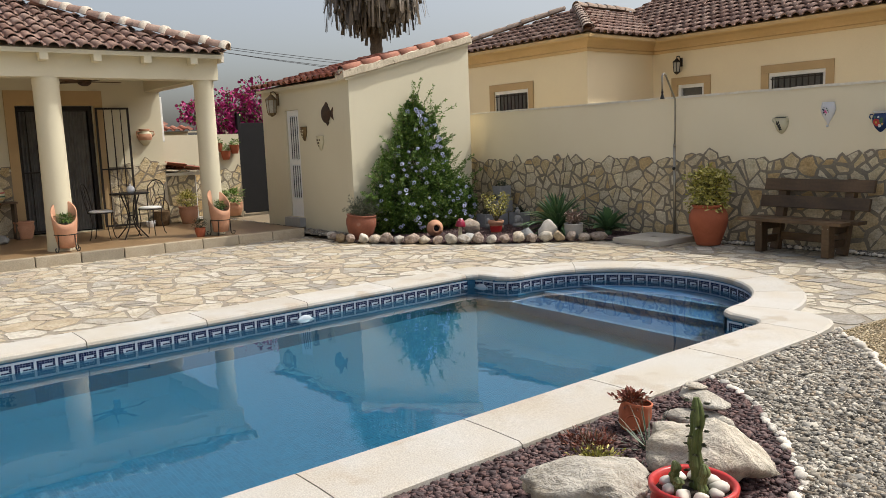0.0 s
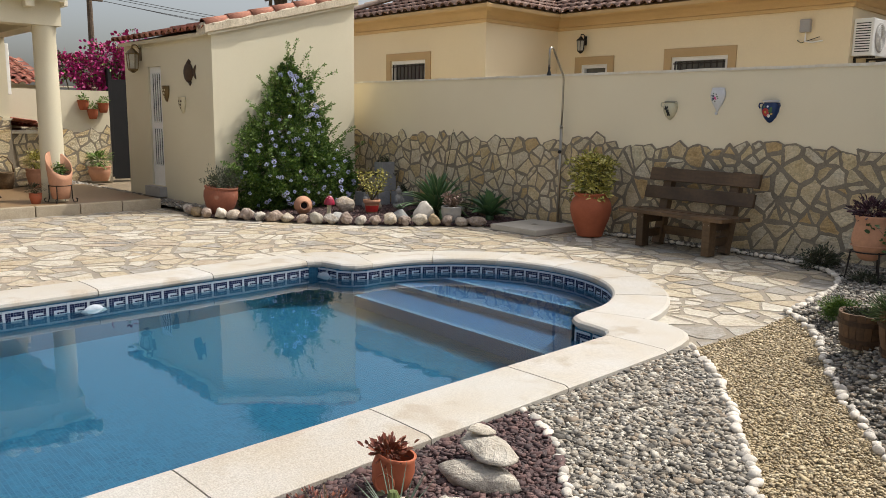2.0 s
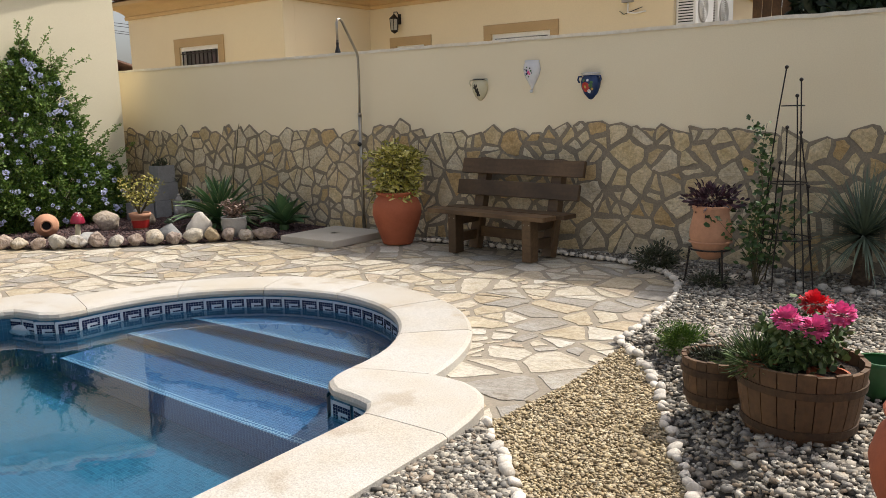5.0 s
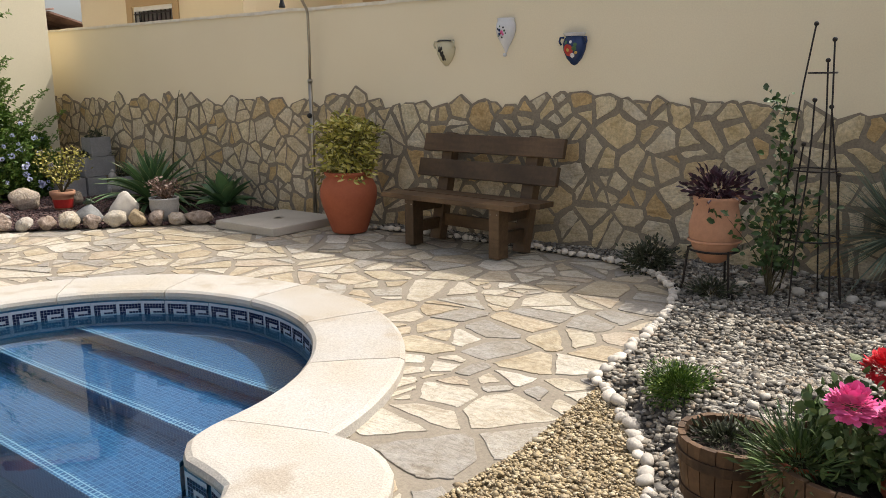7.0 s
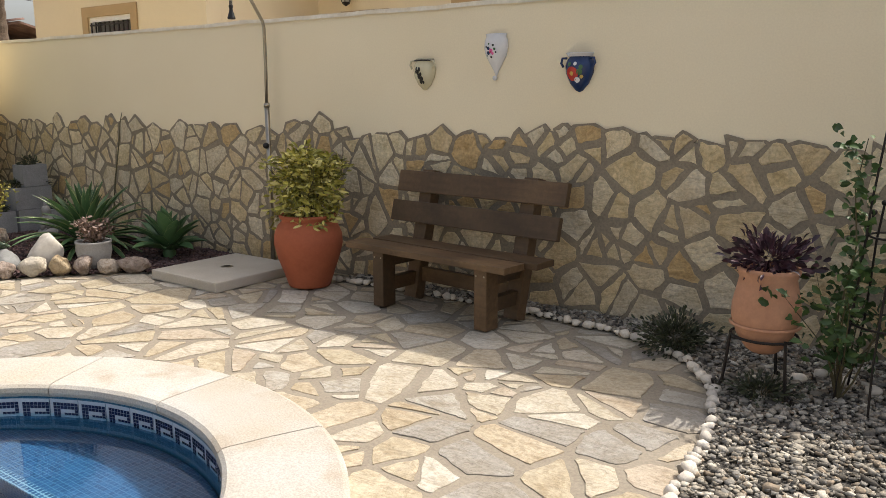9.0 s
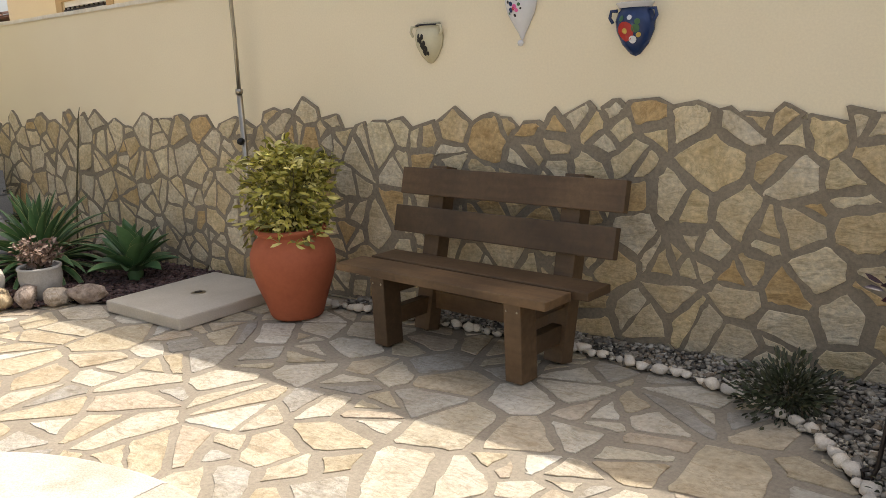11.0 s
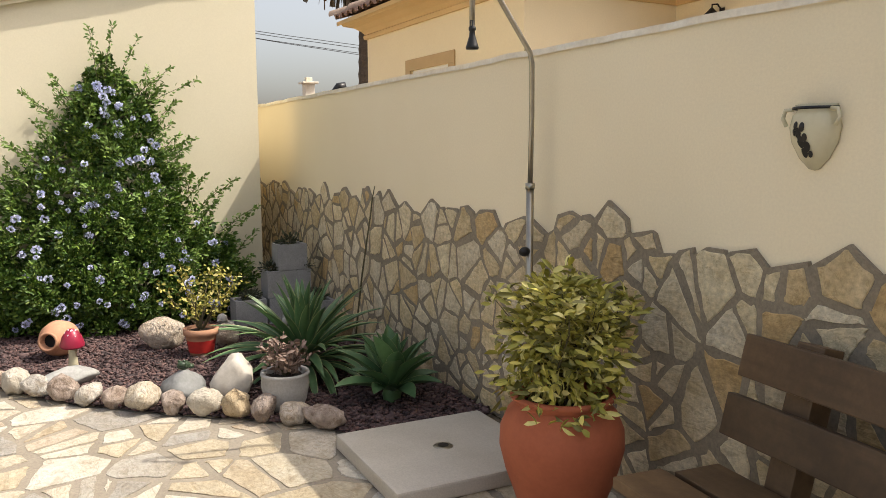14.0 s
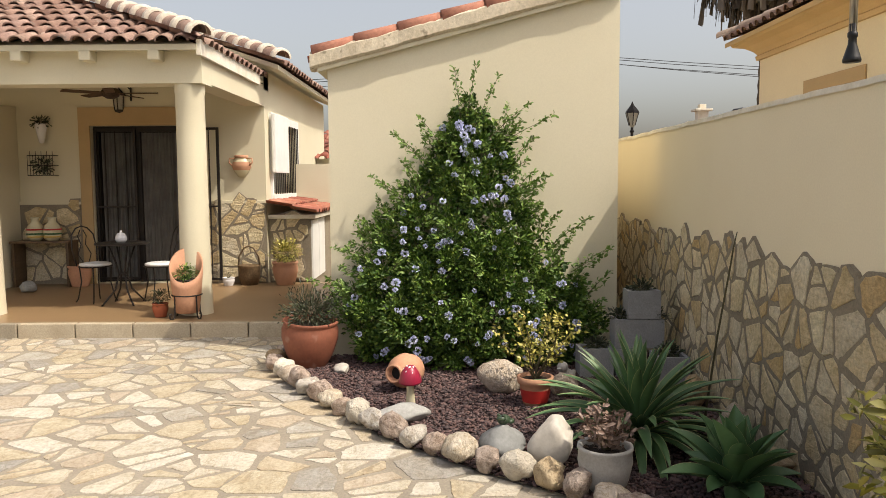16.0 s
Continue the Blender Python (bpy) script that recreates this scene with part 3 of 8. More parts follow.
def pebbles(name, loops, n, size, material, z=0.0, holes=(), flat=0.5, seed=1, layer=0.017, rise=None):
    """Loose stones strewn over an outline as one mesh."""
    g = np.random.default_rng(seed)
    lo = np.array(loops)
    x0, y0, x1, y1 = lo[:, 0].min(), lo[:, 1].min(), lo[:, 0].max(), lo[:, 1].max()
    pts = []
    while len(pts) < n:
        x, y = g.uniform(x0, x1), g.uniform(y0, y1)
        if inside(x, y, loops) and not any(inside(x, y, h) for h in holes):
            pts.append((x, y))
    pts = np.array(pts)
    base = np.array([(x, y, z) for x in (-0.72, 0.72) for y in (-0.72, 0.72) for z in (-0.72, 0.72)])
    tri = np.array([(0, 1, 3), (0, 3, 2), (4, 6, 7), (4, 7, 5), (0, 4, 5), (0, 5, 1), (2, 3, 7), (2, 7, 6), (0, 2, 6), (0, 6, 4), (1, 5, 7), (1, 7, 3)])
    lift = np.array([[rise(*p)] for p in pts]) if rise else 0.0
    k = len(pts)
    s = size * np.exp(g.normal(0, 0.32, (k, 1)))
    v = base[None] * (1 + g.uniform(-0.45, 0.3, (k, 8, 3)))
    v = v * np.stack([s * g.uniform(0.75, 1.35, (k, 1)), s * g.uniform(0.6, 1.0, (k, 1)), s * flat * g.uniform(0.6, 1.2, (k, 1))], -1)
    tilt, turn = g.normal(0, 0.35, k), g.uniform(0, 6.283, k)
    c, sn = np.cos(tilt)[:, None], np.sin(tilt)[:, None]
    yy, zz = v[..., 1] * c - v[..., 2] * sn, v[..., 1] * sn + v[..., 2] * c
    c, sn = np.cos(turn)[:, None], np.sin(turn)[:, None]
    out = np.stack([v[..., 0] * c - yy * sn + pts[:, :1], v[..., 0] * sn + yy * c + pts[:, 1:], zz + z + lift + g.uniform(0, layer, (k, 1))], -1)
    faces = (tri[None] + 8 * np.arange(k)[:, None, None]).reshape(-1, 3)
    return raw_mesh(name, out.reshape(-1, 3), faces, material)


def leaves(name, pos, direc, length, width, material, seed=1, droop=0.2, fold=0.25):
    """Many single folded leaves with rounded outlines as one mesh."""
    g = np.random.default_rng(seed)
    pos, d = np.asarray(pos, float), np.asarray(direc, float)
    k = len(pos)
    d = d / np.linalg.norm(d, axis=1, keepdims=True)
    ref = g.normal(size=(k, 3))
    ref[:, 2] *= 0.35
    side = np.cross(d, ref)
    side /= np.linalg.norm(side, axis=1, keepdims=True) + 1e-9
    up = np.cross(side, d)
    flip = np.sign(up[:, 2:3] + 1e-9)
    up, side = up * flip, side * flip
    ln = length * g.uniform(0.6, 1.3, (k, 1))
    w = width * g.uniform(0.7, 1.25, (k, 1))
    a = pos
    m1 = pos + d * ln * 0.34 - up * ln * droop * 0.1
    m2 = pos + d * ln * 0.7 - up * ln * droop * 0.45
    tip = pos + d * ln - up * ln * droop
    l1, r1 = m1 + side * w * 0.4 + up * w * fold * 0.8, m1 - side * w * 0.4 + up * w * fold * 0.8
    l2, r2 = m2 + side * w * 0.46 + up * w * fold, m2 - side * w * 0.46 + up * w * fold
    v = np.stack([a, l1, m1, r1, l2, m2, r2, tip], 1).reshape(-1, 3)
    f = np.array([(0, 2, 1), (0, 3, 2), (1, 2, 5), (1, 5, 4), (2, 3, 6), (2, 6, 5), (4, 5, 7), (5, 6, 7)])
    faces = (f[None] + 8 * np.arange(k)[:, None, None]).reshape(-1, 3)
    return raw_mesh(name, v, faces, material)


def blob_points(n, c, r, seed, shell=0.55, lump=0.25):
    """Points and outward ways in an uneven crown."""
    g = np.random.default_rng(seed)
    d = g.normal(size=(n, 3))
    d /= np.linalg.norm(d, axis=1, keepdims=True)
    ph = g.uniform(0, 6.28, 3)
    bump_ = 1 + lump * (np.sin(5 * d[:, 0] + ph[0]) * np.sin(4 * d[:, 1] + ph[1]) + 0.7 * np.sin(7 * d[:, 2] + ph[2]))
    rad = g.uniform(shell, 1.0, n) * bump_
    return np.asarray(c) + d * rad[:, None] * np.asarray(r), d

# ---- pool outline ----
PC = (7.815, -3.9)
shoulder_in = [(9.055, -3.99), (9.10, -4.10), (9.20, -4.165), (9.36, -4.185), (9.48, -4.215), (9.53, -4.32)]
shoulder_out = [(9.50, -3.74), (9.56, -3.725), (9.68, -3.73), (9.84, -3.80), (9.96, -3.98), (10.0, -4.32)]
mirror = lambda p: (2 * PC[0] - p[0], p[1])
POOL_END = -12.6
arc_in = [(PC[0] + 1.235 * math.cos(radians(a)), PC[1] + 1.235 * math.sin(radians(a))) for a in np.linspace(180, 0, 41)]
arc_out = [(PC[0] + 1.69 * math.cos(radians(a)), PC[1] + 1.69 * math.sin(radians(a))) for a in np.linspace(174.6, 5.4, 41)]
left_in, left_out = [mirror(p) for p in shoulder_in[::-1]], [mirror(p) for p in shoulder_out[::-1]]
POOL_IN = [(mirror((9.53, 0))[0], POOL_END)] + left_in + arc_in + shoulder_in + [(9.53, POOL_END)]
POOL_OUT = [(mirror((10.0, 0))[0], POOL_END - 0.45)] + left_out + arc_out + shoulder_out + [(10.0, POOL_END - 0.45)]
POOL_MID = [((a[0] + c[0]) / 2, (a[1] + c[1]) / 2) for a, c in zip(POOL_IN, POOL_OUT)]


def sheet(loop, z, material, name, hole=None, sub=0):
    bm = bmesh.new()
    es = []
    for lp in [loop] + ([hole] if hole else []):
        vs = [bm.verts.new((*p, z)) for p in lp]
        es += [bm.edges.new((vs[i], vs[(i + 1) % len(vs)])) for i in range(len(vs))]
    bmesh.ops.triangle_fill(bm, edges=es, use_beauty=True)
    for f in bm.faces:
        if f.normal.z < 0:
            f.normal_flip()
    return to_mesh(bm, name, material)


ground = tagged(new("ground", sheet([(-400, -400), (400, -400), (400, 400), (-400, 400)], -0.02, M["dirt"], "ground", POOL_MID)), "dry earth ground around the garden", "ground", kind="structure")
pave_loop = [(0.62, -12.5), (0.62, -3.3), (1.5, -2.9), (3.0, -2.6), (4.2, -1.7), (5.0, -0.8), (5.4, -0.1), (9.3, -0.1), (9.85, -1.1), (10.05, -2.2), (10.085, -2.8), (10.09, -3.4), (10.03, -3.98), (9.85, -4.05), (9.85, -13.0), (0.62, -13.0)]
pavement = tagged(new("pavement", sheet(pave_loop, 0.0, M["mortar_floor"], "pavement", POOL_MID)), "crazy paving of pale sandstone in grey mortar", "paving", kind="structure")

# ---- garden wall ----
wall_north = tagged(new("wall_north", to_mesh(B((-6, 0, -0.1, 16, 0.2, 2.03)), "wall_north", M["plaster"])), "cream plastered garden wall with stone cladding below", "wall", kind="structure")
cap = bmesh.new()
n_cap = 220
for i in range(n_cap + 1):
    x = -6 + 22 * i / n_cap
    dz, dy = 0.010 * noise.noise((x * 2.1, 0, 0)) + 0.006 * noise.noise((x * 9, 3, 0)), 0.006 * noise.noise((x * 5, 7, 0))
    for y, z in ((-0.014 + dy, 2.015 + dz), (-0.012 + dy, 2.045 + dz), (0.21, 2.05 + dz), (0.21, 2.0)):
        cap.verts.new((x, y, z))
cap.verts.ensure_lookup_table()
for i in range(n_cap):
    for k in range(3):
        a = i * 4 + k
        cap.faces.new([cap.verts[j] for j in (a, a + 4, a + 5, a + 1)])
part("wall_cap", cap, M["whitewash"], wall_north, "whitewashed wall top")


def boxes_with_openings(u0, u1, z0, z1, ops):
    us = sorted({u0, u1, *[v for o in ops for v in o[:2]]})
    out = []
    for a, c in zip(us, us[1:]):
        z = z0
        for o in sorted([o for o in ops if o[0] <= a and o[1] >= c], key=lambda o: o[2]):
            if o[2] > z:
                out.append((a, c, z, o[2]))
            z = o[3]
        if z < z1:
            out.append((a, c, z, z1))
    return out


# ---- tiled roofs ----


def tile_slope(name, corner, u, v, ulen, vlen, keep, material, parent, pitch=0.215, course=0.36, seed=1):
    """Rows of half-round tiles on a slope: u runs along the eave, v up the slope."""
    g = np.random.default_rng(seed)
    corner, u, v = Vector(corner), Vector(u).normalized(), Vector(v).normalized()
    n_ = u.cross(v).normalized()
    if n_.z < 0:
        n_ = -n_
    verts, faces = [], []
    k = 7
    for i in range(int(ulen / pitch) + 1):
        for j in range(int(vlen / course) + 1):
            uu, vv = i * pitch, j * course
            if not keep(uu, vv + course * 0.4):
                continue
            jit = g.normal(0, 0.006, 3)
            for r_out, base_v, dv, lift, lo, hi in ((0.085, vv - 0.05, course + 0.03, 0.028, 0, 180),):
                b0 = len(verts)
                for end, (rr, lz) in enumerate(((r_out, lift + 0.022), (r_out * 0.84, lift - 0.008))):
                    for q in range(k):
                        a = radians(lo + (hi - lo) * q / (k - 1))
                        p = corner + u * (uu + jit[0] + rr * math.cos(a)) + v * (base_v + jit[1] + dv * end) + n_ * (rr * 0.85 * math.sin(a) + lz + jit[2] * 0.5 - 0.03)
                        verts.append(p)
                # thickness at the lower end
                for q in range(k):
                    a = radians(lo + (hi - lo) * q / (k - 1))
                    p = corner + u * (uu + jit[0] + (r_out - 0.016) * math.cos(a)) + v * (base_v + jit[1] + 0.002) + n_ * ((r_out - 0.016) * 0.85 * math.sin(a) + lift - 0.012)
                    verts.append(p)
                for q in range(k - 1):
                    faces.append((b0 + q, b0 + q + 1, b0 + k + q + 1, b0 + k + q))
                    faces.append((b0 + q + 1, b0 + q, b0 + 2 * k + q, b0 + 2 * k + q + 1))
            # the pan between two covers
            b0 = len(verts)
            for end in (0, 1):
                for q, (du, dz) in enumerate(((0.03, 0.03), (0.075, 0.0), (pitch / 2, -0.012), (pitch - 0.075, 0.0), (pitch - 0.03, 0.03))):
                    verts.append(corner + u * (uu + du) + v * (vv - 0.03 + (course + 0.02) * end) + n_ * (dz + 0.03 * (1 - end) + 0.004))
            for q in range(4):
                faces.append((b0 + q, b0 + q + 1, b0 + 5 + q + 1, b0 + 5 + q))
    me = raw_mesh(name, [tuple(p) for p in verts], faces, material, smooth=True)
    return part(name, me, None, parent)


def ridge_line(name, p0, p1, parent, material, r=0.11, step=0.34, seed=3, joint=None):
    g = random.Random(seed)
    p0, p1 = Vector(p0), Vector(p1)
    d = (p1 - p0).normalized()
    side = d.cross(Vector((0, 0, 1))).normalized()
    up = side.cross(d)

    def shell(a0, spans):
        bm = bmesh.new()
        rings = [[bm.verts.new(a0 + d * t + side * rr * math.cos(q * math.pi / 8) + up * (rr * math.sin(q * math.pi / 8) * 0.9)) for q in range(9)] for t, rr in spans]
        for s, e in zip(rings, rings[1:]):
            for q in range(8):
                bm.faces.new((s[q], s[q + 1], e[q + 1], e[q]))
        return bm

    for i in range(int((p1 - p0).length / step)):
        a0 = p0 + d * (i * step) + up * g.uniform(-0.008, 0.008)
        cap_ = part(name, shell(a0, ((-0.03, r * 1.08), (0.0, r * 1.1), (step + 0.02, r * 0.88))), material, parent, smooth=True)
        if joint:
            part("mortar_joint", shell(a0, ((-0.055, r * 0.95), (-0.05, r * 1.2), (-0.01, r * 1.24), (0.045, r * 1.2), (0.06, r * 1.02))), joint, cap_, "white mortar joint", smooth=True)


def plane_part(name, pts, material, parent, label=""):
    bm = bmesh.new()
    bm.faces.new([bm.verts.new(p) for p in pts])
    r = bmesh.ops.extrude_face_region(bm, geom=bm.faces[:])
    bmesh.ops.translate(bm, vec=(0, 0, -0.06), verts=[v for v in r["geom"] if isinstance(v, bmesh.types.BMVert)])
    bmesh.ops.recalc_face_normals(bm, faces=bm.faces[:])
    return part(name, bm, material, parent, label)


# ---- shed ----
SX, SY0, SY1, SXL = 1.67, -2.94, -0.37, -1.46
shed = thing("shed", "cream plastered garden shed with a sloping tiled roof", "shed")
top = lambda y: 2.60 + (y - SY0) * 0.66 / (SY1 - SY0)
DOOR = (-0.53, -0.05, 0.27, 2.2)


def shed_side(x0, x1):
    bm = bmesh.new()
    vs = []
    for x in (x0, x1):
        vs.append([bm.verts.new(p) for p in ((x, SY0, -0.1), (x, SY1, -0.1), (x, SY1, top(SY1)), (x, SY0, top(SY0)))])
    bm.faces.new(vs[0])
    bm.faces.new(vs[1])
    for i in range(4):
        j = (i + 1) % 4
        bm.faces.new((vs[0][i], vs[0][j], vs[1][j], vs[1][i]))
    bmesh.ops.recalc_face_normals(bm, faces=bm.faces[:])
    return bm


part("wall", shed_side(SX - 0.18, SX), M["plaster_house"], shed)
part("wall", shed_side(SXL, SXL + 0.18), M["plaster_house"], shed)
for a, c, z0, z1 in boxes_with_openings(SXL + 0.181, SX - 0.181, -0.1, 2.6, [DOOR]):
    part("wall", B((a, SY0, z0, c, SY0 + 0.18, z1)), M["plaster_house"], shed)
part("wall", B((SXL + 0.181, SY1 - 0.18, -0.1, SX - 0.181, SY1, 3.2)), M["plaster_house"], shed)
sl = Vector((0, SY1 - SY0, 0.66)).normalized()
plane_part("roof_deck", [(SXL - 0.05, SY0 - 0.08, 2.62), (SX + 0.06, SY0 - 0.08, 2.62), (SX + 0.06, SY1 + 0.05, 3.31), (SXL - 0.05, SY1 + 0.05, 3.31)], M["plaster_house"], shed)
tile_slope("roof", (SXL, SY0 - 0.12, 2.64), (1, 0, 0), sl, 3.05, 2.6, lambda u, v: True, M["roof_tile_red"], shed, seed=4)
# a run of rough plaster along the verge, with tile ends bedded on it
verge = bmesh.new()
rows_ = []
for i in range(61):
    y = SY0 - 0.14 + 2.72 * i / 60
    z = top(y)
    q = [0.011 * noise.noise((y * 4.3, k * 2.7, 1.0)) + 0.006 * noise.noise((y * 17, k * 1.9, 4.0)) for k in range(8)]
    rows_.append([verge.verts.new(p) for p in ((SX - 0.16, y, z + 0.02), (SX + 0.004, y, z + 0.0 + q[0]), (SX + 0.075 + q[1], y, z + 0.012 + q[2]), (SX + 0.098 + q[1], y, z + 0.03 + q[2]), (SX + 0.095 + q[3], y, z + 0.13 + q[4]), (SX + 0.06 + q[5], y, z + 0.165 + q[4]), (SX - 0.02, y, z + 0.172 + q[6]), (SX - 0.16, y, z + 0.13))])
for a, c in zip(rows_, rows_[1:]):
    for k in range(7):
        verge.faces.new((a[k], a[k + 1], c[k + 1], c[k]))
verge.faces.new(rows_[0])
verge.faces.new(rows_[-1][::-1])
bmesh.ops.recalc_face_normals(verge, faces=verge.faces[:])
part("verge", verge, M["verge"], shed, "weathered cream mortar verge")
for i in range(7):
    y = SY0 - 0.12 + 2.66 * i / 7
    bm = lathe([(0.085, 0), (0.095, 0.002), (0.08, 0.42), (0.07, 0.42)], seg=14)
    part("verge_tile", bm, M["roof_tile_red"], shed, m=Matrix.Translation((SX + 0.0, y, top(y) + 0.135)) @ Matrix.Rotation(math.atan2(sl.z, sl.y) - math.pi / 2, 4, "X"), smooth=True)
door = part("door", B((DOOR[0] + 0.003, SY0 + 0.03, DOOR[2], DOOR[1] - 0.003, SY0 + 0.07, DOOR[3] - 0.003)), M["white"], shed, "white louvred metal door")
for z0, z1 in ((0.62, 1.2), (1.32, 2.08)):
    part("glass", B((DOOR[0] + 0.1, SY0 + 0.022, z0, DOOR[1] - 0.1, SY0 + 0.029, z1)), M["glass"], door)
    for q in range(4):
        x = DOOR[0] + 0.12 + 0.08 * q
        part("bar", B((x - 0.008, SY0 + 0.005, z0 - 0.02, x + 0.008, SY0 + 0.02, z1 + 0.02)), M["white"], door)
part("step", B((DOOR[0] - 0.05, SY0 - 0.12, 0.1, DOOR[1] + 0.05, SY0 - 0.001, 0.26)), M["concrete"], shed)

# ---- neighbouring house ----
nh = thing("neighbour_house", "cream neighbouring bungalow with ochre trim and tiled hip roof", "house")


def house_wall_x(x0, x1, y, ops, z1=3.3):
    return [part("wall", B((a, y, z0, c, y + 0.25, zz)), M["plaster_far"], nh) for a, c, z0, zz in boxes_with_openings(x0, x1, -0.1, z1, ops)]


WA = (-0.62, 0.46, 1.75, 2.60)
WB = (4.72, 5.80, 1.7, 2.58)
WC = (2.72, 3.34, 0.3, 2.52)
house_wall_x(-2.15, 2.1, 2.36, [WA])
house_wall_x(2.1, 7.75, 4.49, [WB, WC])
part("wall", B((1.85, 2.611, -0.1, 2.1, 4.489, 3.3)), M["plaster_far"], nh)
part("wall", B((7.5, 4.741, -0.1, 7.75, 11, 3.3)), M["plaster_far"], nh)
part("wall", B((-2.15, 2.611, -0.1, -1.9, 11, 3.3)), M["plaster_far"], nh)
part("wall", B((-1.899, 10.75, -0.1, 7.499, 11, 3.3)), M["plaster_far"], nh)


def nh_window(op, y, bars=True):
    x0, x1, z0, z1 = op
    w = part("window", B((x0, y + 0.12, z0, x1, y + 0.14, z1)), M["glass"], nh)
    s = 0.15
    part("surround", B((x0 - s, y - 0.025, z1, x1 + s, y - 0.001, z1 + s), (x0 - s, y - 0.025, z0 - s, x0, y - 0.001, z1), (x1, y - 0.025, z0 - s, x1 + s, y - 0.001, z1), bevel=0.004), M["ochre"], w, "ochre painted surround")
    part("frame", B((x0, y + 0.02, z1 - 0.07, x1, y + 0.10, z1), (x0, y + 0.02, z0, x0 + 0.06, y + 0.10, z1 - 0.07), (x1 - 0.06, y + 0.02, z0, x1, y + 0.10, z1 - 0.07)), M["white"], w)
    if bars:
        nb = int((x1 - x0) / 0.115)
        for i in range(nb):
            x = x0 + 0.08 + (x1 - x0 - 0.16) * i / (nb - 1)
            part("bar", B((x - 0.009, y - 0.02, z0, x + 0.009, y - 0.002, z1 - 0.08)), M["iron"], w)
        part("bar", B((x0 + 0.05, y - 0.024, z1 - 0.13, x1 - 0.05, y - 0.004, z1 - 0.11)), M["iron"], w)
    return w


nh_window(WA, 2.36)
nh_window(WB, 4.49)
nh_window(WC, 4.49, bars=False)


def cornice(pts, z0, label=""):
    """A stepped moulding swept along a line of plan points (outside to the right of the way)."""
    prof = [(0.0, 0.0), (0.04, 0.0), (0.05, 0.05), (0.03, 0.07), (0.07, 0.12), (0.16, 0.18), (0.28, 0.21), (0.30, 0.24), (0.30, 0.28), (0.0, 0.28)]
    bm = bmesh.new()
    rows = []
    n_ = len(pts)
    for i, p in enumerate(pts):
        p = Vector(p)
        d0 = (p - Vector(pts[i - 1])).normalized() if i else (Vector(pts[1]) - p).normalized()
        d1 = (Vector(pts[i + 1]) - p).normalized() if i < n_ - 1 else d0
        n0, n1 = Vector((d0.y, -d0.x)), Vector((d1.y, -d1.x))
        nn = (n0 + n1)
        nn = nn / max(0.3, nn.dot(n0))
        rows.append([bm.verts.new((p.x + nn.x * o, p.y + nn.y * o, z0 + z)) for o, z in prof])
    for a, c in zip(rows, rows[1:]):
        for k in range(len(prof)):
            j = (k + 1) % len(prof)
            bm.faces.new((a[k], a[j], c[j], c[k]))
    bmesh.ops.recalc_face_normals(bm, faces=bm.faces[:])
    return bm


part("cornice", cornice([(-2.15, 9.0), (-2.15, 2.36), (2.1, 2.36), (2.1, 4.49), (7.75, 4.49), (7.75, 10.0)], 3.2), M["cornice"], nh, "ochre moulded eaves cornice")
S = 0.385
EZ = 3.50
# front wing: eave y=2.0 from x=-2.5 to 2.45, its side slope up to the valley, then the main slope
vs_ = Vector((0, 1, S)).normalized()
tile_slope("roof", (-2.5, 2.0, EZ), (1, 0, 0), vs_, 4.95, 3.0, lambda u, v: v * vs_.y < min(u, 4.95 - u) + 0.05, M["roof_tile"], nh, seed=5)
tile_slope("roof", (2.45, 2.0, EZ), (0, 1, 0), Vector((-1, 0, S)).normalized(), 5.0, 3.0, lambda u, v: v * vs_.y < min(u, 2.5) + 0.02 and u < 2.25 + v * vs_.y, M["roof_tile"], nh, seed=6)
tile_slope("roof", (2.0, 4.1, EZ), (1, 0, 0), vs_, 6.1, 6.2, lambda u, v: v * vs_.y < 6.1 - u + 0.05 and u > 0.45 - v * vs_.y * 1.0, M["roof_tile"], nh, seed=7)
tile_slope("roof", (-0.3, 4.1, EZ), (1, 0, 0), vs_, 2.3, 6.2, lambda u, v: v * vs_.y > 2.75 - u, M["roof_tile"], nh, seed=8)
plane_part("roof_deck", [(-2.5, 2.0, EZ - 0.02), (2.45, 2.0, EZ - 0.02), (-0.025, 4.475, EZ - 0.02 + 2.475 * S)], M["cornice"], nh)
plane_part("roof_deck", [(2.45, 2.0, EZ - 0.02), (2.45, 4.1, EZ - 0.02), (-0.025, 6.575, EZ - 0.02 + 2.475 * S), (-0.025, 4.475, EZ - 0.02 + 2.475 * S)], M["cornice"], nh)
plane_part("roof_deck", [(2.45, 4.1, EZ - 0.02), (8.1, 4.1, EZ - 0.02), (3.0, 9.2, EZ - 0.02 + 5.1 * S), (-0.025, 9.2, EZ - 0.02 + 5.1 * S), (-0.025, 6.575, EZ - 0.02 + 2.475 * S)], M["cornice"], nh)
plane_part("roof_deck", [(8.1, 4.1, EZ - 0.02), (8.1, 14.3, EZ - 0.02), (3.0, 9.2, EZ - 0.02 + 5.1 * S)], M["cornice"], nh)
tile_slope("roof", (8.1, 4.1, EZ), (0, 1, 0), Vector((-1, 0, S)).normalized(), 6, 5.5, lambda u, v: v * vs_.y < u + 0.05, M["roof_tile"], nh, seed=9)
ridge_line("ridge_tile", (2.48, 1.97, EZ + 0.06), (-0.025, 4.475, EZ + 0.1 + 2.475 * S), nh, M["ridge"])
ridge_line("ridge_tile", (-2.53, 1.97, EZ + 0.06), (-0.025, 4.475, EZ + 0.1 + 2.475 * S), nh, M["ridge"])
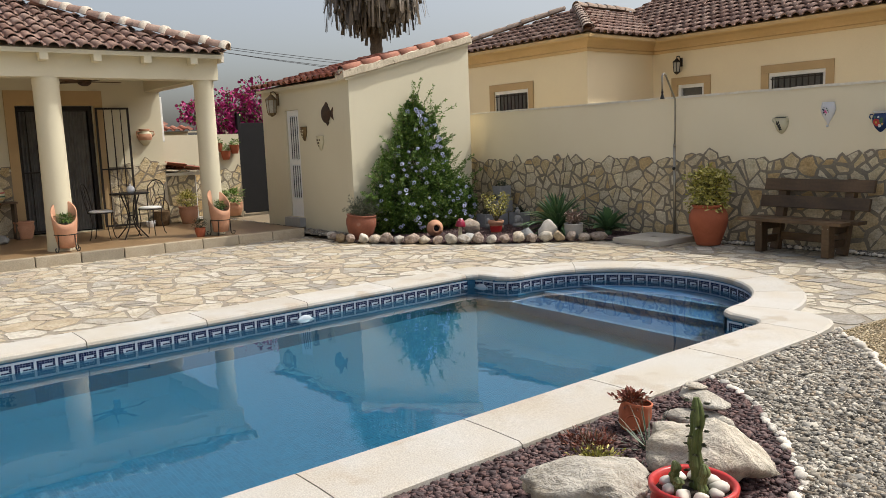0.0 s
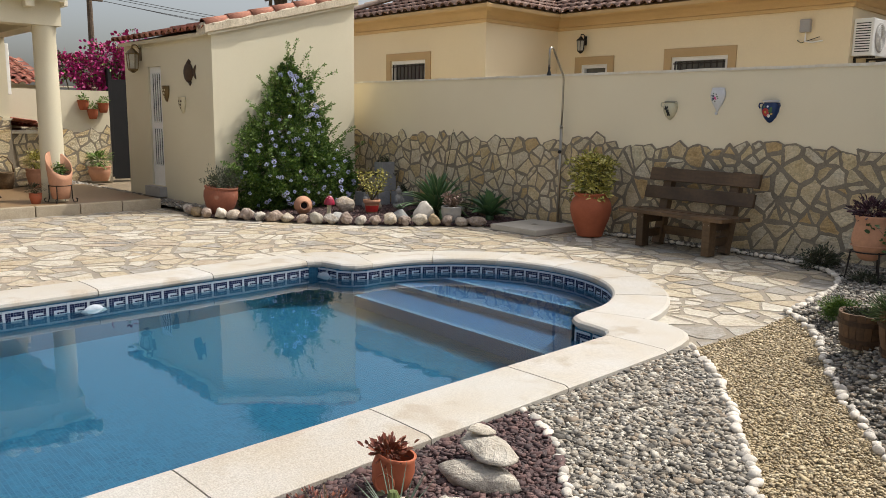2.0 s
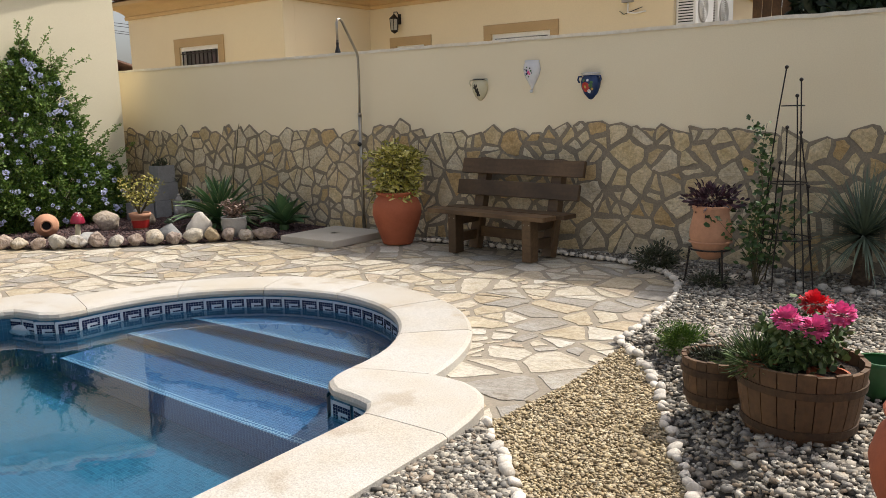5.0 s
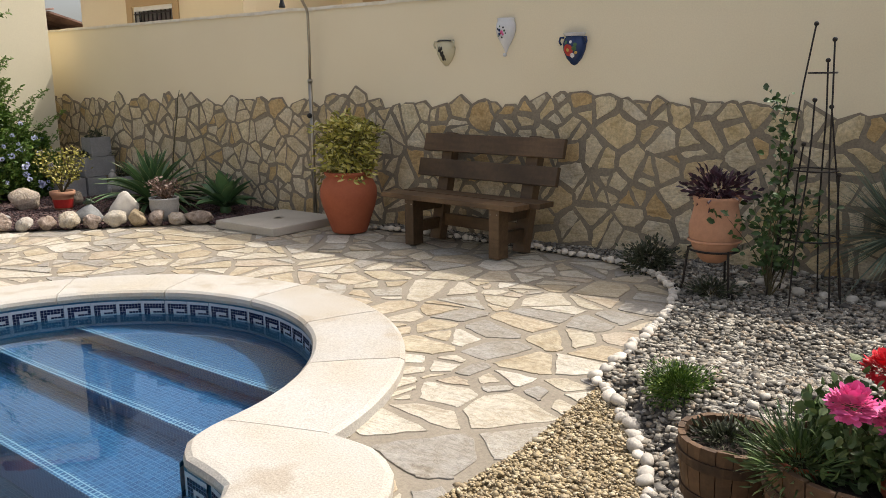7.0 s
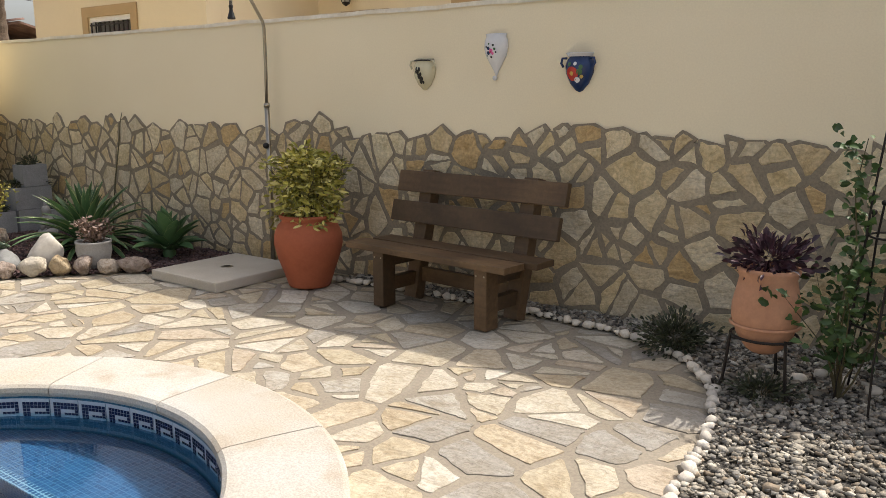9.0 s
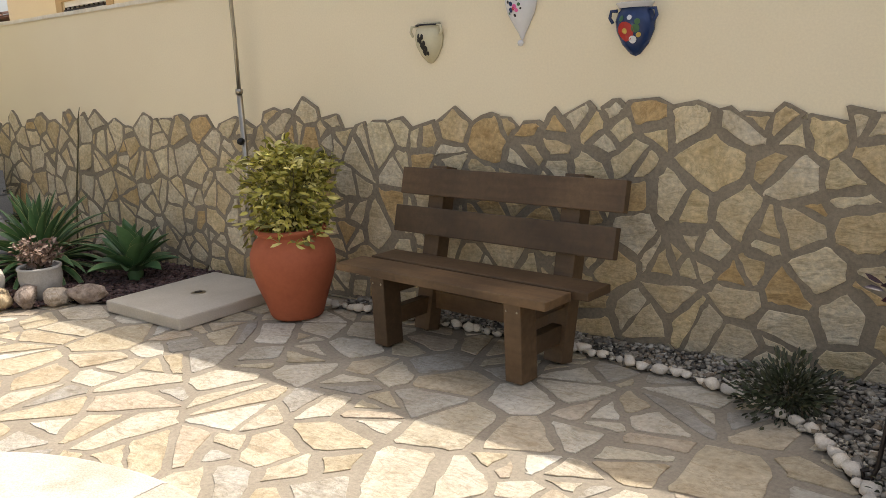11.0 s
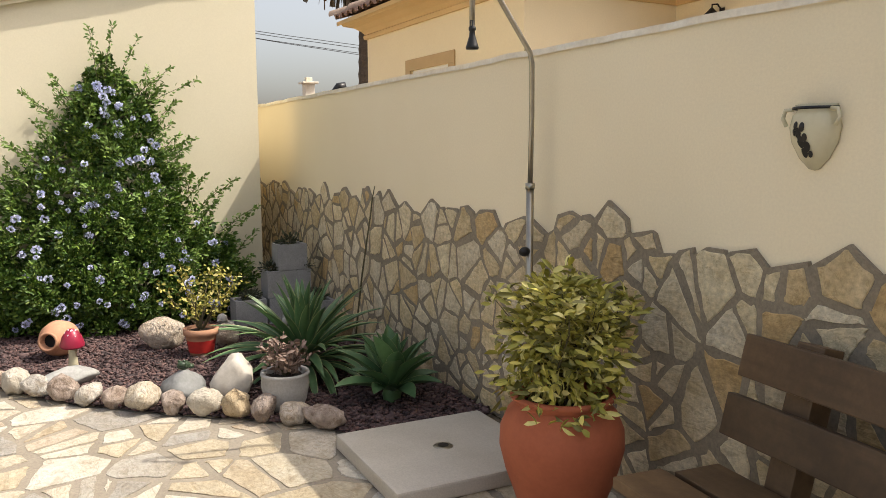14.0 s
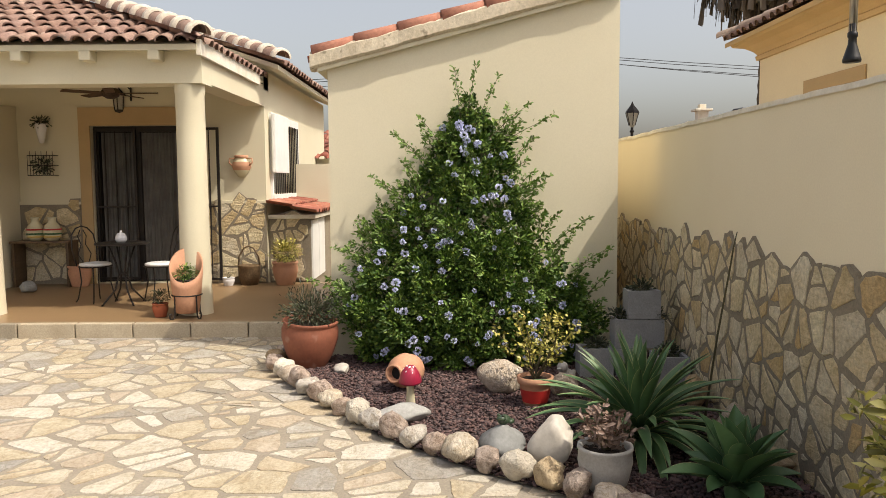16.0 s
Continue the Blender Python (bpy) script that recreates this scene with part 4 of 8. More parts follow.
ridge_line("ridge_tile", (-0.025, 4.475, EZ + 0.1 + 2.475 * S), (-0.025, 6.6, EZ + 0.1 + 2.475 * S), nh, M["ridge"])
ridge_line("ridge_tile", (8.13, 4.07, EZ + 0.06), (3.0, 9.2, EZ + 0.1 + 5.1 * S), nh, M["ridge"])
ridge_line("ridge_tile", (3.0, 9.2, EZ + 0.1 + 5.1 * S), (-1, 9.2, EZ + 0.1 + 5.1 * S), nh, M["ridge"])
part("chimney", B((4.6, 9.6, 4.5, 5.3, 10.2, 6.6), (4.52, 9.52, 6.6, 5.38, 10.28, 6.7), bevel=0.01), M["plaster_far"], nh)

# ---- the house with its porch ----
house = thing("house", "cream house with a columned porch and tiled roof", "house")
HX, HY = -2.6, -4.50
PD = (-7.0, -5.72, 0.16, 2.42)
for a, c, z0, z1 in boxes_with_openings(-13.0, HY, -0.1, 3.2, [PD]):
    part("wall", B((HX - 0.3, a, z0, HX, c, z1)), M["plaster_house"], house)
SW = (-4.9, -3.0, 1.42, 2.5)
for a, c, z0, z1 in boxes_with_openings(-8.0, HX - 0.301, -0.1, 3.2, [SW]):
    part("wall", B((a, HY - 0.3, z0, c, HY - 0.0005, z1)), M["plaster_house"], house)
part("porch_floor", B((HX + 0.001, -13, -0.1, 0.60, -3.35, 0.15)), M["tiles_porch"], house, "glossy brown tiled porch floor")
part("wall", B((-2.599, -13.0, -0.1, 0.2, -12.8, 3.2)), M["plaster_house"], house)
part("wall", B((-2.1, -8.25, 0.15, -1.9, -8.05, 2.69), (-2.599, -8.249, 0.15, -2.1, -8.051, 2.69)), M["plaster_house"], house)
part("beam", B((-0.12, -13, 2.66, 0.22, -4.5, 3.0)), M["plaster_house"], house)
part("beam", B((HX + 0.001, -4.78, 2.68, -0.121, -4.5, 2.98)), M["plaster_house"], house)
part("ceiling_board", B((HX + 0.001, -12.99, 3.0, 0.35, -4.50, 3.035)), M["plaster_house"], house)
for y, pr_ in ((-4.69, 0.158), (-7.05, 0.182), (-9.5, 0.182), (-11.9, 0.182)):
    part("pillar", lathe([(pr_ * 1.12, 0.15), (pr_ * 1.08, 0.3), (pr_ * 1.03, 0.9), (pr_ * 0.99, 2.0), (pr_ * 0.97, 2.55), (pr_ * 1.02, 2.57), (pr_ * 1.02, 2.662)], seg=32, at=(0.05, y, 0)), M["plaster_house"], house, smooth=True)
for i in range(12):
    y = -4.95 - 0.72 * i
    part("rafter_end", B((0.221, y - 0.06, 2.88, 0.40, y + 0.06, 3.0), bevel=0.015), M["plaster_house"], house)
part("fascia", B((-2.2, -4.498, 2.93, 0.39, -4.45, 3.09)), M["whitewash"], house)
SP = 0.40
vx = Vector((-1, 0, SP)).normalized()
tile_slope("roof", (0.42, -13.0, 3.06), (0, 1, 0), vx, 8.52, 4.4, lambda u, v: v * -vx.x < 8.52 - u + 0.05, M["roof_tile"], house, seed=11)
tile_slope("roof", (-2.4, -4.47, 3.06), (1, 0, 0), Vector((0, -1, SP)).normalized(), 2.80, 2.8, lambda u, v: v * -vx.x < 2.80 - u + 0.05, M["roof_tile"], house, seed=12)
tile_slope("roof", (-8.5, -4.18, 3.22), (1, 0, 0), Vector((0, -1, SP)).normalized(), 6.3, 4.0, lambda u, v: v * -vx.x < 6.3 - u + 0.05, M["roof_tile"], house, seed=13)
plane_part("roof_deck", [(0.40, -13, 3.04), (0.40, -4.49, 3.04), (-4, -8.89, 3.04 + 4.40 * SP), (-4, -13, 3.04 + 4.40 * SP)], M["plaster_house"], house)
plane_part("roof_deck", [(0.40, -4.49, 3.04), (-2.4, -4.49, 3.04), (-4, -8.89, 3.04 + 4.40 * SP)], M["plaster_house"], house)
plane_part("roof_deck", [(-2.2, -4.2, 3.2), (-8.5, -4.2, 3.2), (-8.5, -9, 3.2 + 4.8 * SP), (-6.2, -8.9, 3.2 + 4.7 * SP)], M["plaster_house"], house)
ridge_line("ridge_tile", (0.44, -4.45, 3.14), (-4, -8.89, 3.16 + 4.40 * SP), house, M["roof_tile"], r=0.12, joint=M["ridge_white"])
ridge_line("ridge_tile", (-2.18, -4.16, 3.3), (-6.2, -8.2, 3.32 + 4.05 * SP), house, M["roof_tile"], r=0.12, joint=M["ridge_white"])
part("cornice", cornice([(HX, HY), (-8.0, HY)][::-1], 2.92), M["plaster_house"], house)
# stone dado on the porch wall
for a, c, z0, z1 in boxes_with_openings(-8.05, HY, 0.15, 1.3, [(PD[0] - 0.16, PD[1] + 0.16, 0.1, 2.5)]):
    part("dado", B((HX + 0.001, a, z0, HX + 0.03, c, z1)), M["mortar_wall"], house)
for y0, y1 in ((PD[1] + 0.16, HY + 0.02), (-8.05, PD[0] - 0.16)):
    part("dado_rail", B((HX + 0.001, y0, 1.301, HX + 0.05, y1, 1.34)), M["plaster_house"], house)
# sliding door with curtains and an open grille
# near-black sheet paints the unlit room behind the curtains
pdr = part("door", B((HX - 0.22, PD[0], 0.16, HX - 0.2, PD[1], 2.42)), M["dark"], house, "sliding door with grey curtains, its dark room a painted sheet")
part("surround", B((HX + 0.002, PD[0] - 0.16, 0.15, HX + 0.03, PD[0], 2.42), (HX + 0.002, PD[1], 0.15, HX + 0.03, PD[1] + 0.16, 2.42), (HX + 0.002, PD[0] - 0.16, 2.42, HX + 0.03, PD[1] + 0.16, 2.68)), M["ochre"], pdr, "ochre painted surround")
part("frame", B((HX - 0.2, PD[0], 2.34, HX - 0.1, PD[1], 2.42), (HX - 0.2, PD[0], 0.16, HX - 0.1, PD[0] + 0.07, 2.34), (HX - 0.2, PD[1] - 0.07, 0.16, HX - 0.1, PD[1], 2.34), (HX - 0.2, -6.40, 0.16, HX - 0.1, -6.33, 2.34)), M["iron"], pdr)
cur = bmesh.new()
ny = 160
for i in range(ny + 1):
    y = PD[0] + 0.08 + (PD[1] - PD[0] - 0.16) * i / ny
    x = HX - 0.17 + 0.018 * math.sin(i * 0.9) + 0.008 * math.sin(i * 2.3)
    cur.verts.new((x, y, 0.18))
    cur.verts.new((x, y, 2.33))
cur.verts.ensure_lookup_table()
for i in range(ny):
    cur.faces.new([cur.verts[j] for j in (2 * i, 2 * i + 2, 2 * i + 3, 2 * i + 1)])
part("curtain", cur, M["curtain"], pdr, "grey curtain drawn behind the glass", smooth=True)


def grille(parent, y0, y1, x, n):
    part("grille_frame", B((x, y0, 0.2, x + 0.03, y0 + 0.035, 2.38), (x, y1 - 0.035, 0.2, x + 0.03, y1, 2.38), (x, y0 + 0.036, 2.345, x + 0.03, y1 - 0.036, 2.38), (x, y0 + 0.036, 1.25, x + 0.03, y1 - 0.036, 1.275), (x, y0 + 0.036, 0.2, x + 0.03, y1 - 0.036, 0.235)), M["iron"], parent)
    for i in range(n):
        y = y0 + (y1 - y0) * (i + 1) / (n + 1)
        part("grille_bar", tube([(x + 0.015, y, 0.22), (x + 0.015, y, 0.9), (x + 0.015, y, 1.3), (x + 0.015, y, 2.36)], [0.008, 0.008, 0.014, 0.008], seg=6), M["iron"], parent)


grille(pdr, -6.98, -6.38, HX - 0.08, 3)
og = thing("security_grille", "open black iron security grille beside the door", "grille", m=pose(HX + 0.055, PD[1] + 0.01, 0, 0, 0, -4))
grille(og, 0.0, 0.58, 0.0, 3)
# side window with white shutter box and grille
w = part("window", B((SW[0], HY - 0.2, SW[2], SW[1], HY - 0.18, SW[3])), M["glass"], house)
part("frame", B((SW[0] - 0.1, HY, SW[3], SW[1] + 0.1, HY + 0.03, SW[3] + 0.12), (SW[0] - 0.1, HY, SW[2] - 0.12, SW[1] + 0.1, HY + 0.05, SW[2]), (SW[1], HY, SW[2], SW[1] + 0.1, HY + 0.03, SW[3]), (SW[0] - 0.1, HY, SW[2], SW[0], HY + 0.03, SW[3])), M["white"], w)
part("shutter", B((SW[1] - 0.75, HY + 0.052, 1.74, SW[1] + 0.2, HY + 0.11, 2.6), bevel=0.012), M["white"], w, "white box shutter")
for i in range(14):
    x = SW[0] + 0.06 + 0.135 * i
    part("bar", B((x - 0.008, HY + 0.035, SW[2], x + 0.008, HY + 0.05, SW[3])), M["iron"], w)
# low tiled lean-to beside the house
lean = thing("lean_to", "low stone lean-to with red tiles and white doors", "outbuilding")
part("wall", B((-4.6, HY + 0.01, 0.0, -2.68, -3.89, 1.07)), M["mortar_wall"], lean)
part("cornice", B((-4.7, HY + 0.01, 1.071, -2.62, -3.80, 1.13), bevel=0.01), M["whitewash"], lean)
tile_slope("roof", (-4.6, -3.80, 1.15), (1, 0, 0), Vector((0, -1, 0.24)).normalized(), 1.95, 0.7, lambda u, v: v < 0.62, M["roof_tile_red"], lean, seed=15)
for x in (-3.55, -2.98):
    part("door", B((x - 0.26, -3.889, 0.17, x + 0.26, -3.86, 1.04), bevel=0.005), M["white"], lean)

# ---- the way out beside the house ----
wall_west = tagged(new("wall_west", to_mesh(B((-7.2, HY + 0.01, -0.1, -7.0, -2.32, 2.05), (-7.2, -1.35, -0.1, -7.0, 6.0, 2.05), (-7.2, -2.32, 2.02, -7.0, -1.35, 2.05)), "wall_west", M["plaster_house"])), "cream boundary wall with a tile cap", "wall", kind="structure")
tile_slope("wall_tiles", (-6.85, -4.57, 2.05), (0, 1, 0), Vector((-1, 0, 0.35)).normalized(), 2.2, 0.36, lambda u, v: v < 0.36, M["roof_tile_red"], wall_west, seed=16)
part("stone_dado", B((-6.999, -3.6, -0.1, -6.96, -2.35, 1.15)), M["mortar_wall"], wall_west)
gate = thing("gate", "tall black solid metal gate beside the shed", "gate")
part("panel", B((-4.72, -1.96, 0.05, -4.66, -1.0, 2.15), bevel=0.01), M["dark"], gate)
for y in (-2.0, -0.96):
    part("post", B((-4.75, y - 0.04, 0.1, -4.63, y + 0.04, 2.4), bevel=0.01), M["dark"], gate)
wall_gate = tagged(new("wall_gate", to_mesh(B((-4.8, -4.5, -0.1, -4.6, -2.05, 1.9)), "wall_gate", M["plaster_house"])), "cream garden wall with stone base beside the gate", "wall", kind="structure")
part("stone_base", B((-4.599, -3.3, 0.0, -4.56, -2.06, 1.05)), M["mortar_wall"], wall_gate)
wall_east = tagged(new("wall_east", to_mesh(B((17, -14, -0.1, 17.2, 0.2, 2.0), (-3, -16.2, -0.1, 17.2, -16, 2.0)), "wall_east", M["plaster"])), "plain cream boundary wall", "wall", kind="structure")

# ---- pool ----
pool = thing("swimming_pool", "mosaic tiled swimming pool with a rounded stepped end", "pool", kind="structure")


def pool_shell():
    bm = bmesh.new()
    # the wall stands 2 cm behind the edge of the coping
    loop = [(p[0] + (q[0] - p[0]) * 0.05, p[1] + (q[1] - p[1]) * 0.05) for p, q in zip(POOL_IN, POOL_OUT)]
    hi = [bm.verts.new((*p, 0.0)) for p in loop]
    lo = [bm.verts.new((*p, -1.02)) for p in loop]
    n_ = len(loop)
    for i in range(n_):
        j = (i + 1) % n_
        bm.faces.new((hi[i], hi[j], lo[j], lo[i]))
    es = [bm.edges.get((lo[i], lo[(i + 1) % n_])) for i in range(n_)]
    bmesh.ops.triangle_fill(bm, edges=es, use_beauty=True)
    return bm


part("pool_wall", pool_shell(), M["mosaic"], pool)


def pool_step(front, z, depth_z):
    """A tread that fills the rounded end up to a straight front."""
    bm = bmesh.new()
    pts = []
    for a in np.linspace(180, 0, 41):
        pts.append((PC[0] + 1.25 * math.cos(radians(a)), PC[1] + 1.25 * math.sin(radians(a))))
    pts = [p for p in pts if p[1] > front]
    half = 1.25 if front < PC[1] else math.sqrt(1.25**2 - (front - PC[1]) ** 2)
    if front < -4.19:
        pts = [(mirror((9.52, 0))[0], front), (mirror((9.52, 0))[0], -4.2), (mirror((9.07, 0))[0], -4.1)] + pts + [(9.07, -4.1), (9.52, -4.2), (9.52, front)]
    else:
        pts = [(PC[0] - half, front)] + pts + [(PC[0] + half, front)]
    a = [bm.verts.new((*p, z)) for p in pts]
    c = [bm.verts.new((*p, depth_z)) for p in pts]
    bm.faces.new(a[::-1])
    bm.faces.new((a[0], a[-1], c[-1], c[0]))
    bmesh.ops.recalc_face_normals(bm, faces=bm.faces[:])
    return bm


for front, z, zz in ((-3.2, -0.31, -0.48), (-3.62, -0.48, -0.65), (-4.12, -0.65, -1.02)):
    tread = part("step", pool_step(front, z, zz), M["mosaic_step"], pool)
    half_ = 1.705 if front < -4.19 else 1.235 if front < PC[1] else math.sqrt(1.235**2 - (front - PC[1]) ** 2)
    part("nosing", B((PC[0] - half_, front - 0.004, z - 0.022, PC[0] + half_, front + 0.05, z + 0.004)), M["nosing"], tread, "pale jointed edge tiles")
wl = [(p[0] + (q[0] - p[0]) * 0.04, p[1] + (q[1] - p[1]) * 0.04) for p, q in zip(POOL_IN, POOL_OUT)]
water = tagged(new("water", sheet(wl, -0.088, M["water"], "water")), "still clear blue swimming pool water", "water", kind="structure")
water.visible_shadow = False

KEY = ("00000000", "01111111", "01111111", "01100001", "01101111", "01100000", "01100000")


def key_mesh():
    w_, h_ = 0.15, 0.115
    vs, fs, ix = [], [], []

    def quad(x0, z0, x1, z1, y, m_):
        k = len(vs)
        vs.extend([(x0, y, z0), (x1, y, z0), (x1, y, z1), (x0, y, z1)])
        fs.append((k, k + 1, k + 2, k + 3))
        ix.append(m_)

    quad(-w_ / 2, 0, w_ / 2, h_, -0.006, 0)
    quad(-w_ / 2, h_, w_ / 2, h_ + 0.02, -0.006, 2)
    quad(-w_ / 2, -0.055, w_ / 2, 0, -0.006, 2)
    cw, ch = w_ / 8, h_ / 7
    for r_, row in enumerate(KEY):
        for c_, v in enumerate(row):
            if v == "1":
                quad(-w_ / 2 + c_ * cw + 0.0008, h_ - (r_ + 1) * ch + 0.0008, -w_ / 2 + (c_ + 1) * cw - 0.0008, h_ - r_ * ch - 0.0008, -0.008, 1)
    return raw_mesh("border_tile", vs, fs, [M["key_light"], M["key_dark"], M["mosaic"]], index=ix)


def border():
    me = key_mesh()
    loop = [(p[0] + (q[0] - p[0]) * 0.045, p[1] + (q[1] - p[1]) * 0.045) for p, q in zip(POOL_IN, POOL_OUT)]
    left = 0.075
    for a, c in zip(loop, loop[1:]):
        d = Vector((c[0] - a[0], c[1] - a[1]))
        ln = d.length
        while left < ln:
            p = Vector(a) + d * left / ln
            if p.y > -11.5:
                ob = part("border_tile", me, None, pool)
                ob.matrix_basis = pose(p.x, p.y, -0.128, 0, 0, math.degrees(math.atan2(d.y, d.x)))
            left += 0.152
        left -= ln


border()
for x, y, a in ((6.118, -6.35, 90), (6.2, -4.19, 20)):
    part("inlet", lathe([(0.0, 0.016), (0.07, 0.016), (0.09, 0.008), (0.1, 0.0)], 24), M["key_light"], pool, "round pale pool fitting", m=pose(x, y, -0.15, 90, 0, a), smooth=True)

# ---- coping slabs ----
coping = thing("coping", "pale rough stone coping round the pool edge", "coping", kind="structure")
CROSS = [(0.06, -0.012), (0.015, 0.004), (0.0, 0.022), (0.012, 0.044), (0.05, 0.057), (0.12, 0.06), (0.5, 0.061), (0.95, 0.058), (1.0, 0.046), (1.0, -0.03)]


def slab(ins, outs, gap=0.004):
    """One coping slab between inner and outer points, with a rounded nose on the water's side."""
    bm = bmesh.new()
    rows = []
    for p, q in zip(ins, outs):
        rows.append([bm.verts.new((p[0] + (q[0] - p[0]) * s, p[1] + (q[1] - p[1]) * s, z + 0.0025 * noise.noise((p[0] * 5 + s * 3, p[1] * 5, z * 9)))) for s, z in CROSS])
    for a, c in zip(rows, rows[1:]):
        for k in range(len(CROSS) - 1):
            bm.faces.new((a[k], a[k + 1], c[k + 1], c[k]))
    bm.faces.new(rows[0][::-1])
    bm.faces.new(rows[-1])
    bmesh.ops.recalc_face_normals(bm, faces=bm.faces[:])
    return bm


def lerp2(a, c, t):
    return (a[0] + (c[0] - a[0]) * t, a[1] + (c[1] - a[1]) * t)


def coping_run(ins, outs, cuts):
    """Slabs along two lines of points, cut at the given places along the way (0 to 1)."""
    def at(line, t):
        x = t * (len(line) - 1)
        i = min(int(x), len(line) - 2)
        return lerp2(line[i], line[i + 1], x - i)
    for t0, t1 in zip(cuts, cuts[1:]):
        e = 0.0045 * (len(cuts) - 1) / 6 * (t1 - t0)
        n_ = 10
        ts = [t0 + e + (t1 - t0 - 2 * e) * i / n_ for i in range(n_ + 1)]
        part("slab", slab([at(ins, t) for t in ts], [at(outs, t) for t in ts]), M["coping"], coping, smooth=False)


coping_run(arc_in, arc_out, [0, 0.17, 0.335, 0.50, 0.665, 0.83, 1.0])
sh_in = [arc_in[-1]] + shoulder_in
sh_out = [arc_out[-1]] + shoulder_out
coping_run(sh_in, sh_out, [0.0, 1.0])
coping_run([mirror(p) for p in sh_in], [mirror(p) for p in sh_out], [0.0, 1.0])
for i in range(8):
    y0, y1 = -4.32 - i * 0.99, -4.32 - (i + 1) * 0.99
    for f in (lambda p: p, mirror):
        part("slab", slab([f((9.53, y0 - 0.004)), f((9.53, (y0 + y1) / 2)), f((9.53, y1 + 0.004))], [f((10.0, y0 - 0.004)), f((10.0, (y0 + y1) / 2)), f((10.0, y1 + 0.004))]), M["coping"], coping)
part("slab", B((5.6, POOL_END - 0.4, -0.02, 10.03, POOL_END + 0.02, 0.058), bevel=0.01), M["coping"], coping)

# ---- gravel and planting ground ----
BED = [(1.45, -3.2), (2.2, -3.33), (3.06, -2.86), (3.9, -2.32), (4.4, -1.84), (4.75, -1.42), (5.1, -1.02), (5.42, -0.86), (5.42, -0.05), (1.68, -0.05), (1.68, -3.0)]
LEFT_ROW = [(9.99, -4.04), (10.2, -4.25), (10.45, -4.54), (10.66, -4.84), (10.8, -5.08), (10.97, -5.32), (11.12, -5.55), (11.4, -6.1), (11.6, -6.7), (11.75, -7.5), (11.8, -8.6), (11.8, -10.5)]
RIGHT_ROW = [(6.75, -0.27), (7.3, -0.24), (7.8, -0.24), (8.4, -0.26), (9.0, -0.34), (9.35, -0.48), (9.62, -0.68), (9.8, -0.98), (9.9, -1.35), (9.97, -1.8), (10.0, -2.25), (10.02, -2.6), (10.2, -2.82), (10.38, -3.06), (10.55, -3.37), (10.7, -3.7), (10.88, -4.06), (11.06, -4.38), (11.4, -4.9), (11.9, -5.7), (12.4, -6.6), (12.8, -7.6), (13.1, -8.8), (13.2, -10.5)]
LAVA_ROW = [(9.97, -5.66), (10.21, -5.78), (10.45, -5.97), (10.62, -6.14), (10.81, -6.34), (10.95, -6.52), (11.08, -6.7), (11.2, -7.0), (11.27, -7.4), (11.25, -7.9), (11.1, -8.4)]
GREY_R = RIGHT_ROW + [(16.9, -10.5), (16.9, -0.01), (6.75, -0.01)]
GREY_L = [(10.0, -4.0)] + LEFT_ROW + [(10.0, -10.5)]
PATHG = LEFT_ROW[::-1] + [(10.02, -3.97), (10.085, -3.4), (10.05, -2.62)] + RIGHT_ROW[12:]
LAVA_L = [(10.0, -5.64)] + LAVA_ROW + [(10.0, -8.4)]
row_x = lambda y: float(np.interp(-y, [-p[1] for p in RIGHT_ROW[10:]], [p[0] for p in RIGHT_ROW[10:]]))
soft_step = lambda t: (lambda q: q * q * (3 - 2 * q))(min(1.0, max(0.0, t)))


def bank(x, y):
    """The gravel bank behind the pebble row: its height over the path."""
    return 0.13 * soft_step((x - row_x(y) - 0.03) / 0.3) * soft_step((-1.9 - y) / 0.9)


bk = bmesh.new()
gx, gy = np.linspace(10.05, 13.6, 60), np.linspace(-7.0, -1.85, 80)
vv_ = [[bk.verts.new((x, y, bank(x, y) + (0.009 if bank(x, y) > 0.001 else -0.03))) for y in gy] for x in gx]
for i in range(59):
    for j in range(79):
        bk.faces.new((vv_[i][j], vv_[i + 1][j], vv_[i + 1][j + 1], vv_[i][j + 1]))
tagged(new("gravel_bank", to_mesh(bk, "gravel_bank", M["under_grey"], True)), "low bank of grey gravel beside the path", "gravel", kind="structure")
for nm, lp, z, mt, lab in (("gravel_bed", GREY_R, 0.010, "under_grey", "grey stone gravel ground beside the path"), ("gravel_bed", GREY_L, 0.012, "under_grey", "grey stone gravel ground along the pool"), ("gravel_path", PATHG, 0.006, "under_beige", "fine beige gravel path edged with white stones"), ("lava_bed", LAVA_L, 0.017, "under_lava", "dark lava gravel ground"), ("planting_bed", BED, 0.02, "under_lava", "reddish lava gravel planting bed")):
    tagged(new(nm, sheet(lp, z, M[mt], nm)), lab, "gravel", kind="structure")
tagged(new("side_yard", sheet([(-7, -3.345), (1.3, -3.345), (1.66, -3.05), (1.66, -2.945), (-7, -2.9)], 0.06, M["under_grey"], "side_yard")), "grey gravel side yard by the shed", "gravel", kind="structure")

# ---- bench ----


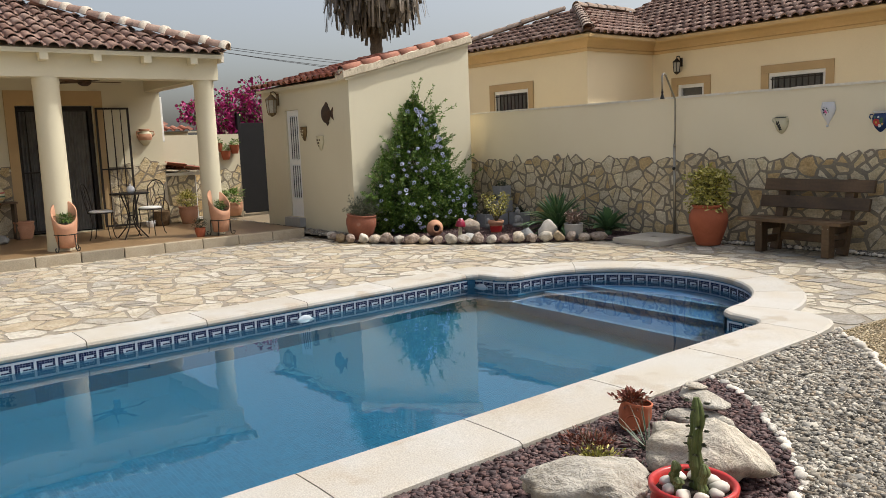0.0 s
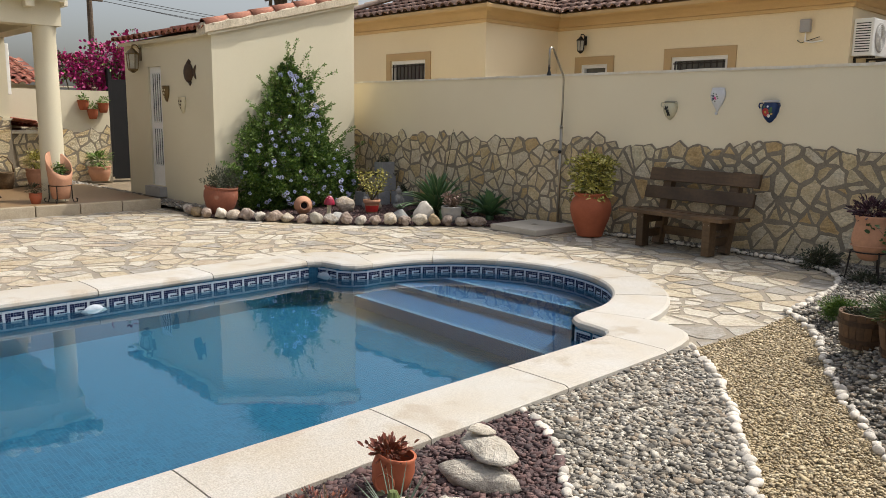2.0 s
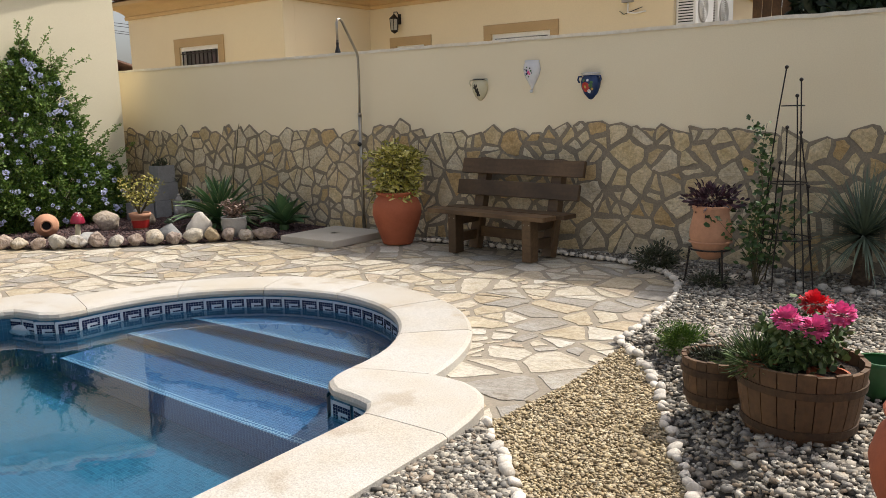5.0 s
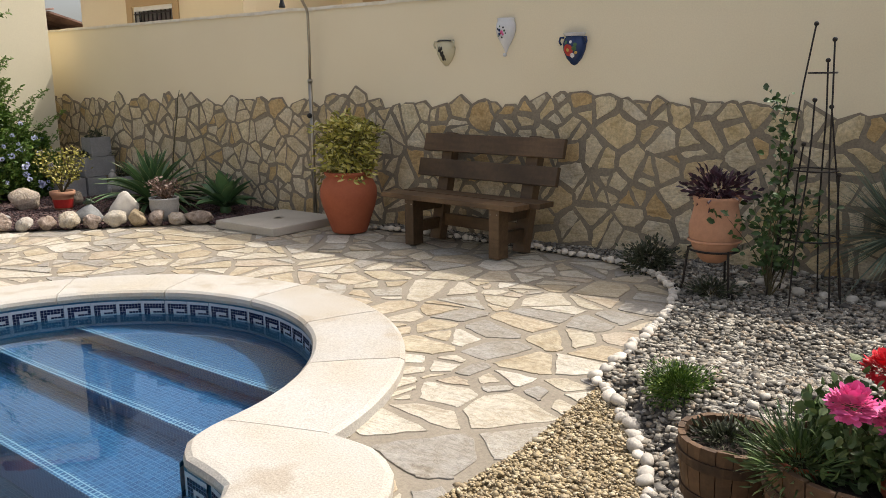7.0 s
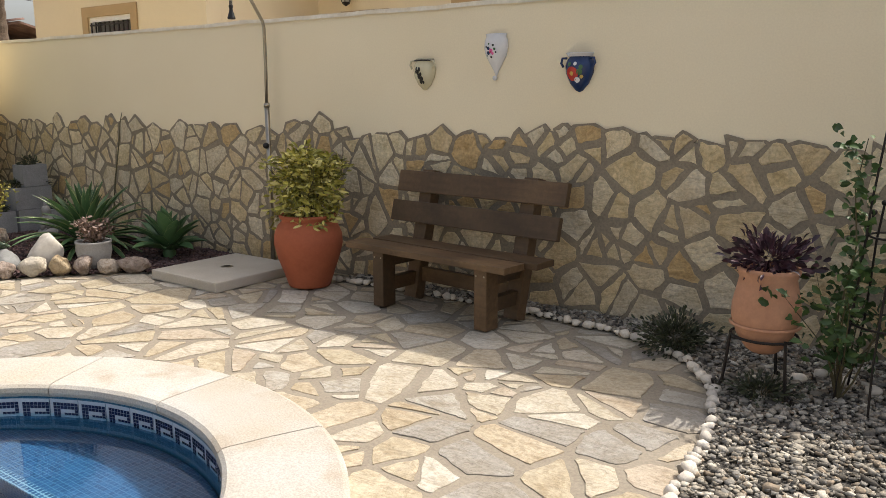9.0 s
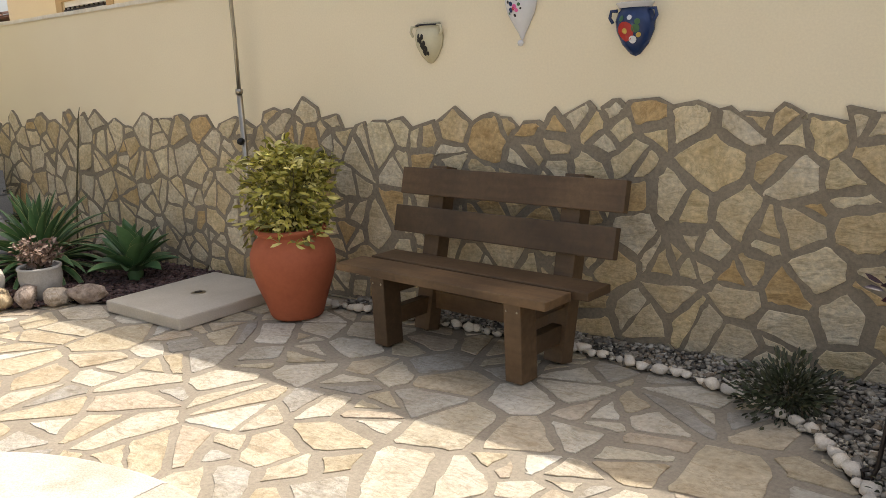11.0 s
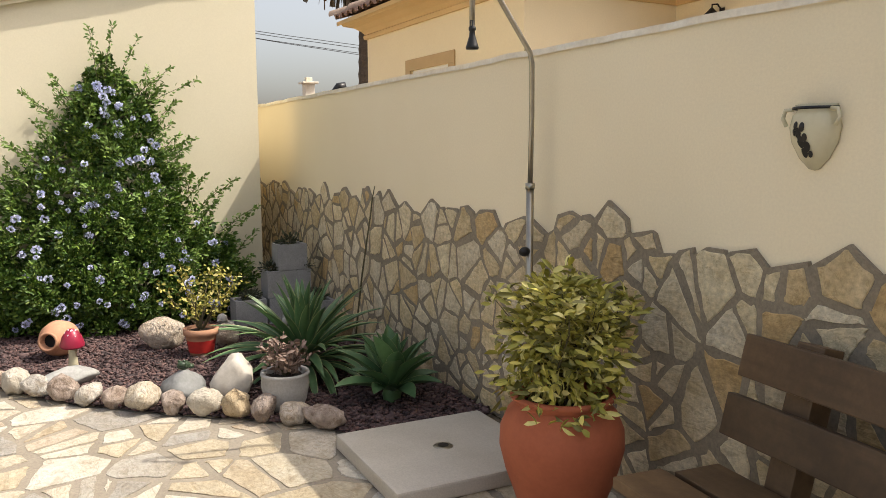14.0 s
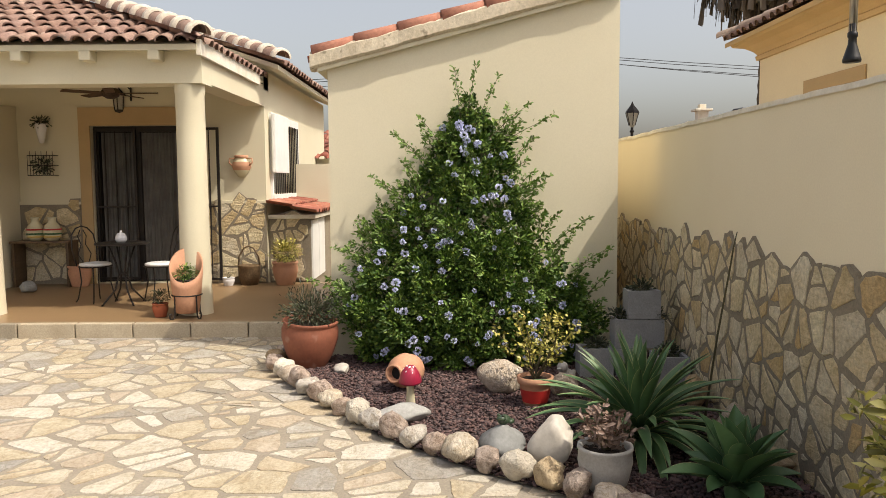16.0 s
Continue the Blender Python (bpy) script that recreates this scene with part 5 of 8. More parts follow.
def bench():
    b = thing("garden_bench", "dark-stained heavy wooden garden bench on the paving", "bench", m=pose(7.97, -0.175, 0.012, 0, 0, -6.3))
    part("seat_plank", B((-0.735, -0.575, 0.378, 0.64, -0.375, 0.42), bevel=0.006), M["wood"], b)
    part("seat_plank", B((-0.69, -0.355, 0.38, 0.715, -0.165, 0.422), bevel=0.006), M["wood"], b)
    for x in (-0.44, 0.44):
        part("front_leg", B((x - 0.048, -0.55, 0.0, x + 0.048, -0.43, 0.377), bevel=0.006), M["wood"], b)
        part("seat_bearer", B((x - 0.05, -0.429, 0.27, x + 0.03, -0.14, 0.373), bevel=0.004), M["wood"], b)
        part("lower_rail", B((x - 0.03, -0.429, 0.10, x + 0.03, -0.17, 0.19), bevel=0.004), M["wood"], b)
        post = B((-0.055, -0.045, 0, 0.055, 0.045, 0.91), bevel=0.005)
        part("back_post", post, M["wood"], b, m=Matrix.Translation((x, -0.20, 0.0)) @ Matrix.Rotation(radians(-13.5), 4, "X"))
        for dx, z in ((-0.03, 0.34), (0.03, 0.34)):
            part("screw", lathe([(0.0, 0.003), (0.005, 0.003), (0.006, 0.0)], seg=8), M["chrome"], b, m=pose(x + dx, -0.551, z, 90, 0, 0))
    part("stretcher", B((-0.40, -0.17, 0.12, 0.40, -0.125, 0.22), bevel=0.004), M["wood"], b)
    for z, x0, x1 in ((0.525, -0.695, 0.725), (0.735, -0.67, 0.75)):
        part("back_plank", B((x0, -0.022, -0.075, x1, 0.022, 0.075), bevel=0.006), M["wood"], b, m=Matrix.Translation((0, -0.27 + 0.235 * (z + 0.075), z + 0.075)) @ Matrix.Rotation(radians(-13.5), 4, "X"))
    return b


bench()


def soil_disc(r, z, parent, name="soil"):
    bm = bmesh.new()
    n_ = 24
    c = bm.verts.new((0, 0, z + 0.01))
    ring = [bm.verts.new((r * math.cos(2 * math.pi * i / n_), r * math.sin(2 * math.pi * i / n_), z + random.uniform(-0.006, 0.006))) for i in range(n_)]
    for i in range(n_):
        bm.faces.new((c, ring[i], ring[(i + 1) % n_]))
    return part(name, bm, M["soil"], parent)


def branchy(parent, base, n, length, spread, r0, seed, up=0.8, name="branch"):
    g = random.Random(seed)
    tips = []
    for i in range(n):
        a = 2 * math.pi * (i + g.random() * 0.6) / n
        p = Vector(base)
        d = Vector((math.cos(a) * spread, math.sin(a) * spread, up)).normalized()
        pts, rad = [p.copy()], [r0]
        for k in range(5):
            d = (d + Vector((g.uniform(-0.3, 0.3), g.uniform(-0.3, 0.3), g.uniform(-0.05, 0.25)))).normalized()
            p = p + d * length / 5
            pts.append(p.copy())
            rad.append(r0 * (1 - (k + 1) / 6))
        part(name, tube(pts, rad, seg=5), M["stem"], parent)
        tips += pts[2:]
    return tips


def rosette_leaves(tips, n_each, seed, spread=0.9):
    g = np.random.default_rng(seed)
    pos, dr = [], []
    for t in tips:
        for _ in range(n_each):
            d = g.normal(size=3)
            d[2] = abs(d[2]) * 0.7 + 0.1
            pos.append(np.array(t) + g.normal(0, 0.025, 3) * spread)
            dr.append(d)
    return np.array(pos), np.array(dr)


def potted_shrub():
    p = thing("potted_shrub", "large terracotta urn pot with a variegated yellow-green shrub", "potted plant", m=pose(6.643, -0.482, 0.014) @ Matrix.Diagonal((1.12, 1.12, 1.04, 1)))
    prof = [(0.0, 0.0), (0.135, 0.0), (0.142, 0.012), (0.165, 0.09), (0.205, 0.21), (0.228, 0.31), (0.225, 0.38), (0.20, 0.445), (0.172, 0.475), (0.17, 0.482), (0.188, 0.50), (0.192, 0.515), (0.182, 0.525), (0.165, 0.515), (0.152, 0.47), (0.15, 0.43)]
    part("pot", lathe(prof, 40), M["terracotta"], p, smooth=True)
    soil_disc(0.155, 0.46, p)
    tips = branchy(p, (0, 0, 0.44), 24, 0.50, 0.20, 0.008, 5)
    pos, dr = rosette_leaves(tips, 17, 6, 0.8)
    low = rosette_leaves([(0.2 * math.cos(a), 0.2 * math.sin(a), 0.55 + 0.05 * math.sin(3 * a)) for a in np.linspace(0, 6.1, 14)], 16, 10, 1.1)
    pos, dr = np.vstack([pos, low[0]]), np.vstack([dr, low[1] * np.array([1, 1, -0.3])])
    p2, d2 = blob_points(1000, (0, 0, 0.71), (0.205, 0.205, 0.265), 8, 0.62, 0.16)
    part("foliage", leaves("foliage", np.vstack([pos, p2]), np.vstack([dr, d2 + np.random.default_rng(12).normal(0, 0.55, d2.shape)]), 0.055, 0.021, M["leaf_varieg"], 9, droop=0.3), None, p, "yellow-green variegated leaves")


potted_shrub()

# ---- outdoor shower ----
tray = thing("shower_tray", "pale stone shower tray with a round drain", "shower tray", m=pose(5.865, -0.62, 0.005, 0, 0, -1.5))
part("slab", B((-0.40, -0.42, 0, 0.40, 0.42, 0.078), bevel=0.012), M["tray"], tray)
part("drain", lathe([(0.0, 0.083), (0.03, 0.083), (0.045, 0.081), (0.05, 0.078)], 20), M["chrome"], tray, smooth=True)
# no opening here: a flat black disc paints the hole's shade
part("drain_hole", lathe([(0.0, 0.0845), (0.028, 0.0845)], 16), M["black"], tray)
sh = thing("outdoor_shower", "slim steel outdoor shower pole with a hooked arm", "shower", m=pose(5.845, -0.105, 0.0))
part("base_plate", lathe([(0.075, 0.0), (0.075, 0.035), (0.06, 0.045), (0.024, 0.05)], 24, cap=True), M["chrome"], sh, smooth=True)
part("pole", tube([(0, 0, 0.04), (0, 0, 0.7), (0, 0, 1.35)], 0.02, 12), M["chrome"], sh, smooth=True)
part("collar", tube([(0, 0, 1.335), (0, 0, 1.365)], 0.025, 12), M["chrome"], sh, smooth=True)
top_pts = [(0, 0, 1.36), (0.008, 0, 1.7), (0.012, -0.005, 1.96), (0.016, -0.02, 2.01), (0.035, -0.19, 2.22), (0.046, -0.275, 2.325), (0.05, -0.315, 2.35), (0.054, -0.35, 2.345), (0.057, -0.37, 2.31), (0.058, -0.373, 2.25), (0.06, -0.375, 2.10)]
part("arm", tube(top_pts, 0.0135, 10), M["chrome"], sh, smooth=True)
part("shower_head", lathe([(0.011, 0.135), (0.013, 0.13), (0.013, 0.105), (0.017, 0.10), (0.017, 0.088), (0.013, 0.082), (0.015, 0.06), (0.028, 0.018), (0.031, 0.008), (0.029, 0.0)], 20, cap=True, at=(0.06, -0.375, 2.0)), M["black"], sh, "black shower head", smooth=True)
part("tap", lathe([(0.014, 0.0), (0.02, 0.004), (0.026, 0.03), (0.02, 0.055), (0.0, 0.06)], 14), M["black"], sh, m=pose(0, -0.014, 1.02, 90, 0, 30), smooth=True)

# ---- painted pots on the wall ----


def half_pot(name, label, x, z, prof, mats, squash=0.72):
    t = thing(name, label, "wall pot", "painted pots on the garden wall", m=pose(x, -0.003, z))
    bm = lathe(prof, 36)
    for v in bm.verts:
        v.co.y = min(v.co.y * squash, 0.0)
    part("body", bm, mats, t, smooth=True)
    return t


def on_pot(t, prof, ang, z, size, material, squash=0.72, name="painted_mark", n=10, tall=1.0):
    """A painted patch that lies on the pot's skin."""
    zs = [p[1] for p in prof]
    rr = float(np.interp(z, zs, [p[0] for p in prof]))
    a = radians(ang)
    bm = bmesh.new()
    ring = []
    c = bm.verts.new((0, 0, 0))
    for i in range(n):
        q = 2 * math.pi * i / n
        ring.append(bm.verts.new((size * math.cos(q), 0, size * tall * math.sin(q))))
    for i in range(n):
        bm.faces.new((c, ring[i], ring[(i + 1) % n]))
    for v in bm.verts:
        zz = z + v.co.z
        r2 = float(np.interp(zz, zs, [p[0] for p in prof])) + 0.0025
        aa = a + v.co.x / max(rr, 0.02)
        v.co = (r2 * math.cos(aa), r2 * math.sin(aa) * squash - 0.001, zz)
    return part(name, bm, material, t)


P1 = [(0.002, -0.115), (0.02, -0.11), (0.055, -0.075), (0.085, -0.02), (0.094, 0.03), (0.085, 0.07), (0.068, 0.088), (0.078, 0.105), (0.07, 0.107), (0.06, 0.088)]
t = half_pot("wall_pot", "cream glazed wall pot with black leaf pattern", 7.39, 1.575, P1, M["glaze_cream"])
for s in (-1, 1):
    part("handle", tube([(s * 0.072, -0.03, 0.09), (s * 0.1, -0.035, 0.088), (s * 0.108, -0.035, 0.06), (s * 0.093, -0.035, 0.035)], 0.007, 8), M["glaze_cream"], t, smooth=True)
part("rim", lathe([(0.077, 0.088), (0.081, 0.092), (0.078, 0.098)], 30), M["black"], t)
for a, z, r in ((-118, 0.03, 0.011), (-128, 0.01, 0.013), (-112, -0.005, 0.010), (-122, -0.02, 0.014), (-108, -0.035, 0.012), (-135, 0.035, 0.010), (-117, -0.055, 0.012), (-100, -0.06, 0.008), (-140, 0.012, 0.008)):
    on_pot(t, P1[:8], a + 24, z, r, M["black"], tall=1.5)
P2 = [(0.002, -0.135), (0.012, -0.12), (0.02, -0.10), (0.045, -0.06), (0.078, 0.0), (0.092, 0.055), (0.086, 0.10), (0.075, 0.125), (0.08, 0.14), (0.07, 0.142), (0.06, 0.12)]
t = half_pot("wall_pot", "white glazed pointed wall pot with painted flowers", 7.985, 1.685, P2, M["glaze_white"])
part("ball", lathe([(0.0, -0.165), (0.012, -0.16), (0.017, -0.148), (0.012, -0.136), (0.0, -0.132)], 14, at=(0, -0.02, 0)), M["glaze_white"], t, smooth=True)
for a, z, r, c in ((-95, 0.03, 0.013, "flower_pink"), (-108, 0.045, 0.012, "glaze_blue"), (-112, 0.015, 0.013, "glaze_blue"), (-88, 0.012, 0.010, "flower_pink"), (-100, 0.02, 0.008, "glaze_red"), (-78, 0.04, 0.009, "glaze_green"), (-120, 0.055, 0.009, "black"), (-98, -0.012, 0.008, "black"), (-84, 0.065, 0.008, "black"), (-106, 0.075, 0.007, "glaze_green"), (-72, 0.02, 0.006, "black"), (-124, 0.0, 0.007, "glaze_green")):
    on_pot(t, P2[:9], a, z, r, M[c])
P3 = [(0.002, -0.125), (0.025, -0.115), (0.065, -0.07), (0.092, -0.01), (0.098, 0.04), (0.086, 0.075), (0.072, 0.09), (0.088, 0.115), (0.08, 0.117), (0.064, 0.09)]
t = half_pot("wall_pot", "blue glazed wall pot with a red painted poppy", 8.60, 1.565, P3, M["glaze_blue"])
part("rim", lathe([(0.076, 0.094), (0.089, 0.112), (0.091, 0.118), (0.08, 0.12)], 30), M["glaze_white"], t)
for s in (-1, 1):
    part("handle", tube([(s * 0.078, -0.03, 0.085), (s * 0.108, -0.035, 0.085), (s * 0.115, -0.035, 0.055), (s * 0.1, -0.035, 0.03)], 0.008, 8), M["glaze_blue"], t, smooth=True)
on_pot(t, P3[:8], -108, -0.012, 0.045, M["glaze_red"], n=14)
on_pot(t, P3[:8], -108, -0.010, 0.014, M["glaze_yellow"]).location = (0, -0.002, 0)
for a, z, r, c in ((-75, 0.0, 0.020, "glaze_green"), (-70, 0.03, 0.014, "glaze_green"), (-118, 0.048, 0.014, "glaze_green"), (-85, -0.05, 0.018, "glaze_white"), (-65, -0.03, 0.012, "glaze_yellow"), (-92, 0.05, 0.012, "glaze_white")):
    on_pot(t, P3[:8], a, z, r, M[c])

# ---- strawberry-red pot on an iron stand ----
sp = thing("pot_stand_plant", "pale terracotta pot with purple plant in an iron stand", "potted plant", m=pose(9.99, -0.84, 0.015))
part("pot", lathe([(0.0, 0.20), (0.06, 0.20), (0.085, 0.22), (0.13, 0.29), (0.155, 0.37), (0.155, 0.43), (0.138, 0.51), (0.128, 0.56), (0.142, 0.59), (0.142, 0.61), (0.128, 0.61), (0.115, 0.56)], 36), M["terracotta_pale"], sp, smooth=True)
part("pot_lip", lathe([(0.155, 0.33), (0.163, 0.335), (0.155, 0.345)], 36), M["terracotta_pale"], sp, smooth=True)
part("stand_ring", tube([(0.15 * math.cos(q), 0.15 * math.sin(q), 0.28) for q in np.linspace(0, 6.283, 25)], 0.007, 6), M["iron"], sp)
for q in range(3):
    a = radians(200 + 120 * q)
    c, s_ = math.cos(a), math.sin(a)
    part("stand_leg", tube([(0.15 * c, 0.15 * s_, 0.29), (0.16 * c, 0.16 * s_, 0.18), (0.175 * c, 0.175 * s_, 0.05), (0.19 * c, 0.19 * s_, 0.01), (0.215 * c, 0.215 * s_, 0.01), (0.22 * c, 0.22 * s_, 0.035), (0.20 * c, 0.20 * s_, 0.04)], 0.008, 6), M["iron"], sp)
pos, dr = blob_points(420, (0, 0, 0.66), (0.2, 0.2, 0.1), 21, 0.2, 0.2)
part("foliage", leaves("foliage", pos, dr + np.array([0, 0, 0.5]), 0.055, 0.022, M["leaf_purple"], 22), None, sp, "dark purple leaves")

# ---- plant obelisk with a rose ----
ob_ = thing("plant_obelisk", "tall black iron plant obelisk with ball finials", "plant support", m=pose(10.5, -0.72, 0.0))
for k, (ang, topz, rt) in enumerate(((200, 1.62, 0.06), (320, 1.53, 0.06), (80, 1.42, 0.055), (260, 1.20, 0.07), (20, 1.16, 0.07), (140, 0.94, 0.10), (170, 0.9, 0.12), (350, 0.78, 0.13))):
    a = radians(ang)
    rb = 0.21
    pts = [(math.cos(a) * (rb + (rt - rb) * q) + 0.008 * math.sin(7 * q + k), math.sin(a) * (rb + (rt - rb) * q), topz * q) for q in (0, 0.2, 0.4, 0.6, 0.8, 1.0)]
    pl = part("rod", tube(pts, 0.0055, 6), M["iron"], ob_)
    bm = bmesh.new()
    bmesh.ops.create_icosphere(bm, subdivisions=2, radius=0.014, matrix=Matrix.Translation(pts[-1]))
    part("finial", bm, M["iron"], pl, smooth=True)
for z, r in ((1.35, 0.075), (0.80, 0.125), (0.40, 0.17)):
    part("hoop", tube([(r * math.cos(q), r * math.sin(q), z) for q in np.linspace(0, 6.283, 25)], 0.005, 6), M["iron"], ob_)
rose = thing("climbing_rose", "climbing rose with dark green leaves on the obelisk", "plant", m=pose(10.32, -0.78, 0.01))
tips = branchy(rose, (0, 0, 0), 9, 0.62, 0.35, 0.006, 31, up=1.0, name="cane")
part("cane", tube([(0, 0, 0), (-0.03, 0, 0.4), (0.02, -0.02, 0.75), (-0.01, 0, 1.0), (0.02, 0.02, 1.22)], [0.006, 0.005, 0.004, 0.003, 0.002], 6), M["stem"], rose)
tips += [(0.02 * math.sin(z * 9), 0, z) for z in np.linspace(0.5, 1.2, 15)]
pos, dr = rosette_leaves(tips, 10, 33, 1.5)
part("foliage", leaves("foliage", pos, dr, 0.05, 0.032, M["leaf_rose"], 34), None, rose, "dark green leaves")
for x, y in ((10.12, -0.62), (10.2, -0.5), (10.32, -0.55), (10.45, -0.6), (10.6, -0.62), (10.75, -0.64), (10.92, -0.66), (11.1, -0.66)):
    tagged(new("edging_stone", rock_mesh("edging_stone", (random.uniform(0.07, 0.11), random.uniform(0.06, 0.09), 0.06), int(x * 91) % 50, M["white_stone"], sub=2)), "small white edging stone on the gravel", "stone", "stones round the rose").location = (x, y, 0.012)


def spiky(name, label, cat, at, n, length, width, material, seed, trunk=0.0, droop=0.35, dead=0):
    t = thing(name, label, cat, m=pose(*at))
    if trunk:
        part("trunk", tube([(0, 0, 0), (0.01, 0, trunk * 0.5), (0, 0, trunk)], [0.075, 0.06, 0.05], 10), M["bark"], t, smooth=True)
    g = np.random.default_rng(seed)
    vs, fs = [], []
    for i in range(n):
        el = math.asin(g.uniform(-0.35, 1.0))
        az = g.uniform(0, 6.283)
        d = np.array([math.cos(az) * math.cos(el), math.sin(az) * math.cos(el), math.sin(el)])
        side = np.cross(d, (0, 0, 1.0)) + 1e-6
        side /= np.linalg.norm(side)
        ln = length * g.uniform(0.75, 1.1)
        k = len(vs)
        for s_ in np.linspace(0, 1, 4):
            p = np.array([0, 0, trunk]) + d * ln * s_ - np.array([0, 0, droop * ln * s_ * s_ * (1 - d[2]) * 0.5])
            w_ = width * (1 - s_) ** 0.7 + 0.0008
            vs += [p - side * w_ / 2, p + side * w_ / 2]
        for q in range(3):
            fs.append((k + 2 * q, k + 2 * q + 1, k + 2 * q + 3, k + 2 * q + 2))
    part("leaves", raw_mesh("leaves", vs, fs, material), None, t)
    return t


spiky("yucca", "blue-green spiky yucca with a short trunk", "yucca", (10.96, -0.36, 0.01), 420, 0.58, 0.016, M["yucca"], 41, trunk=0.38)


def mound(name, label, at, r, n, material, size, seed, cat="plant", tall=1.0):
    t = thing(name, label, cat, m=pose(*at))
    branchy(t, (0, 0, 0), 6, r * 1.0, 0.9, 0.004, seed)
    pos, dr = blob_points(n, (0, 0, r * 0.45 * tall), (r, r, r * 0.6 * tall), seed, 0.25, 0.3)
    keep = pos[:, 2] > 0
    part("foliage", leaves("foliage", pos[keep], dr[keep] + np.array([0, 0, 0.4]), size, size * 0.4, material, seed), None, t)
    return t


mound("heather", "low dark heather bush on the gravel", (9.45, -0.47, 0.01), 0.19, 1300, M["leaf_dull"], 0.032, 51, tall=1.1)
mound("lavender", "small dull green cushion plant on the gravel", (10.02, -0.95, 0.01), 0.16, 500, M["leaf_dull"], 0.03, 52, tall=0.7)
mound("cushion_plant", "bright green cushion plant in the gravel", (10.46, -2.84, 0.09), 0.125, 4200, M["leaf_dark"], 0.015, 53, tall=1.3)

# ---- half barrels ----


def tub(name, label, at, rt, rb, h, n):
    t = thing(name, label, "planter", "wooden barrel planters", m=pose(*at))
    for i in range(n):
        a0, a1 = 2 * math.pi * (i + 0.03) / n, 2 * math.pi * (i + 0.97) / n
        bm = bmesh.new()
        rows = []
        for z, r in ((0, rb), (h * 0.5, (rb + rt) / 2 + 0.006), (h * (1 + random.uniform(-0.02, 0.02)), rt)):
            rows.append([bm.verts.new((rr * math.cos(a), rr * math.sin(a), z)) for rr, a in ((r, a0), (r, (a0 + a1) / 2), (r, a1), (r - 0.018, a1), (r - 0.018, a0))])
        for p, q in zip(rows, rows[1:]):
            for k in range(5):
                j = (k + 1) % 5
                bm.faces.new((p[k], p[j], q[j], q[k]))
        bm.faces.new(rows[0][::-1])
        bm.faces.new(rows[-1])
        part("stave", bm, M["tub_wood"], t)
    for f in (0.22, 0.74):
        r = rb + (rt - rb) * f + 0.006
        part("hoop", lathe([(r - 0.004, h * f - 0.014), (r + 0.003, h * f - 0.014), (r + 0.005, h * f + 0.014), (r - 0.002, h * f + 0.014)], 40), M["rust"], t, "rusted metal hoop")
    soil_disc(rt - 0.02, h * 0.86, t)
    return t


t1 = tub("barrel_planter", "small wooden half barrel with dry soil and weeds", (10.845, -3.525, 0.12), 0.146, 0.12, 0.21, 20)
pos, dr = blob_points(520, (-0.02, 0.01, 0.195), (0.11, 0.11, 0.022), 61, 0.1)
part("weed", leaves("weed", pos, dr + np.array([0, 0, 0.5]), 0.022, 0.009, M["leaf_dull"], 62), None, t1)
t2 = tub("barrel_planter", "large wooden half barrel planted with geraniums", (11.20, -3.68, 0.12), 0.235, 0.19, 0.30, 22)
ger = thing("geranium", "pink and red geraniums in bloom in the barrel", "plant", m=pose(11.2, -3.68, 0.36))
tips = branchy(ger, (0, 0, 0), 22, 0.19, 0.8, 0.004, 63)
pos, dr = rosette_leaves([p for p in tips if p[2] > 0.02], 17, 64, 1.3)
part("foliage", leaves("foliage", pos, dr + np.array([0, 0, 0.3]), 0.026, 0.029, M["leaf_ger"], 65, fold=0.05), None, ger)
pos, dr = blob_points(950, (-0.13, -0.09, 0.06), (0.11, 0.13, 0.075), 66, 0.2)
part("grassy_leaves", leaves("grassy_leaves", pos, dr + np.array([0, 0, 0.5]), 0.05, 0.006, M["leaf_ger"], 67), None, ger)


def bloom(parent, at, r, material, n, seed):
    """A round head of many small ruffled petals on a stalk."""
    pos, dr = blob_points(n, at, (r, r, r * 0.75), seed, 0.55, 0.12)
    part("bloom", leaves("bloom", pos, dr + np.random.default_rng(seed).normal(0, 0.35, dr.shape), 0.018, 0.02, material, seed, droop=-0.2, fold=0.05), None, parent)
    part("flower_stem", tube([(at[0] * 0.6, at[1] * 0.6, 0.02), (at[0] * 0.9, at[1] * 0.9, at[2] * 0.6), tuple(at)], 0.003, 5), M["stem"], parent)


bloom(ger, (0.01, 0.17, 0.235), 0.048, M["flower_red"], 420, 71)
for i, p in enumerate(((-0.03, -0.14, 0.24), (0.06, -0.09, 0.205), (0.13, -0.02, 0.25))):
    bloom(ger, p, 0.042, M["flower_pink"], 360, 72 + i)
for x, y, r in ((-0.13, -0.06, 0.06), (0.11, -0.08, 0.07), (0.02, 0.12, 0.07)):
    part("inner_pot", lathe([(r * 0.7, -0.05), (r, 0.03), (r * 1.05, 0.032), (r * 1.05, 0.045), (r * 0.9, 0.045)], 22, at=(x, y, 0)), M["terracotta"], ger, smooth=True)
small = thing("glazed_pot", "small green glazed pot behind the barrel", "pot", m=pose(11.42, -3.2, 0.135))
part("pot", lathe([(0.0, 0), (0.05, 0), (0.085, 0.1), (0.09, 0.16), (0.095, 0.18), (0.08, 0.18)], 24), M["glaze_green"], small, smooth=True)
BIG_POT = (11.77, -4.39)
bp_ = thing("terracotta_pot", "large round terracotta pot with a straggling plant", "potted plant", m=pose(*BIG_POT, 0.135) @ Matrix.Scale(0.786, 4))
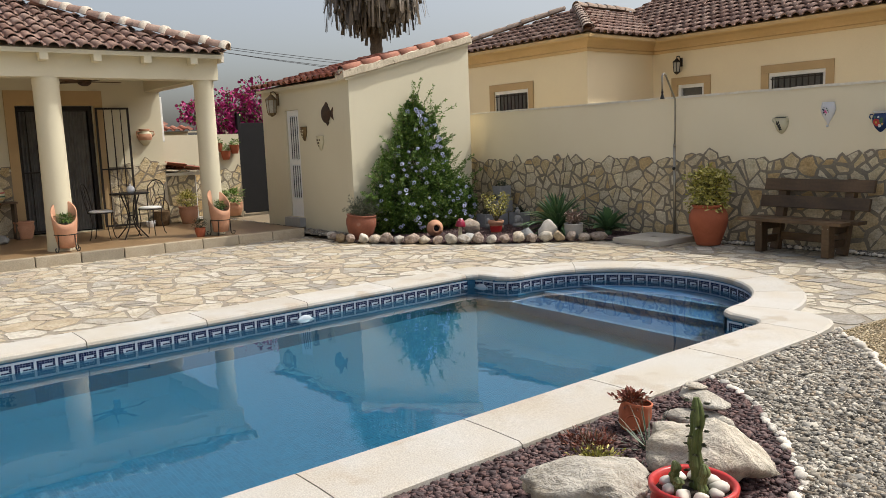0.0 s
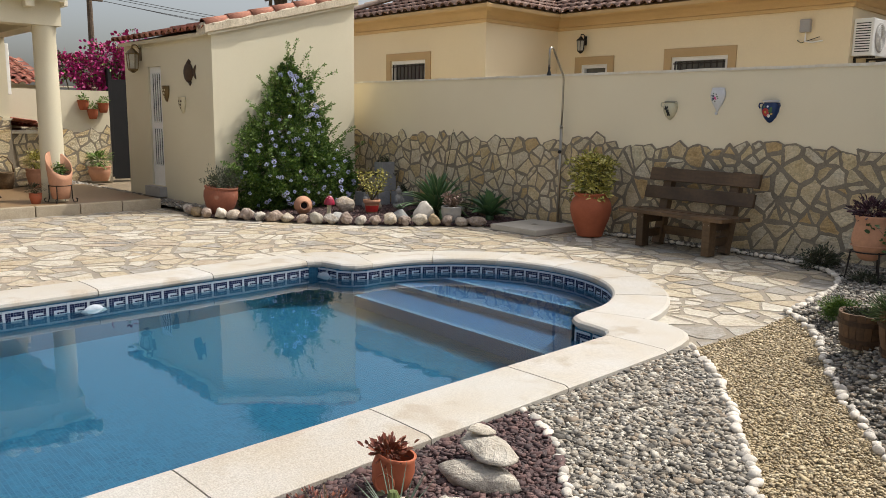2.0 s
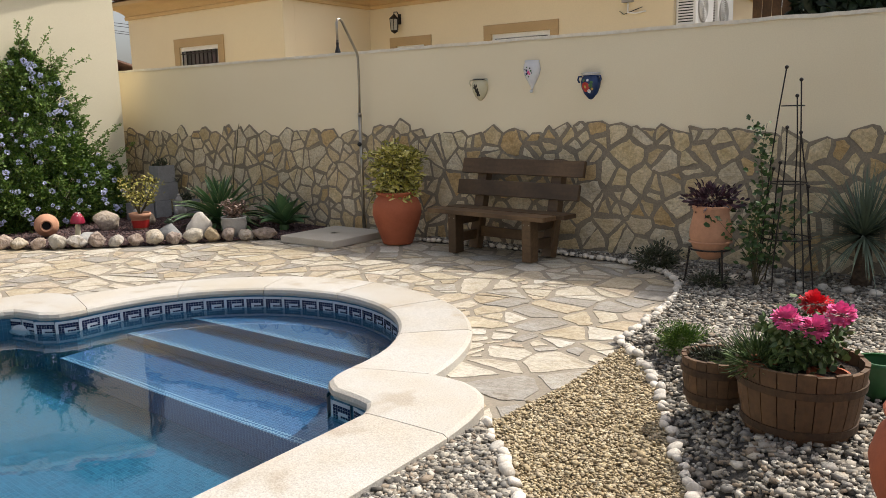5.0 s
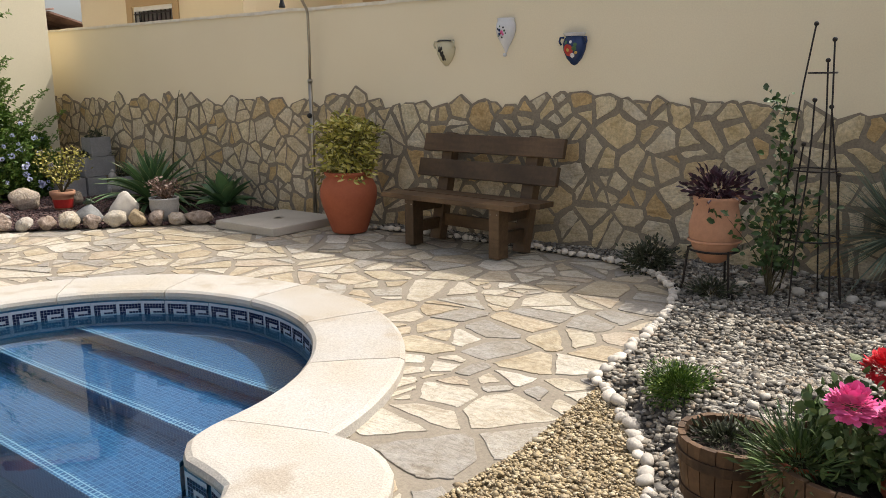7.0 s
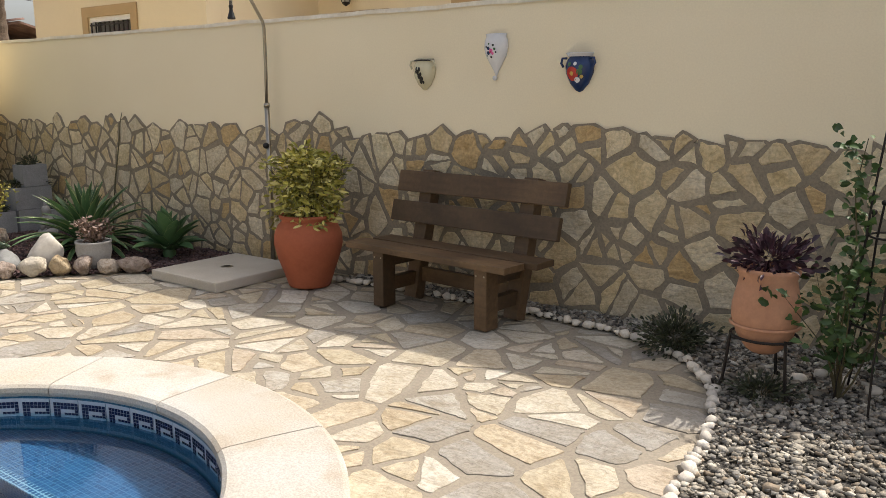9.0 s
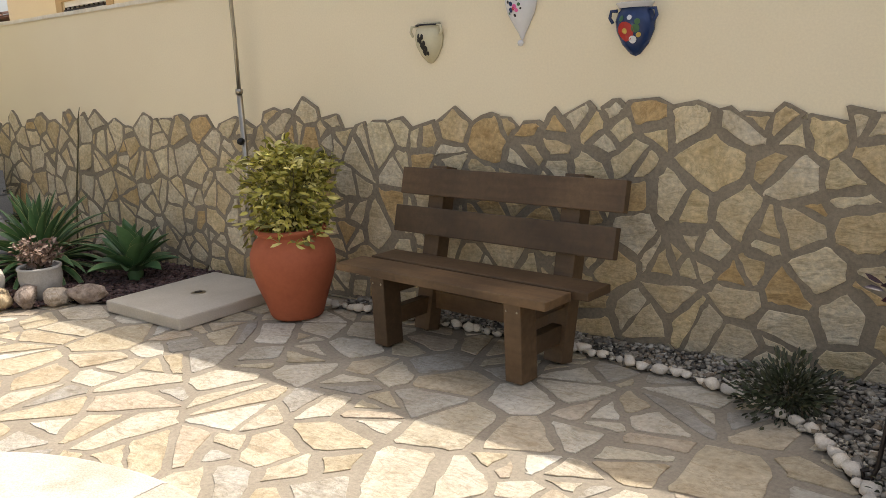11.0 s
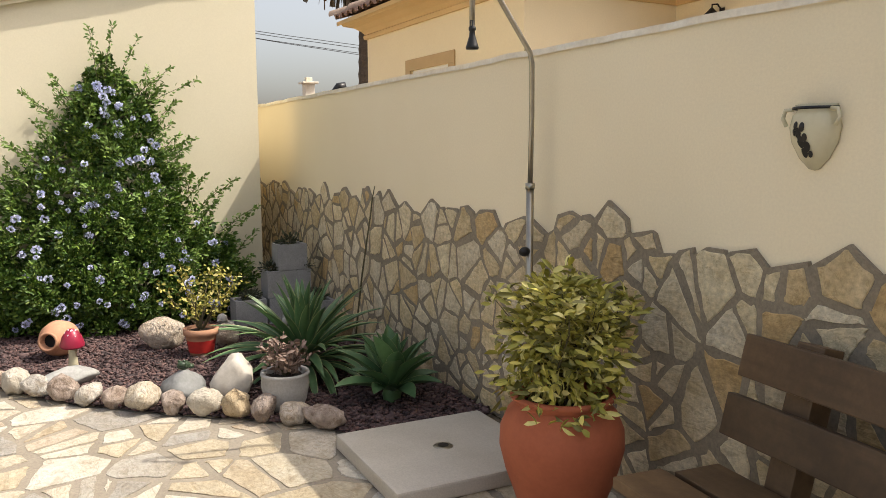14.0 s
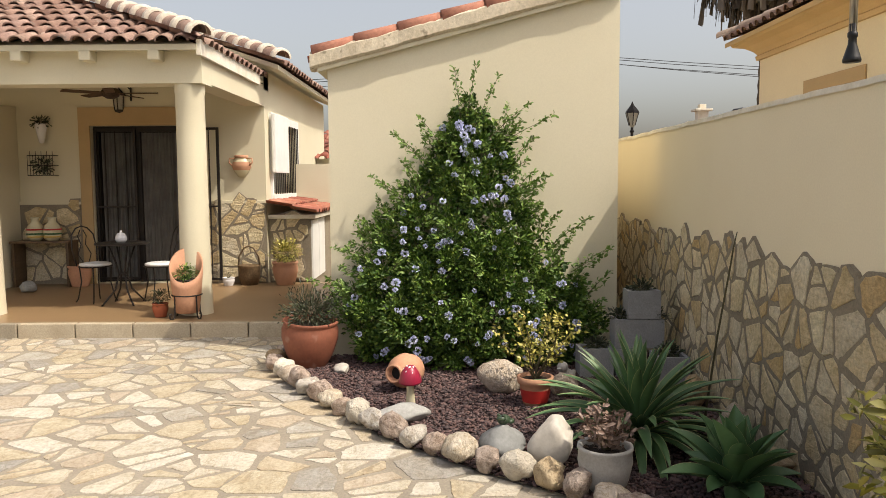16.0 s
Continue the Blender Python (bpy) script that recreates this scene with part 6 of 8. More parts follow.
part("pot", lathe([(0.0, 0), (0.18, 0), (0.19, 0.01), (0.24, 0.10), (0.30, 0.24), (0.315, 0.34), (0.29, 0.43), (0.245, 0.475), (0.24, 0.48), (0.275, 0.50), (0.28, 0.515), (0.262, 0.525), (0.24, 0.51), (0.225, 0.46)], 44), M["terracotta"], bp_, smooth=True)
soil_disc(0.23, 0.455, bp_)
tips = branchy(bp_, (0, 0, 0.45), 9, 0.32, 0.8, 0.004, 81)
pos, dr = rosette_leaves(tips, 12, 82, 1.2)
part("foliage", leaves("foliage", pos, dr, 0.04, 0.016, M["leaf_varieg"], 83), None, bp_)

# ---- rockery at the pool's corner ----


def rock_at(name, label, at, size, seed, mt, rz=0, group="", sub=3, tilt=(0, 0), rough=0.28):
    ob = tagged(new(name, rock_mesh(name, size, seed, M[mt], sub, rough)), label, "rock", group)
    ob.matrix_basis = pose(*at, tilt[0], tilt[1], rz)
    return ob


rock_at("boulder", "pale rough limestone boulder on lava gravel", (10.80, -6.98, 0.01), (0.56, 0.36, 0.30), 3, "rock_white", 35, sub=4, rough=0.4)
rock_at("boulder", "whitish rough limestone boulder on lava gravel", (10.62, -7.54, 0.01), (0.62, 0.34, 0.20), 8, "rock_white", 35, sub=4, rough=0.4)
rock_at("flat_rock", "flat pale rock lying on lava gravel", (10.38, -6.42, 0.01), (0.38, 0.2, 0.11), 12, "rock_white", 20)
rock_at("flat_rock", "flat pale rock resting on another rock", (10.35, -6.31, 0.10), (0.38, 0.2, 0.08), 14, "rock_white", -20)
rock_at("flat_rock", "small flat rock on top of the stack", (10.30, -6.30, 0.17), (0.13, 0.1, 0.03), 17, "rock_white", 10)
rp = thing("cactus_pot", "red glazed pot with a tall cactus and white pebbles", "potted plant", m=pose(11.02, -7.40, 0.015))
part("pot", lathe([(0.0, 0), (0.11, 0), (0.14, 0.06), (0.155, 0.14), (0.148, 0.17), (0.162, 0.185), (0.165, 0.205), (0.155, 0.213), (0.142, 0.205), (0.138, 0.17)], 40), M["glaze_red"], rp, smooth=True)
soil_disc(0.138, 0.175, rp)
for i in range(9):
    a = i * 0.7
    part("pebble", rock_mesh("pebble", (random.uniform(0.05, 0.09), 0.06, 0.045), 100 + i, M["white_stone"], 2), None, rp, m=pose(0.095 * math.cos(a), 0.095 * math.sin(a), 0.175, 0, 0, i * 40))


def cactus_stem(h, r, ribs, seed):
    g = random.Random(seed)
    bm = bmesh.new()
    rings = []
    n_ = ribs * 4
    for k in range(15):
        z = h * k / 14
        f = (1 + 0.12 * math.sin(k * 1.9)) * (1.0 if k < 12 else (1, 0.8, 0.35)[k - 12])
        rings.append([bm.verts.new((r * f * (0.68 + 0.32 * abs(math.cos(i * math.pi / 4 * 1.0))) * math.cos(2 * math.pi * i / n_) + 0.006 * math.sin(k * 0.7), r * f * (0.68 + 0.32 * abs(math.cos(i * math.pi / 4))) * math.sin(2 * math.pi * i / n_), z)) for i in range(n_)])
    for a, c in zip(rings, rings[1:]):
        for i in range(n_):
            j = (i + 1) % n_
            bm.faces.new((a[i], a[j], c[j], c[i]))
    bm.faces.new(rings[-1])
    return bm


M["cactus"] = mat("cactus_skin", (0.07, 0.11, 0.025), (0.15, 0.17, 0.06), rough=0.6, scale=14, fine=50, grain=0.2)
stem_ = part("stem", cactus_stem(0.36, 0.027, 5, 1), M["cactus"], rp, m=pose(0, 0.02, 0.17))
for i in range(26):
    a, z = i * 2.4, 0.19 + 0.34 * (i / 26)
    part("areole", leaves("areole", [(0, 0, 0)] * 3, [(1, 0, 0.2), (0.9, 0.5, 0.1), (0.9, -0.5, 0.1)], 0.022, 0.01, M["leaf_dull"], i), None, stem_, m=pose(0.024 * math.cos(a), 0.024 * math.sin(a), z - 0.17, 0, 0, math.degrees(a)))
for x, y, h in ((-0.055, -0.03, 0.11), (0.05, -0.02, 0.13), (-0.02, -0.07, 0.07)):
    part("stem", cactus_stem(h, 0.02, 5, 2), M["cactus"], rp, m=pose(x, y, 0.17, 8 * (y * 10), 60 * x, 0))
sd = thing("tilted_pot", "small tilted terracotta pot with reddish succulents", "potted plant", m=pose(10.21, -6.72, 0.015) @ Matrix.Scale(0.86, 4))
part("pot", lathe([(0.0, 0), (0.06, 0), (0.085, 0.05), (0.098, 0.12), (0.088, 0.17), (0.094, 0.19), (0.082, 0.19)], 28), M["terracotta"], sd, m=pose(0, 0, 0.0, -8, 6, 0), smooth=True)
part("opening", lathe([(0.0, 0.0), (0.035, 0.0), (0.042, 0.004), (0.046, 0.0)], 18), M["terracotta"], sd, m=pose(0.062, -0.075, 0.09, 80, 0, 35))
pos, dr = blob_points(150, (0.0, 0.0, 0.2), (0.09, 0.09, 0.04), 91, 0.2)
M["succulent_red"] = mat("red_succulent", (1, 1, 1), (0.7, 0.7, 0.7), palette=[(0.20, 0.05, 0.03), (0.14, 0.06, 0.035), (0.26, 0.09, 0.05)], **lk)
part("succulent", leaves("succulent", pos, dr + np.array([0, 0, 0.6]), 0.04, 0.018, M["succulent_red"], 92), None, sd)
spiky("grass_tuft", "dark spiky grass tuft in the lava gravel", "plant", (10.42, -6.86, 0.01), 60, 0.24, 0.008, M["yucca"], 93)
mound("groundcover", "low reddish succulent groundcover on lava gravel", (10.22, -7.05, 0.012), 0.15, 600, M["succulent_red"], 0.022, 94, tall=0.5)
mound("groundcover", "low yellowish groundcover on lava gravel", (10.34, -7.15, 0.012), 0.12, 400, M["leaf_varieg"], 0.022, 95, tall=0.5)

# ---- planting bed by the shed ----
BR = [(1.50, -3.30), (1.72, -3.36), (1.95, -3.40), (2.17, -3.36), (2.36, -3.24), (2.54, -3.14), (2.72, -3.04), (2.89, -2.94), (3.06, -2.82), (3.24, -2.71), (3.42, -2.60), (3.59, -2.48), (3.76, -2.36), (3.92, -2.24), (4.07, -2.11), (4.21, -1.97), (4.35, -1.83), (4.48, -1.68), (4.61, -1.53), (4.74, -1.38), (4.86, -1.24), (4.99, -1.10), (5.16, -0.98)]
for i, (x, y) in enumerate(BR):
    s = random.uniform(0.175, 0.25)
    mt = ("rock", "rock_pink", "rock", "rock_pink", "rock_white", "rock", "rock_pink")[i % 7]
    if i == len(BR) - 1:
        s = 0.30
    rock_at("border_rock", "rounded rock edging the planting bed", (x, y, 0.005), (s, random.uniform(0.16, 0.205), random.uniform(0.14, 0.185)), 200 + i, mt, random.uniform(0, 180) if i < 22 else 25, group="rocks edging the bed", rough=0.34)
bw = thing("terracotta_bowl", "broad terracotta bowl with a dry grey plant", "potted plant", m=pose(2.04, -3.09, 0.02, 0, 5, 40) @ Matrix.Diagonal((0.92, 0.92, 1.22, 1)))
part("bowl", lathe([(0.0, 0), (0.15, 0), (0.162, 0.012), (0.225, 0.11), (0.262, 0.21), (0.262, 0.275), (0.246, 0.30), (0.246, 0.31), (0.26, 0.322), (0.258, 0.335), (0.24, 0.337), (0.232, 0.30), (0.24, 0.25)], 40), M["terracotta_dark"], bw, smooth=True)
soil_disc(0.235, 0.28, bw)
pos, dr = blob_points(1300, (0, 0, 0.40), (0.30, 0.30, 0.15), 101, 0.2, 0.3)
part("foliage", leaves("foliage", pos, dr + np.array([0, 0, 0.3]), 0.035, 0.012, M["leaf_dull"], 102), None, bw)
branchy(bw, (0, 0, 0.22), 10, 0.25, 0.8, 0.004, 103)
rock_at("flat_rock", "flat white stone on lava gravel", (2.28, -2.78, 0.02), (0.24, 0.14, 0.08), 31, "white_stone", 30)
rock_at("flat_rock", "flat grey-green stone on lava gravel", (3.68, -2.19, 0.03), (0.22, 0.42, 0.14), 33, "rock_grey", 20)
ur = thing("fallen_urn", "pale terracotta urn lying on its side", "urn", m=pose(2.86, -2.21, 0.175) @ Matrix.Rotation(radians(62), 4, "Z") @ Matrix.Rotation(radians(86), 4, "X") @ Matrix.Diagonal((0.98, 0.98, 0.95, 1)))
for nm, pr in (("body", [(0.0, -0.15), (0.06, -0.145), (0.115, -0.09), (0.135, 0.0), (0.12, 0.08), (0.085, 0.125), (0.062, 0.145)]), ("neck", [(0.062, 0.145), (0.058, 0.165), (0.068, 0.18), (0.072, 0.19), (0.058, 0.192), (0.05, 0.17), (0.04, 0.08)])):
    part(nm, lathe(pr, 32), M["terracotta_pale"], ur, smooth=True)
# near-black disc paints the shade inside the mouth
part("dark_mouth", lathe([(0.0, 0.135), (0.049, 0.135)], 20), M["dark"], ur)
M["toadstool_red"] = mat("toadstool_red", (0.34, 0.02, 0.055), (0.26, 0.015, 0.04), rough=0.35, scale=12, fine=50, grain=0.1, bump=0.05)
mu = thing("toadstool_ornament", "painted red and white toadstool garden ornament", "ornament", m=pose(3.40, -2.15, 0.02, 0, 6, 0) @ Matrix.Diagonal((0.88, 0.88, 1.42, 1)))
part("stalk", lathe([(0.0, 0), (0.045, 0), (0.04, 0.03), (0.03, 0.10), (0.032, 0.17)], 20), M["glaze_cream"], mu, smooth=True)
capm = part("cap", lathe([(0.0, 0.165), (0.06, 0.16), (0.088, 0.15), (0.09, 0.158), (0.07, 0.20), (0.035, 0.23), (0.0, 0.238)], 26), M["toadstool_red"], mu, smooth=True)
for i in range(14):
    a, q = i * 2.4, 0.3 + 0.6 * ((i * 7) % 10) / 10
    r = 0.086 * q
    z = 0.238 - 0.078 * q * q
    bm = bmesh.new()
    bmesh.ops.create_icosphere(bm, subdivisions=1, radius=0.008, matrix=Matrix.Translation((r * math.cos(a), r * math.sin(a), z)))
    part("spot", bm, M["glaze_white"], capm, smooth=True)
jp = thing("painted_pot", "red painted clay pot with a small jade shrub", "potted plant", m=pose(3.28, -1.28, 0.02) @ Matrix.Scale(1.3, 4))
part("pot", lathe([(0.0, 0), (0.062, 0), (0.08, 0.10), (0.086, 0.125), (0.096, 0.13), (0.099, 0.165), (0.085, 0.165), (0.08, 0.13)], 28), M["terracotta_pale"], jp, smooth=True)
part("painted_band", lathe([(0.0705, 0.03), (0.0825, 0.10)], 28), M["glaze_red"], jp, "red painted band", smooth=True)
soil_disc(0.082, 0.145, jp)
tips = branchy(jp, (0, 0, 0.14), 11, 0.36, 0.45, 0.006, 111)
pos, dr = rosette_leaves(tips, 14, 112)
part("foliage", leaves("foliage", pos, dr, 0.026, 0.015, M["leaf_varieg"], 113, fold=0.1), None, jp)
rock_at("rounded_rock", "rounded tan rock on lava gravel", (2.92, -1.50, 0.015), (0.30, 0.42, 0.26), 35, "rock", 10)
rock_at("rounded_rock", "tan rock beside the painted pot", (3.05, -1.05, 0.015), (0.2, 0.2, 0.2), 36, "rock", 50)
rock_at("rounded_rock", "smooth grey round rock at the bed edge", (4.28, -1.58, 0.015), (0.30, 0.27, 0.21), 37, "rock_grey", 10, rough=0.1)
rock_at("white_boulder", "angular white rock leaning on a grey one", (4.44, -1.38, 0.03), (0.27, 0.22, 0.38), 47, "white_stone", 35, tilt=(-8, 24), rough=0.2)
rock_at("rounded_rock", "brown rock at the foot of the wall", (3.30, -0.16, 0.01), (0.22, 0.2, 0.24), 39, "rock", 0)
rock_at("rounded_rock", "brown rock at the foot of the wall", (4.0, -0.15, 0.01), (0.22, 0.2, 0.22), 40, "rock", 70)
rock_at("rounded_rock", "brown rock at the foot of the wall", (4.55, -0.14, 0.01), (0.3, 0.2, 0.15), 41, "rock", 20)


def blob_statue(name, label, at, spheres, material, rz=0):
    """An ornament as one joined shape of rounded lumps."""
    bm = bmesh.new()
    for x, y, z, r, sx, sy, sz in spheres:
        bmesh.ops.create_icosphere(bm, subdivisions=3, radius=r, matrix=Matrix.Translation((x, y, z)) @ Matrix.Diagonal((sx, sy, sz, 1)))
    ob = tagged(new(name, to_mesh(bm, name, material, True)), label, "ornament")
    ob.matrix_basis = pose(*at, 0, 0, rz)
    return ob


blob_statue("frog_ornament", "small green frog ornament on a grey rock", (4.27, -1.57, 0.205), [(0, 0, 0.025, 0.04, 1.2, 0.9, 0.7), (0.035, 0, 0.04, 0.026, 1.1, 1.1, 0.8), (0.04, 0.015, 0.06, 0.009, 1, 1, 1), (0.04, -0.015, 0.06, 0.009, 1, 1, 1), (-0.02, 0.035, 0.015, 0.022, 1.2, 0.8, 0.7), (-0.02, -0.035, 0.015, 0.022, 1.2, 0.8, 0.7)], M["glaze_frog"], -30)
blob_statue("bird_ornament", "pale stone bird ornament in the bed", (2.75, -0.98, 0.02), [(0, 0, 0.07, 0.075, 1.2, 0.8, 0.85), (0.06, 0, 0.16, 0.045, 1, 0.9, 1), (0.105, 0, 0.155, 0.018, 1.4, 0.9, 0.6), (-0.09, 0, 0.09, 0.03, 1.4, 0.7, 0.7), (0.03, 0, 0.115, 0.045, 0.9, 0.8, 1.2)], M["concrete"], -40)
blob_statue("stone_statue", "small grey stone statue by the blocks", (2.98, -0.50, 0.02), [(0, 0, 0.05, 0.085, 1, 1.15, 0.6), (0, 0, 0.15, 0.065, 0.85, 1.1, 1.2), (0, 0, 0.27, 0.05, 0.95, 0.9, 1.15), (0, 0, 0.335, 0.022, 1, 1, 1), (0.03, 0.06, 0.12, 0.03, 1, 0.8, 1.4), (0.03, -0.06, 0.12, 0.03, 1, 0.8, 1.4)], M["concrete"], -10)
for nm, bx, lab in (("concrete_block", (2.30, -0.56, 0.26, 2.52, -0.17, 0.49), "grey concrete block planter stacked in the corner"), ("concrete_block", (2.56, -0.30, 0.02, 2.84, -0.06, 0.255), "grey concrete block planter on the bed"), ("concrete_block", (2.30, -0.84, 0.02, 2.52, -0.57, 0.255), "grey concrete block planter on the bed"), ("concrete_block", (2.28, -0.55, 0.02, 2.54, -0.31, 0.255), "grey concrete block planter under the stack"), ("concrete_block", (2.32, -0.46, 0.495, 2.52, -0.20, 0.72), "grey concrete block planter on top of the stack")):
    x0, y0, z0, x1, y1, z1 = bx
    t = thing(nm, lab, "block", "stacked concrete blocks")
    e = 0.03
    part("wall", B((x0, y0, z0, x1, y0 + e, z1), (x0, y1 - e, z0, x1, y1, z1), (x0, y0 + e, z0, x0 + e, y1 - e, z1), (x1 - e, y0 + e, z0, x1, y1 - e, z1)), M["block"], t)
    part("soil", B((x0 + e, y0 + e, z0, x1 - e, y1 - e, z1 - 0.03)), M["soil"], t)
for i, (x, y, z) in enumerate(((2.42, -0.33, 0.70), (2.7, -0.18, 0.24), (2.42, -0.7, 0.24), (2.41, -0.5, 0.47), (2.44, -0.22, 0.47))):
    mound("succulent", "small dark succulent in a concrete block", (x, y, z), 0.085, 180, M["leaf_dull"], 0.04, 120 + i)
stick = tagged(new("stick", to_mesh(tube([(3.66, -0.22, 0.0), (3.68, -0.15, 0.6), (3.74, -0.10, 1.05), (3.73, -0.08, 1.17), (3.76, -0.07, 1.27)], [0.008, 0.007, 0.006, 0.005, 0.003], 7), "stick", M["stem"], True)), "dry brown stick leaning on the wall", "stick")
gp = thing("succulent_pot", "rough grey pot with a dried pinkish succulent", "potted plant", m=pose(4.78, -1.09, 0.015) @ Matrix.Scale(1.15, 4))
part("pot", lathe([(0.0, 0), (0.08, 0), (0.105, 0.06), (0.122, 0.14), (0.118, 0.185), (0.124, 0.195), (0.122, 0.21), (0.105, 0.205), (0.1, 0.15)], 30), M["concrete"], gp, smooth=True)
soil_disc(0.105, 0.18, gp)
tips = branchy(gp, (0, 0, 0.17), 12, 0.17, 0.65, 0.006, 131)
pos, dr = rosette_leaves(tips, 9, 132, 0.8)
M["dry_succulent"] = mat("dry_succulent", (1, 1, 1), (0.75, 0.7, 0.7), palette=[(0.24, 0.16, 0.12), (0.19, 0.13, 0.10), (0.28, 0.20, 0.16)], **lk)
part("foliage", leaves("foliage", pos, dr, 0.04, 0.018, M["dry_succulent"], 133), None, gp)


def agave_leaf(length, width, bend, margin, material):
    """A long fleshy leaf rising along +x, with a channel and pale edges."""
    vs, fs, ix = [], [], []
    n_ = 12
    for i in range(n_ + 1):
        s = i / n_
        w_ = width * (0.55 + 0.9 * s) * (1 - s**2.6) + 0.001 if s < 1 else 0.001
        a = bend * s
        x, z = length * (math.sin(a) / bend if bend else s), length * ((1 - math.cos(a)) / bend if bend else 0)
        for k, off in enumerate((-1, -1 + margin, -0.45, 0, 0.45, 1 - margin, 1)):
            ch = 0.32 * abs(off) ** 1.6 * w_
            vs.append((x - 0.0, off * w_ / 2, -z + ch))
    for i in range(n_):
        for k in range(6):
            a = i * 7 + k
            fs.append((a, a + 7, a + 8, a + 1))
            ix.append(1 if k in (0, 5) else 0)
    me = raw_mesh("leaf", vs, fs, [material, M["agave_edge"]], smooth=True, index=ix)
    return me


def agave(name, label, at, rings, material, width, margin, seed):
    t = thing(name, label, "agave", m=pose(*at))
    part("heart", lathe([(0.05, 0.0), (0.06, 0.05), (0.02, 0.16), (0.0, 0.2)], 10), material, t, smooth=True)
    g = random.Random(seed)
    for n_, ln, el, bend in rings:
        me = agave_leaf(ln, width, bend, margin, material)
        for i in range(n_):
            az = 360 * (i + g.uniform(-0.25, 0.25)) / n_ + el * 3
            ob = part("leaf", me, None, t)
            sc = g.uniform(0.85, 1.1)
            ob.matrix_basis = Matrix.Translation((0, 0, 0.05)) @ Matrix.Rotation(radians(az), 4, "Z") @ Matrix.Rotation(radians(-(el + g.uniform(-6, 6))), 4, "Y") @ Matrix.Rotation(radians(g.uniform(-10, 10)), 4, "X") @ Matrix.Translation((0.03, 0, 0)) @ Matrix.Scale(sc, 4)
    return t


agave("variegated_agave", "large agave with narrow arching yellow-edged leaves", (4.16, -0.78, 0.02), [(18, 0.58, 82, 0.3), (20, 0.62, 68, 0.6), (20, 0.66, 52, 0.95), (18, 0.64, 36, 1.15), (15, 0.56, 20, 1.2)], M["agave"], 0.078, 0.09, 141)
agave("green_agave", "broad-leaved green agave rosette in the bed", (4.92, -0.47, 0.02), [(5, 0.36, 82, 0.2), (7, 0.40, 66, 0.3), (8, 0.38, 50, 0.4), (8, 0.34, 30, 0.5)], M["agave"], 0.145, 0.02, 142)

# ---- plumbago bush against the shed ----


def plumbago():
    t = thing("plumbago", "tall plumbago shrub with pale blue flowers against the shed", "shrub", m=pose(2.0, -1.72, 0.02))
    g = np.random.default_rng(150)
    part("trellis", B((-0.29, -0.12, 1.88, -0.27, 0.10, 2.05)), M["wood"], t)
    # outline by height: half width to either side and how far it stands off the wall
    zs = [0.0, 0.15, 0.4, 0.7, 1.0, 1.3, 1.55, 1.8, 2.0, 2.2, 2.4]
    hl = [0.80, 1.05, 1.16, 1.02, 0.86, 0.70, 0.50, 0.34, 0.22, 0.12, 0.05]
    hr = [0.98, 1.10, 1.12, 1.02, 0.80, 0.50, 0.44, 0.37, 0.33, 0.17, 0.07]
    dp = [0.52, 0.64, 0.70, 0.62, 0.52, 0.42, 0.34, 0.26, 0.20, 0.12, 0.06]
    side = lambda y, z: float(np.interp(z, zs, hr if y > 0 else hl))
    off = lambda y, z: float(np.interp(z, zs, dp)) * math.sqrt(max(0.04, 1 - (y / (side(y, z) + 0.05)) ** 2))
    # each branch carries a tuft; between the tufts the bush stays open and dark
    pos, dr = [], []
    tufts = []
    while len(tufts) < 265:
        z1 = g.uniform(0.03, 1.0) ** 1.2 * 2.3
        y1 = g.uniform(-1.1, 1.1)
        if abs(y1) < side(y1, z1) * g.uniform(0.86, 1.06):
            depth_ = g.uniform(0.55, 1.08)
            tufts.append((-0.31 + off(y1, z1) * depth_, y1 + 0.04 * math.sin(z1 * 5), z1, depth_))
    for i, (x1, y1, z1, depth_) in enumerate(tufts):
        if i < 46:
            part("branch", tube([(0.0, 0.2 * y1, 0.0), (x1 * 0.3 - 0.1, y1 * 0.5, z1 * 0.5), (x1 * 0.6 - 0.16, y1 * 0.9, z1 * 0.93)], [0.012, 0.008, 0.003], 5), M["stem"], t)
        k = int(g.uniform(85, 160))
        r1 = g.uniform(0.07, 0.14) * (1.0 if z1 < 1.7 else 0.72)
        d = g.normal(size=(k, 3))
        d /= np.linalg.norm(d, axis=1, keepdims=True)
        lean_ = np.array([0.5, 0.5 * y1 / (side(y1, z1) + 0.1), 0.45])
        pos.append(np.array([x1, y1, z1]) + d * r1 * g.uniform(0.25, 1.0, (k, 1)) * np.array([0.8, 1.0, 1.0]))
        dr.append(d * 0.8 + lean_ + g.normal(0, 0.3, (k, 3)))
    pos, dr = np.vstack(pos), np.vstack(dr)
    keep = (pos[:, 2] > 0.015) & (pos[:, 0] > -0.315)
    part("foliage", leaves("foliage", pos[keep], dr[keep], 0.046, 0.022, M["leaf_dark"], 151), None, t, "small green leaves in tufts")
    n_ = 5200
    zz = g.uniform(0.02, 1.0, n_) ** 1.2 * 2.2
    y = g.uniform(-0.93, 0.93, n_) * np.where(g.uniform(size=n_) < 0.5, 1, -1)
    y = np.where(y > 0, y * np.interp(zz, zs, hr), y * np.interp(zz, zs, hl))
    x = -0.31 + np.array([off(a, b) for a, b in zip(y, zz)]) * g.uniform(0.05, 0.72, n_)
    part("inner_foliage", leaves("inner_foliage", np.stack([x, y, zz], 1), g.normal(size=(n_, 3)) + np.array([0.5, 0, 0.2]), 0.065, 0.032, M["leaf_dark"], 155), None, t, "inner leaves in shade")
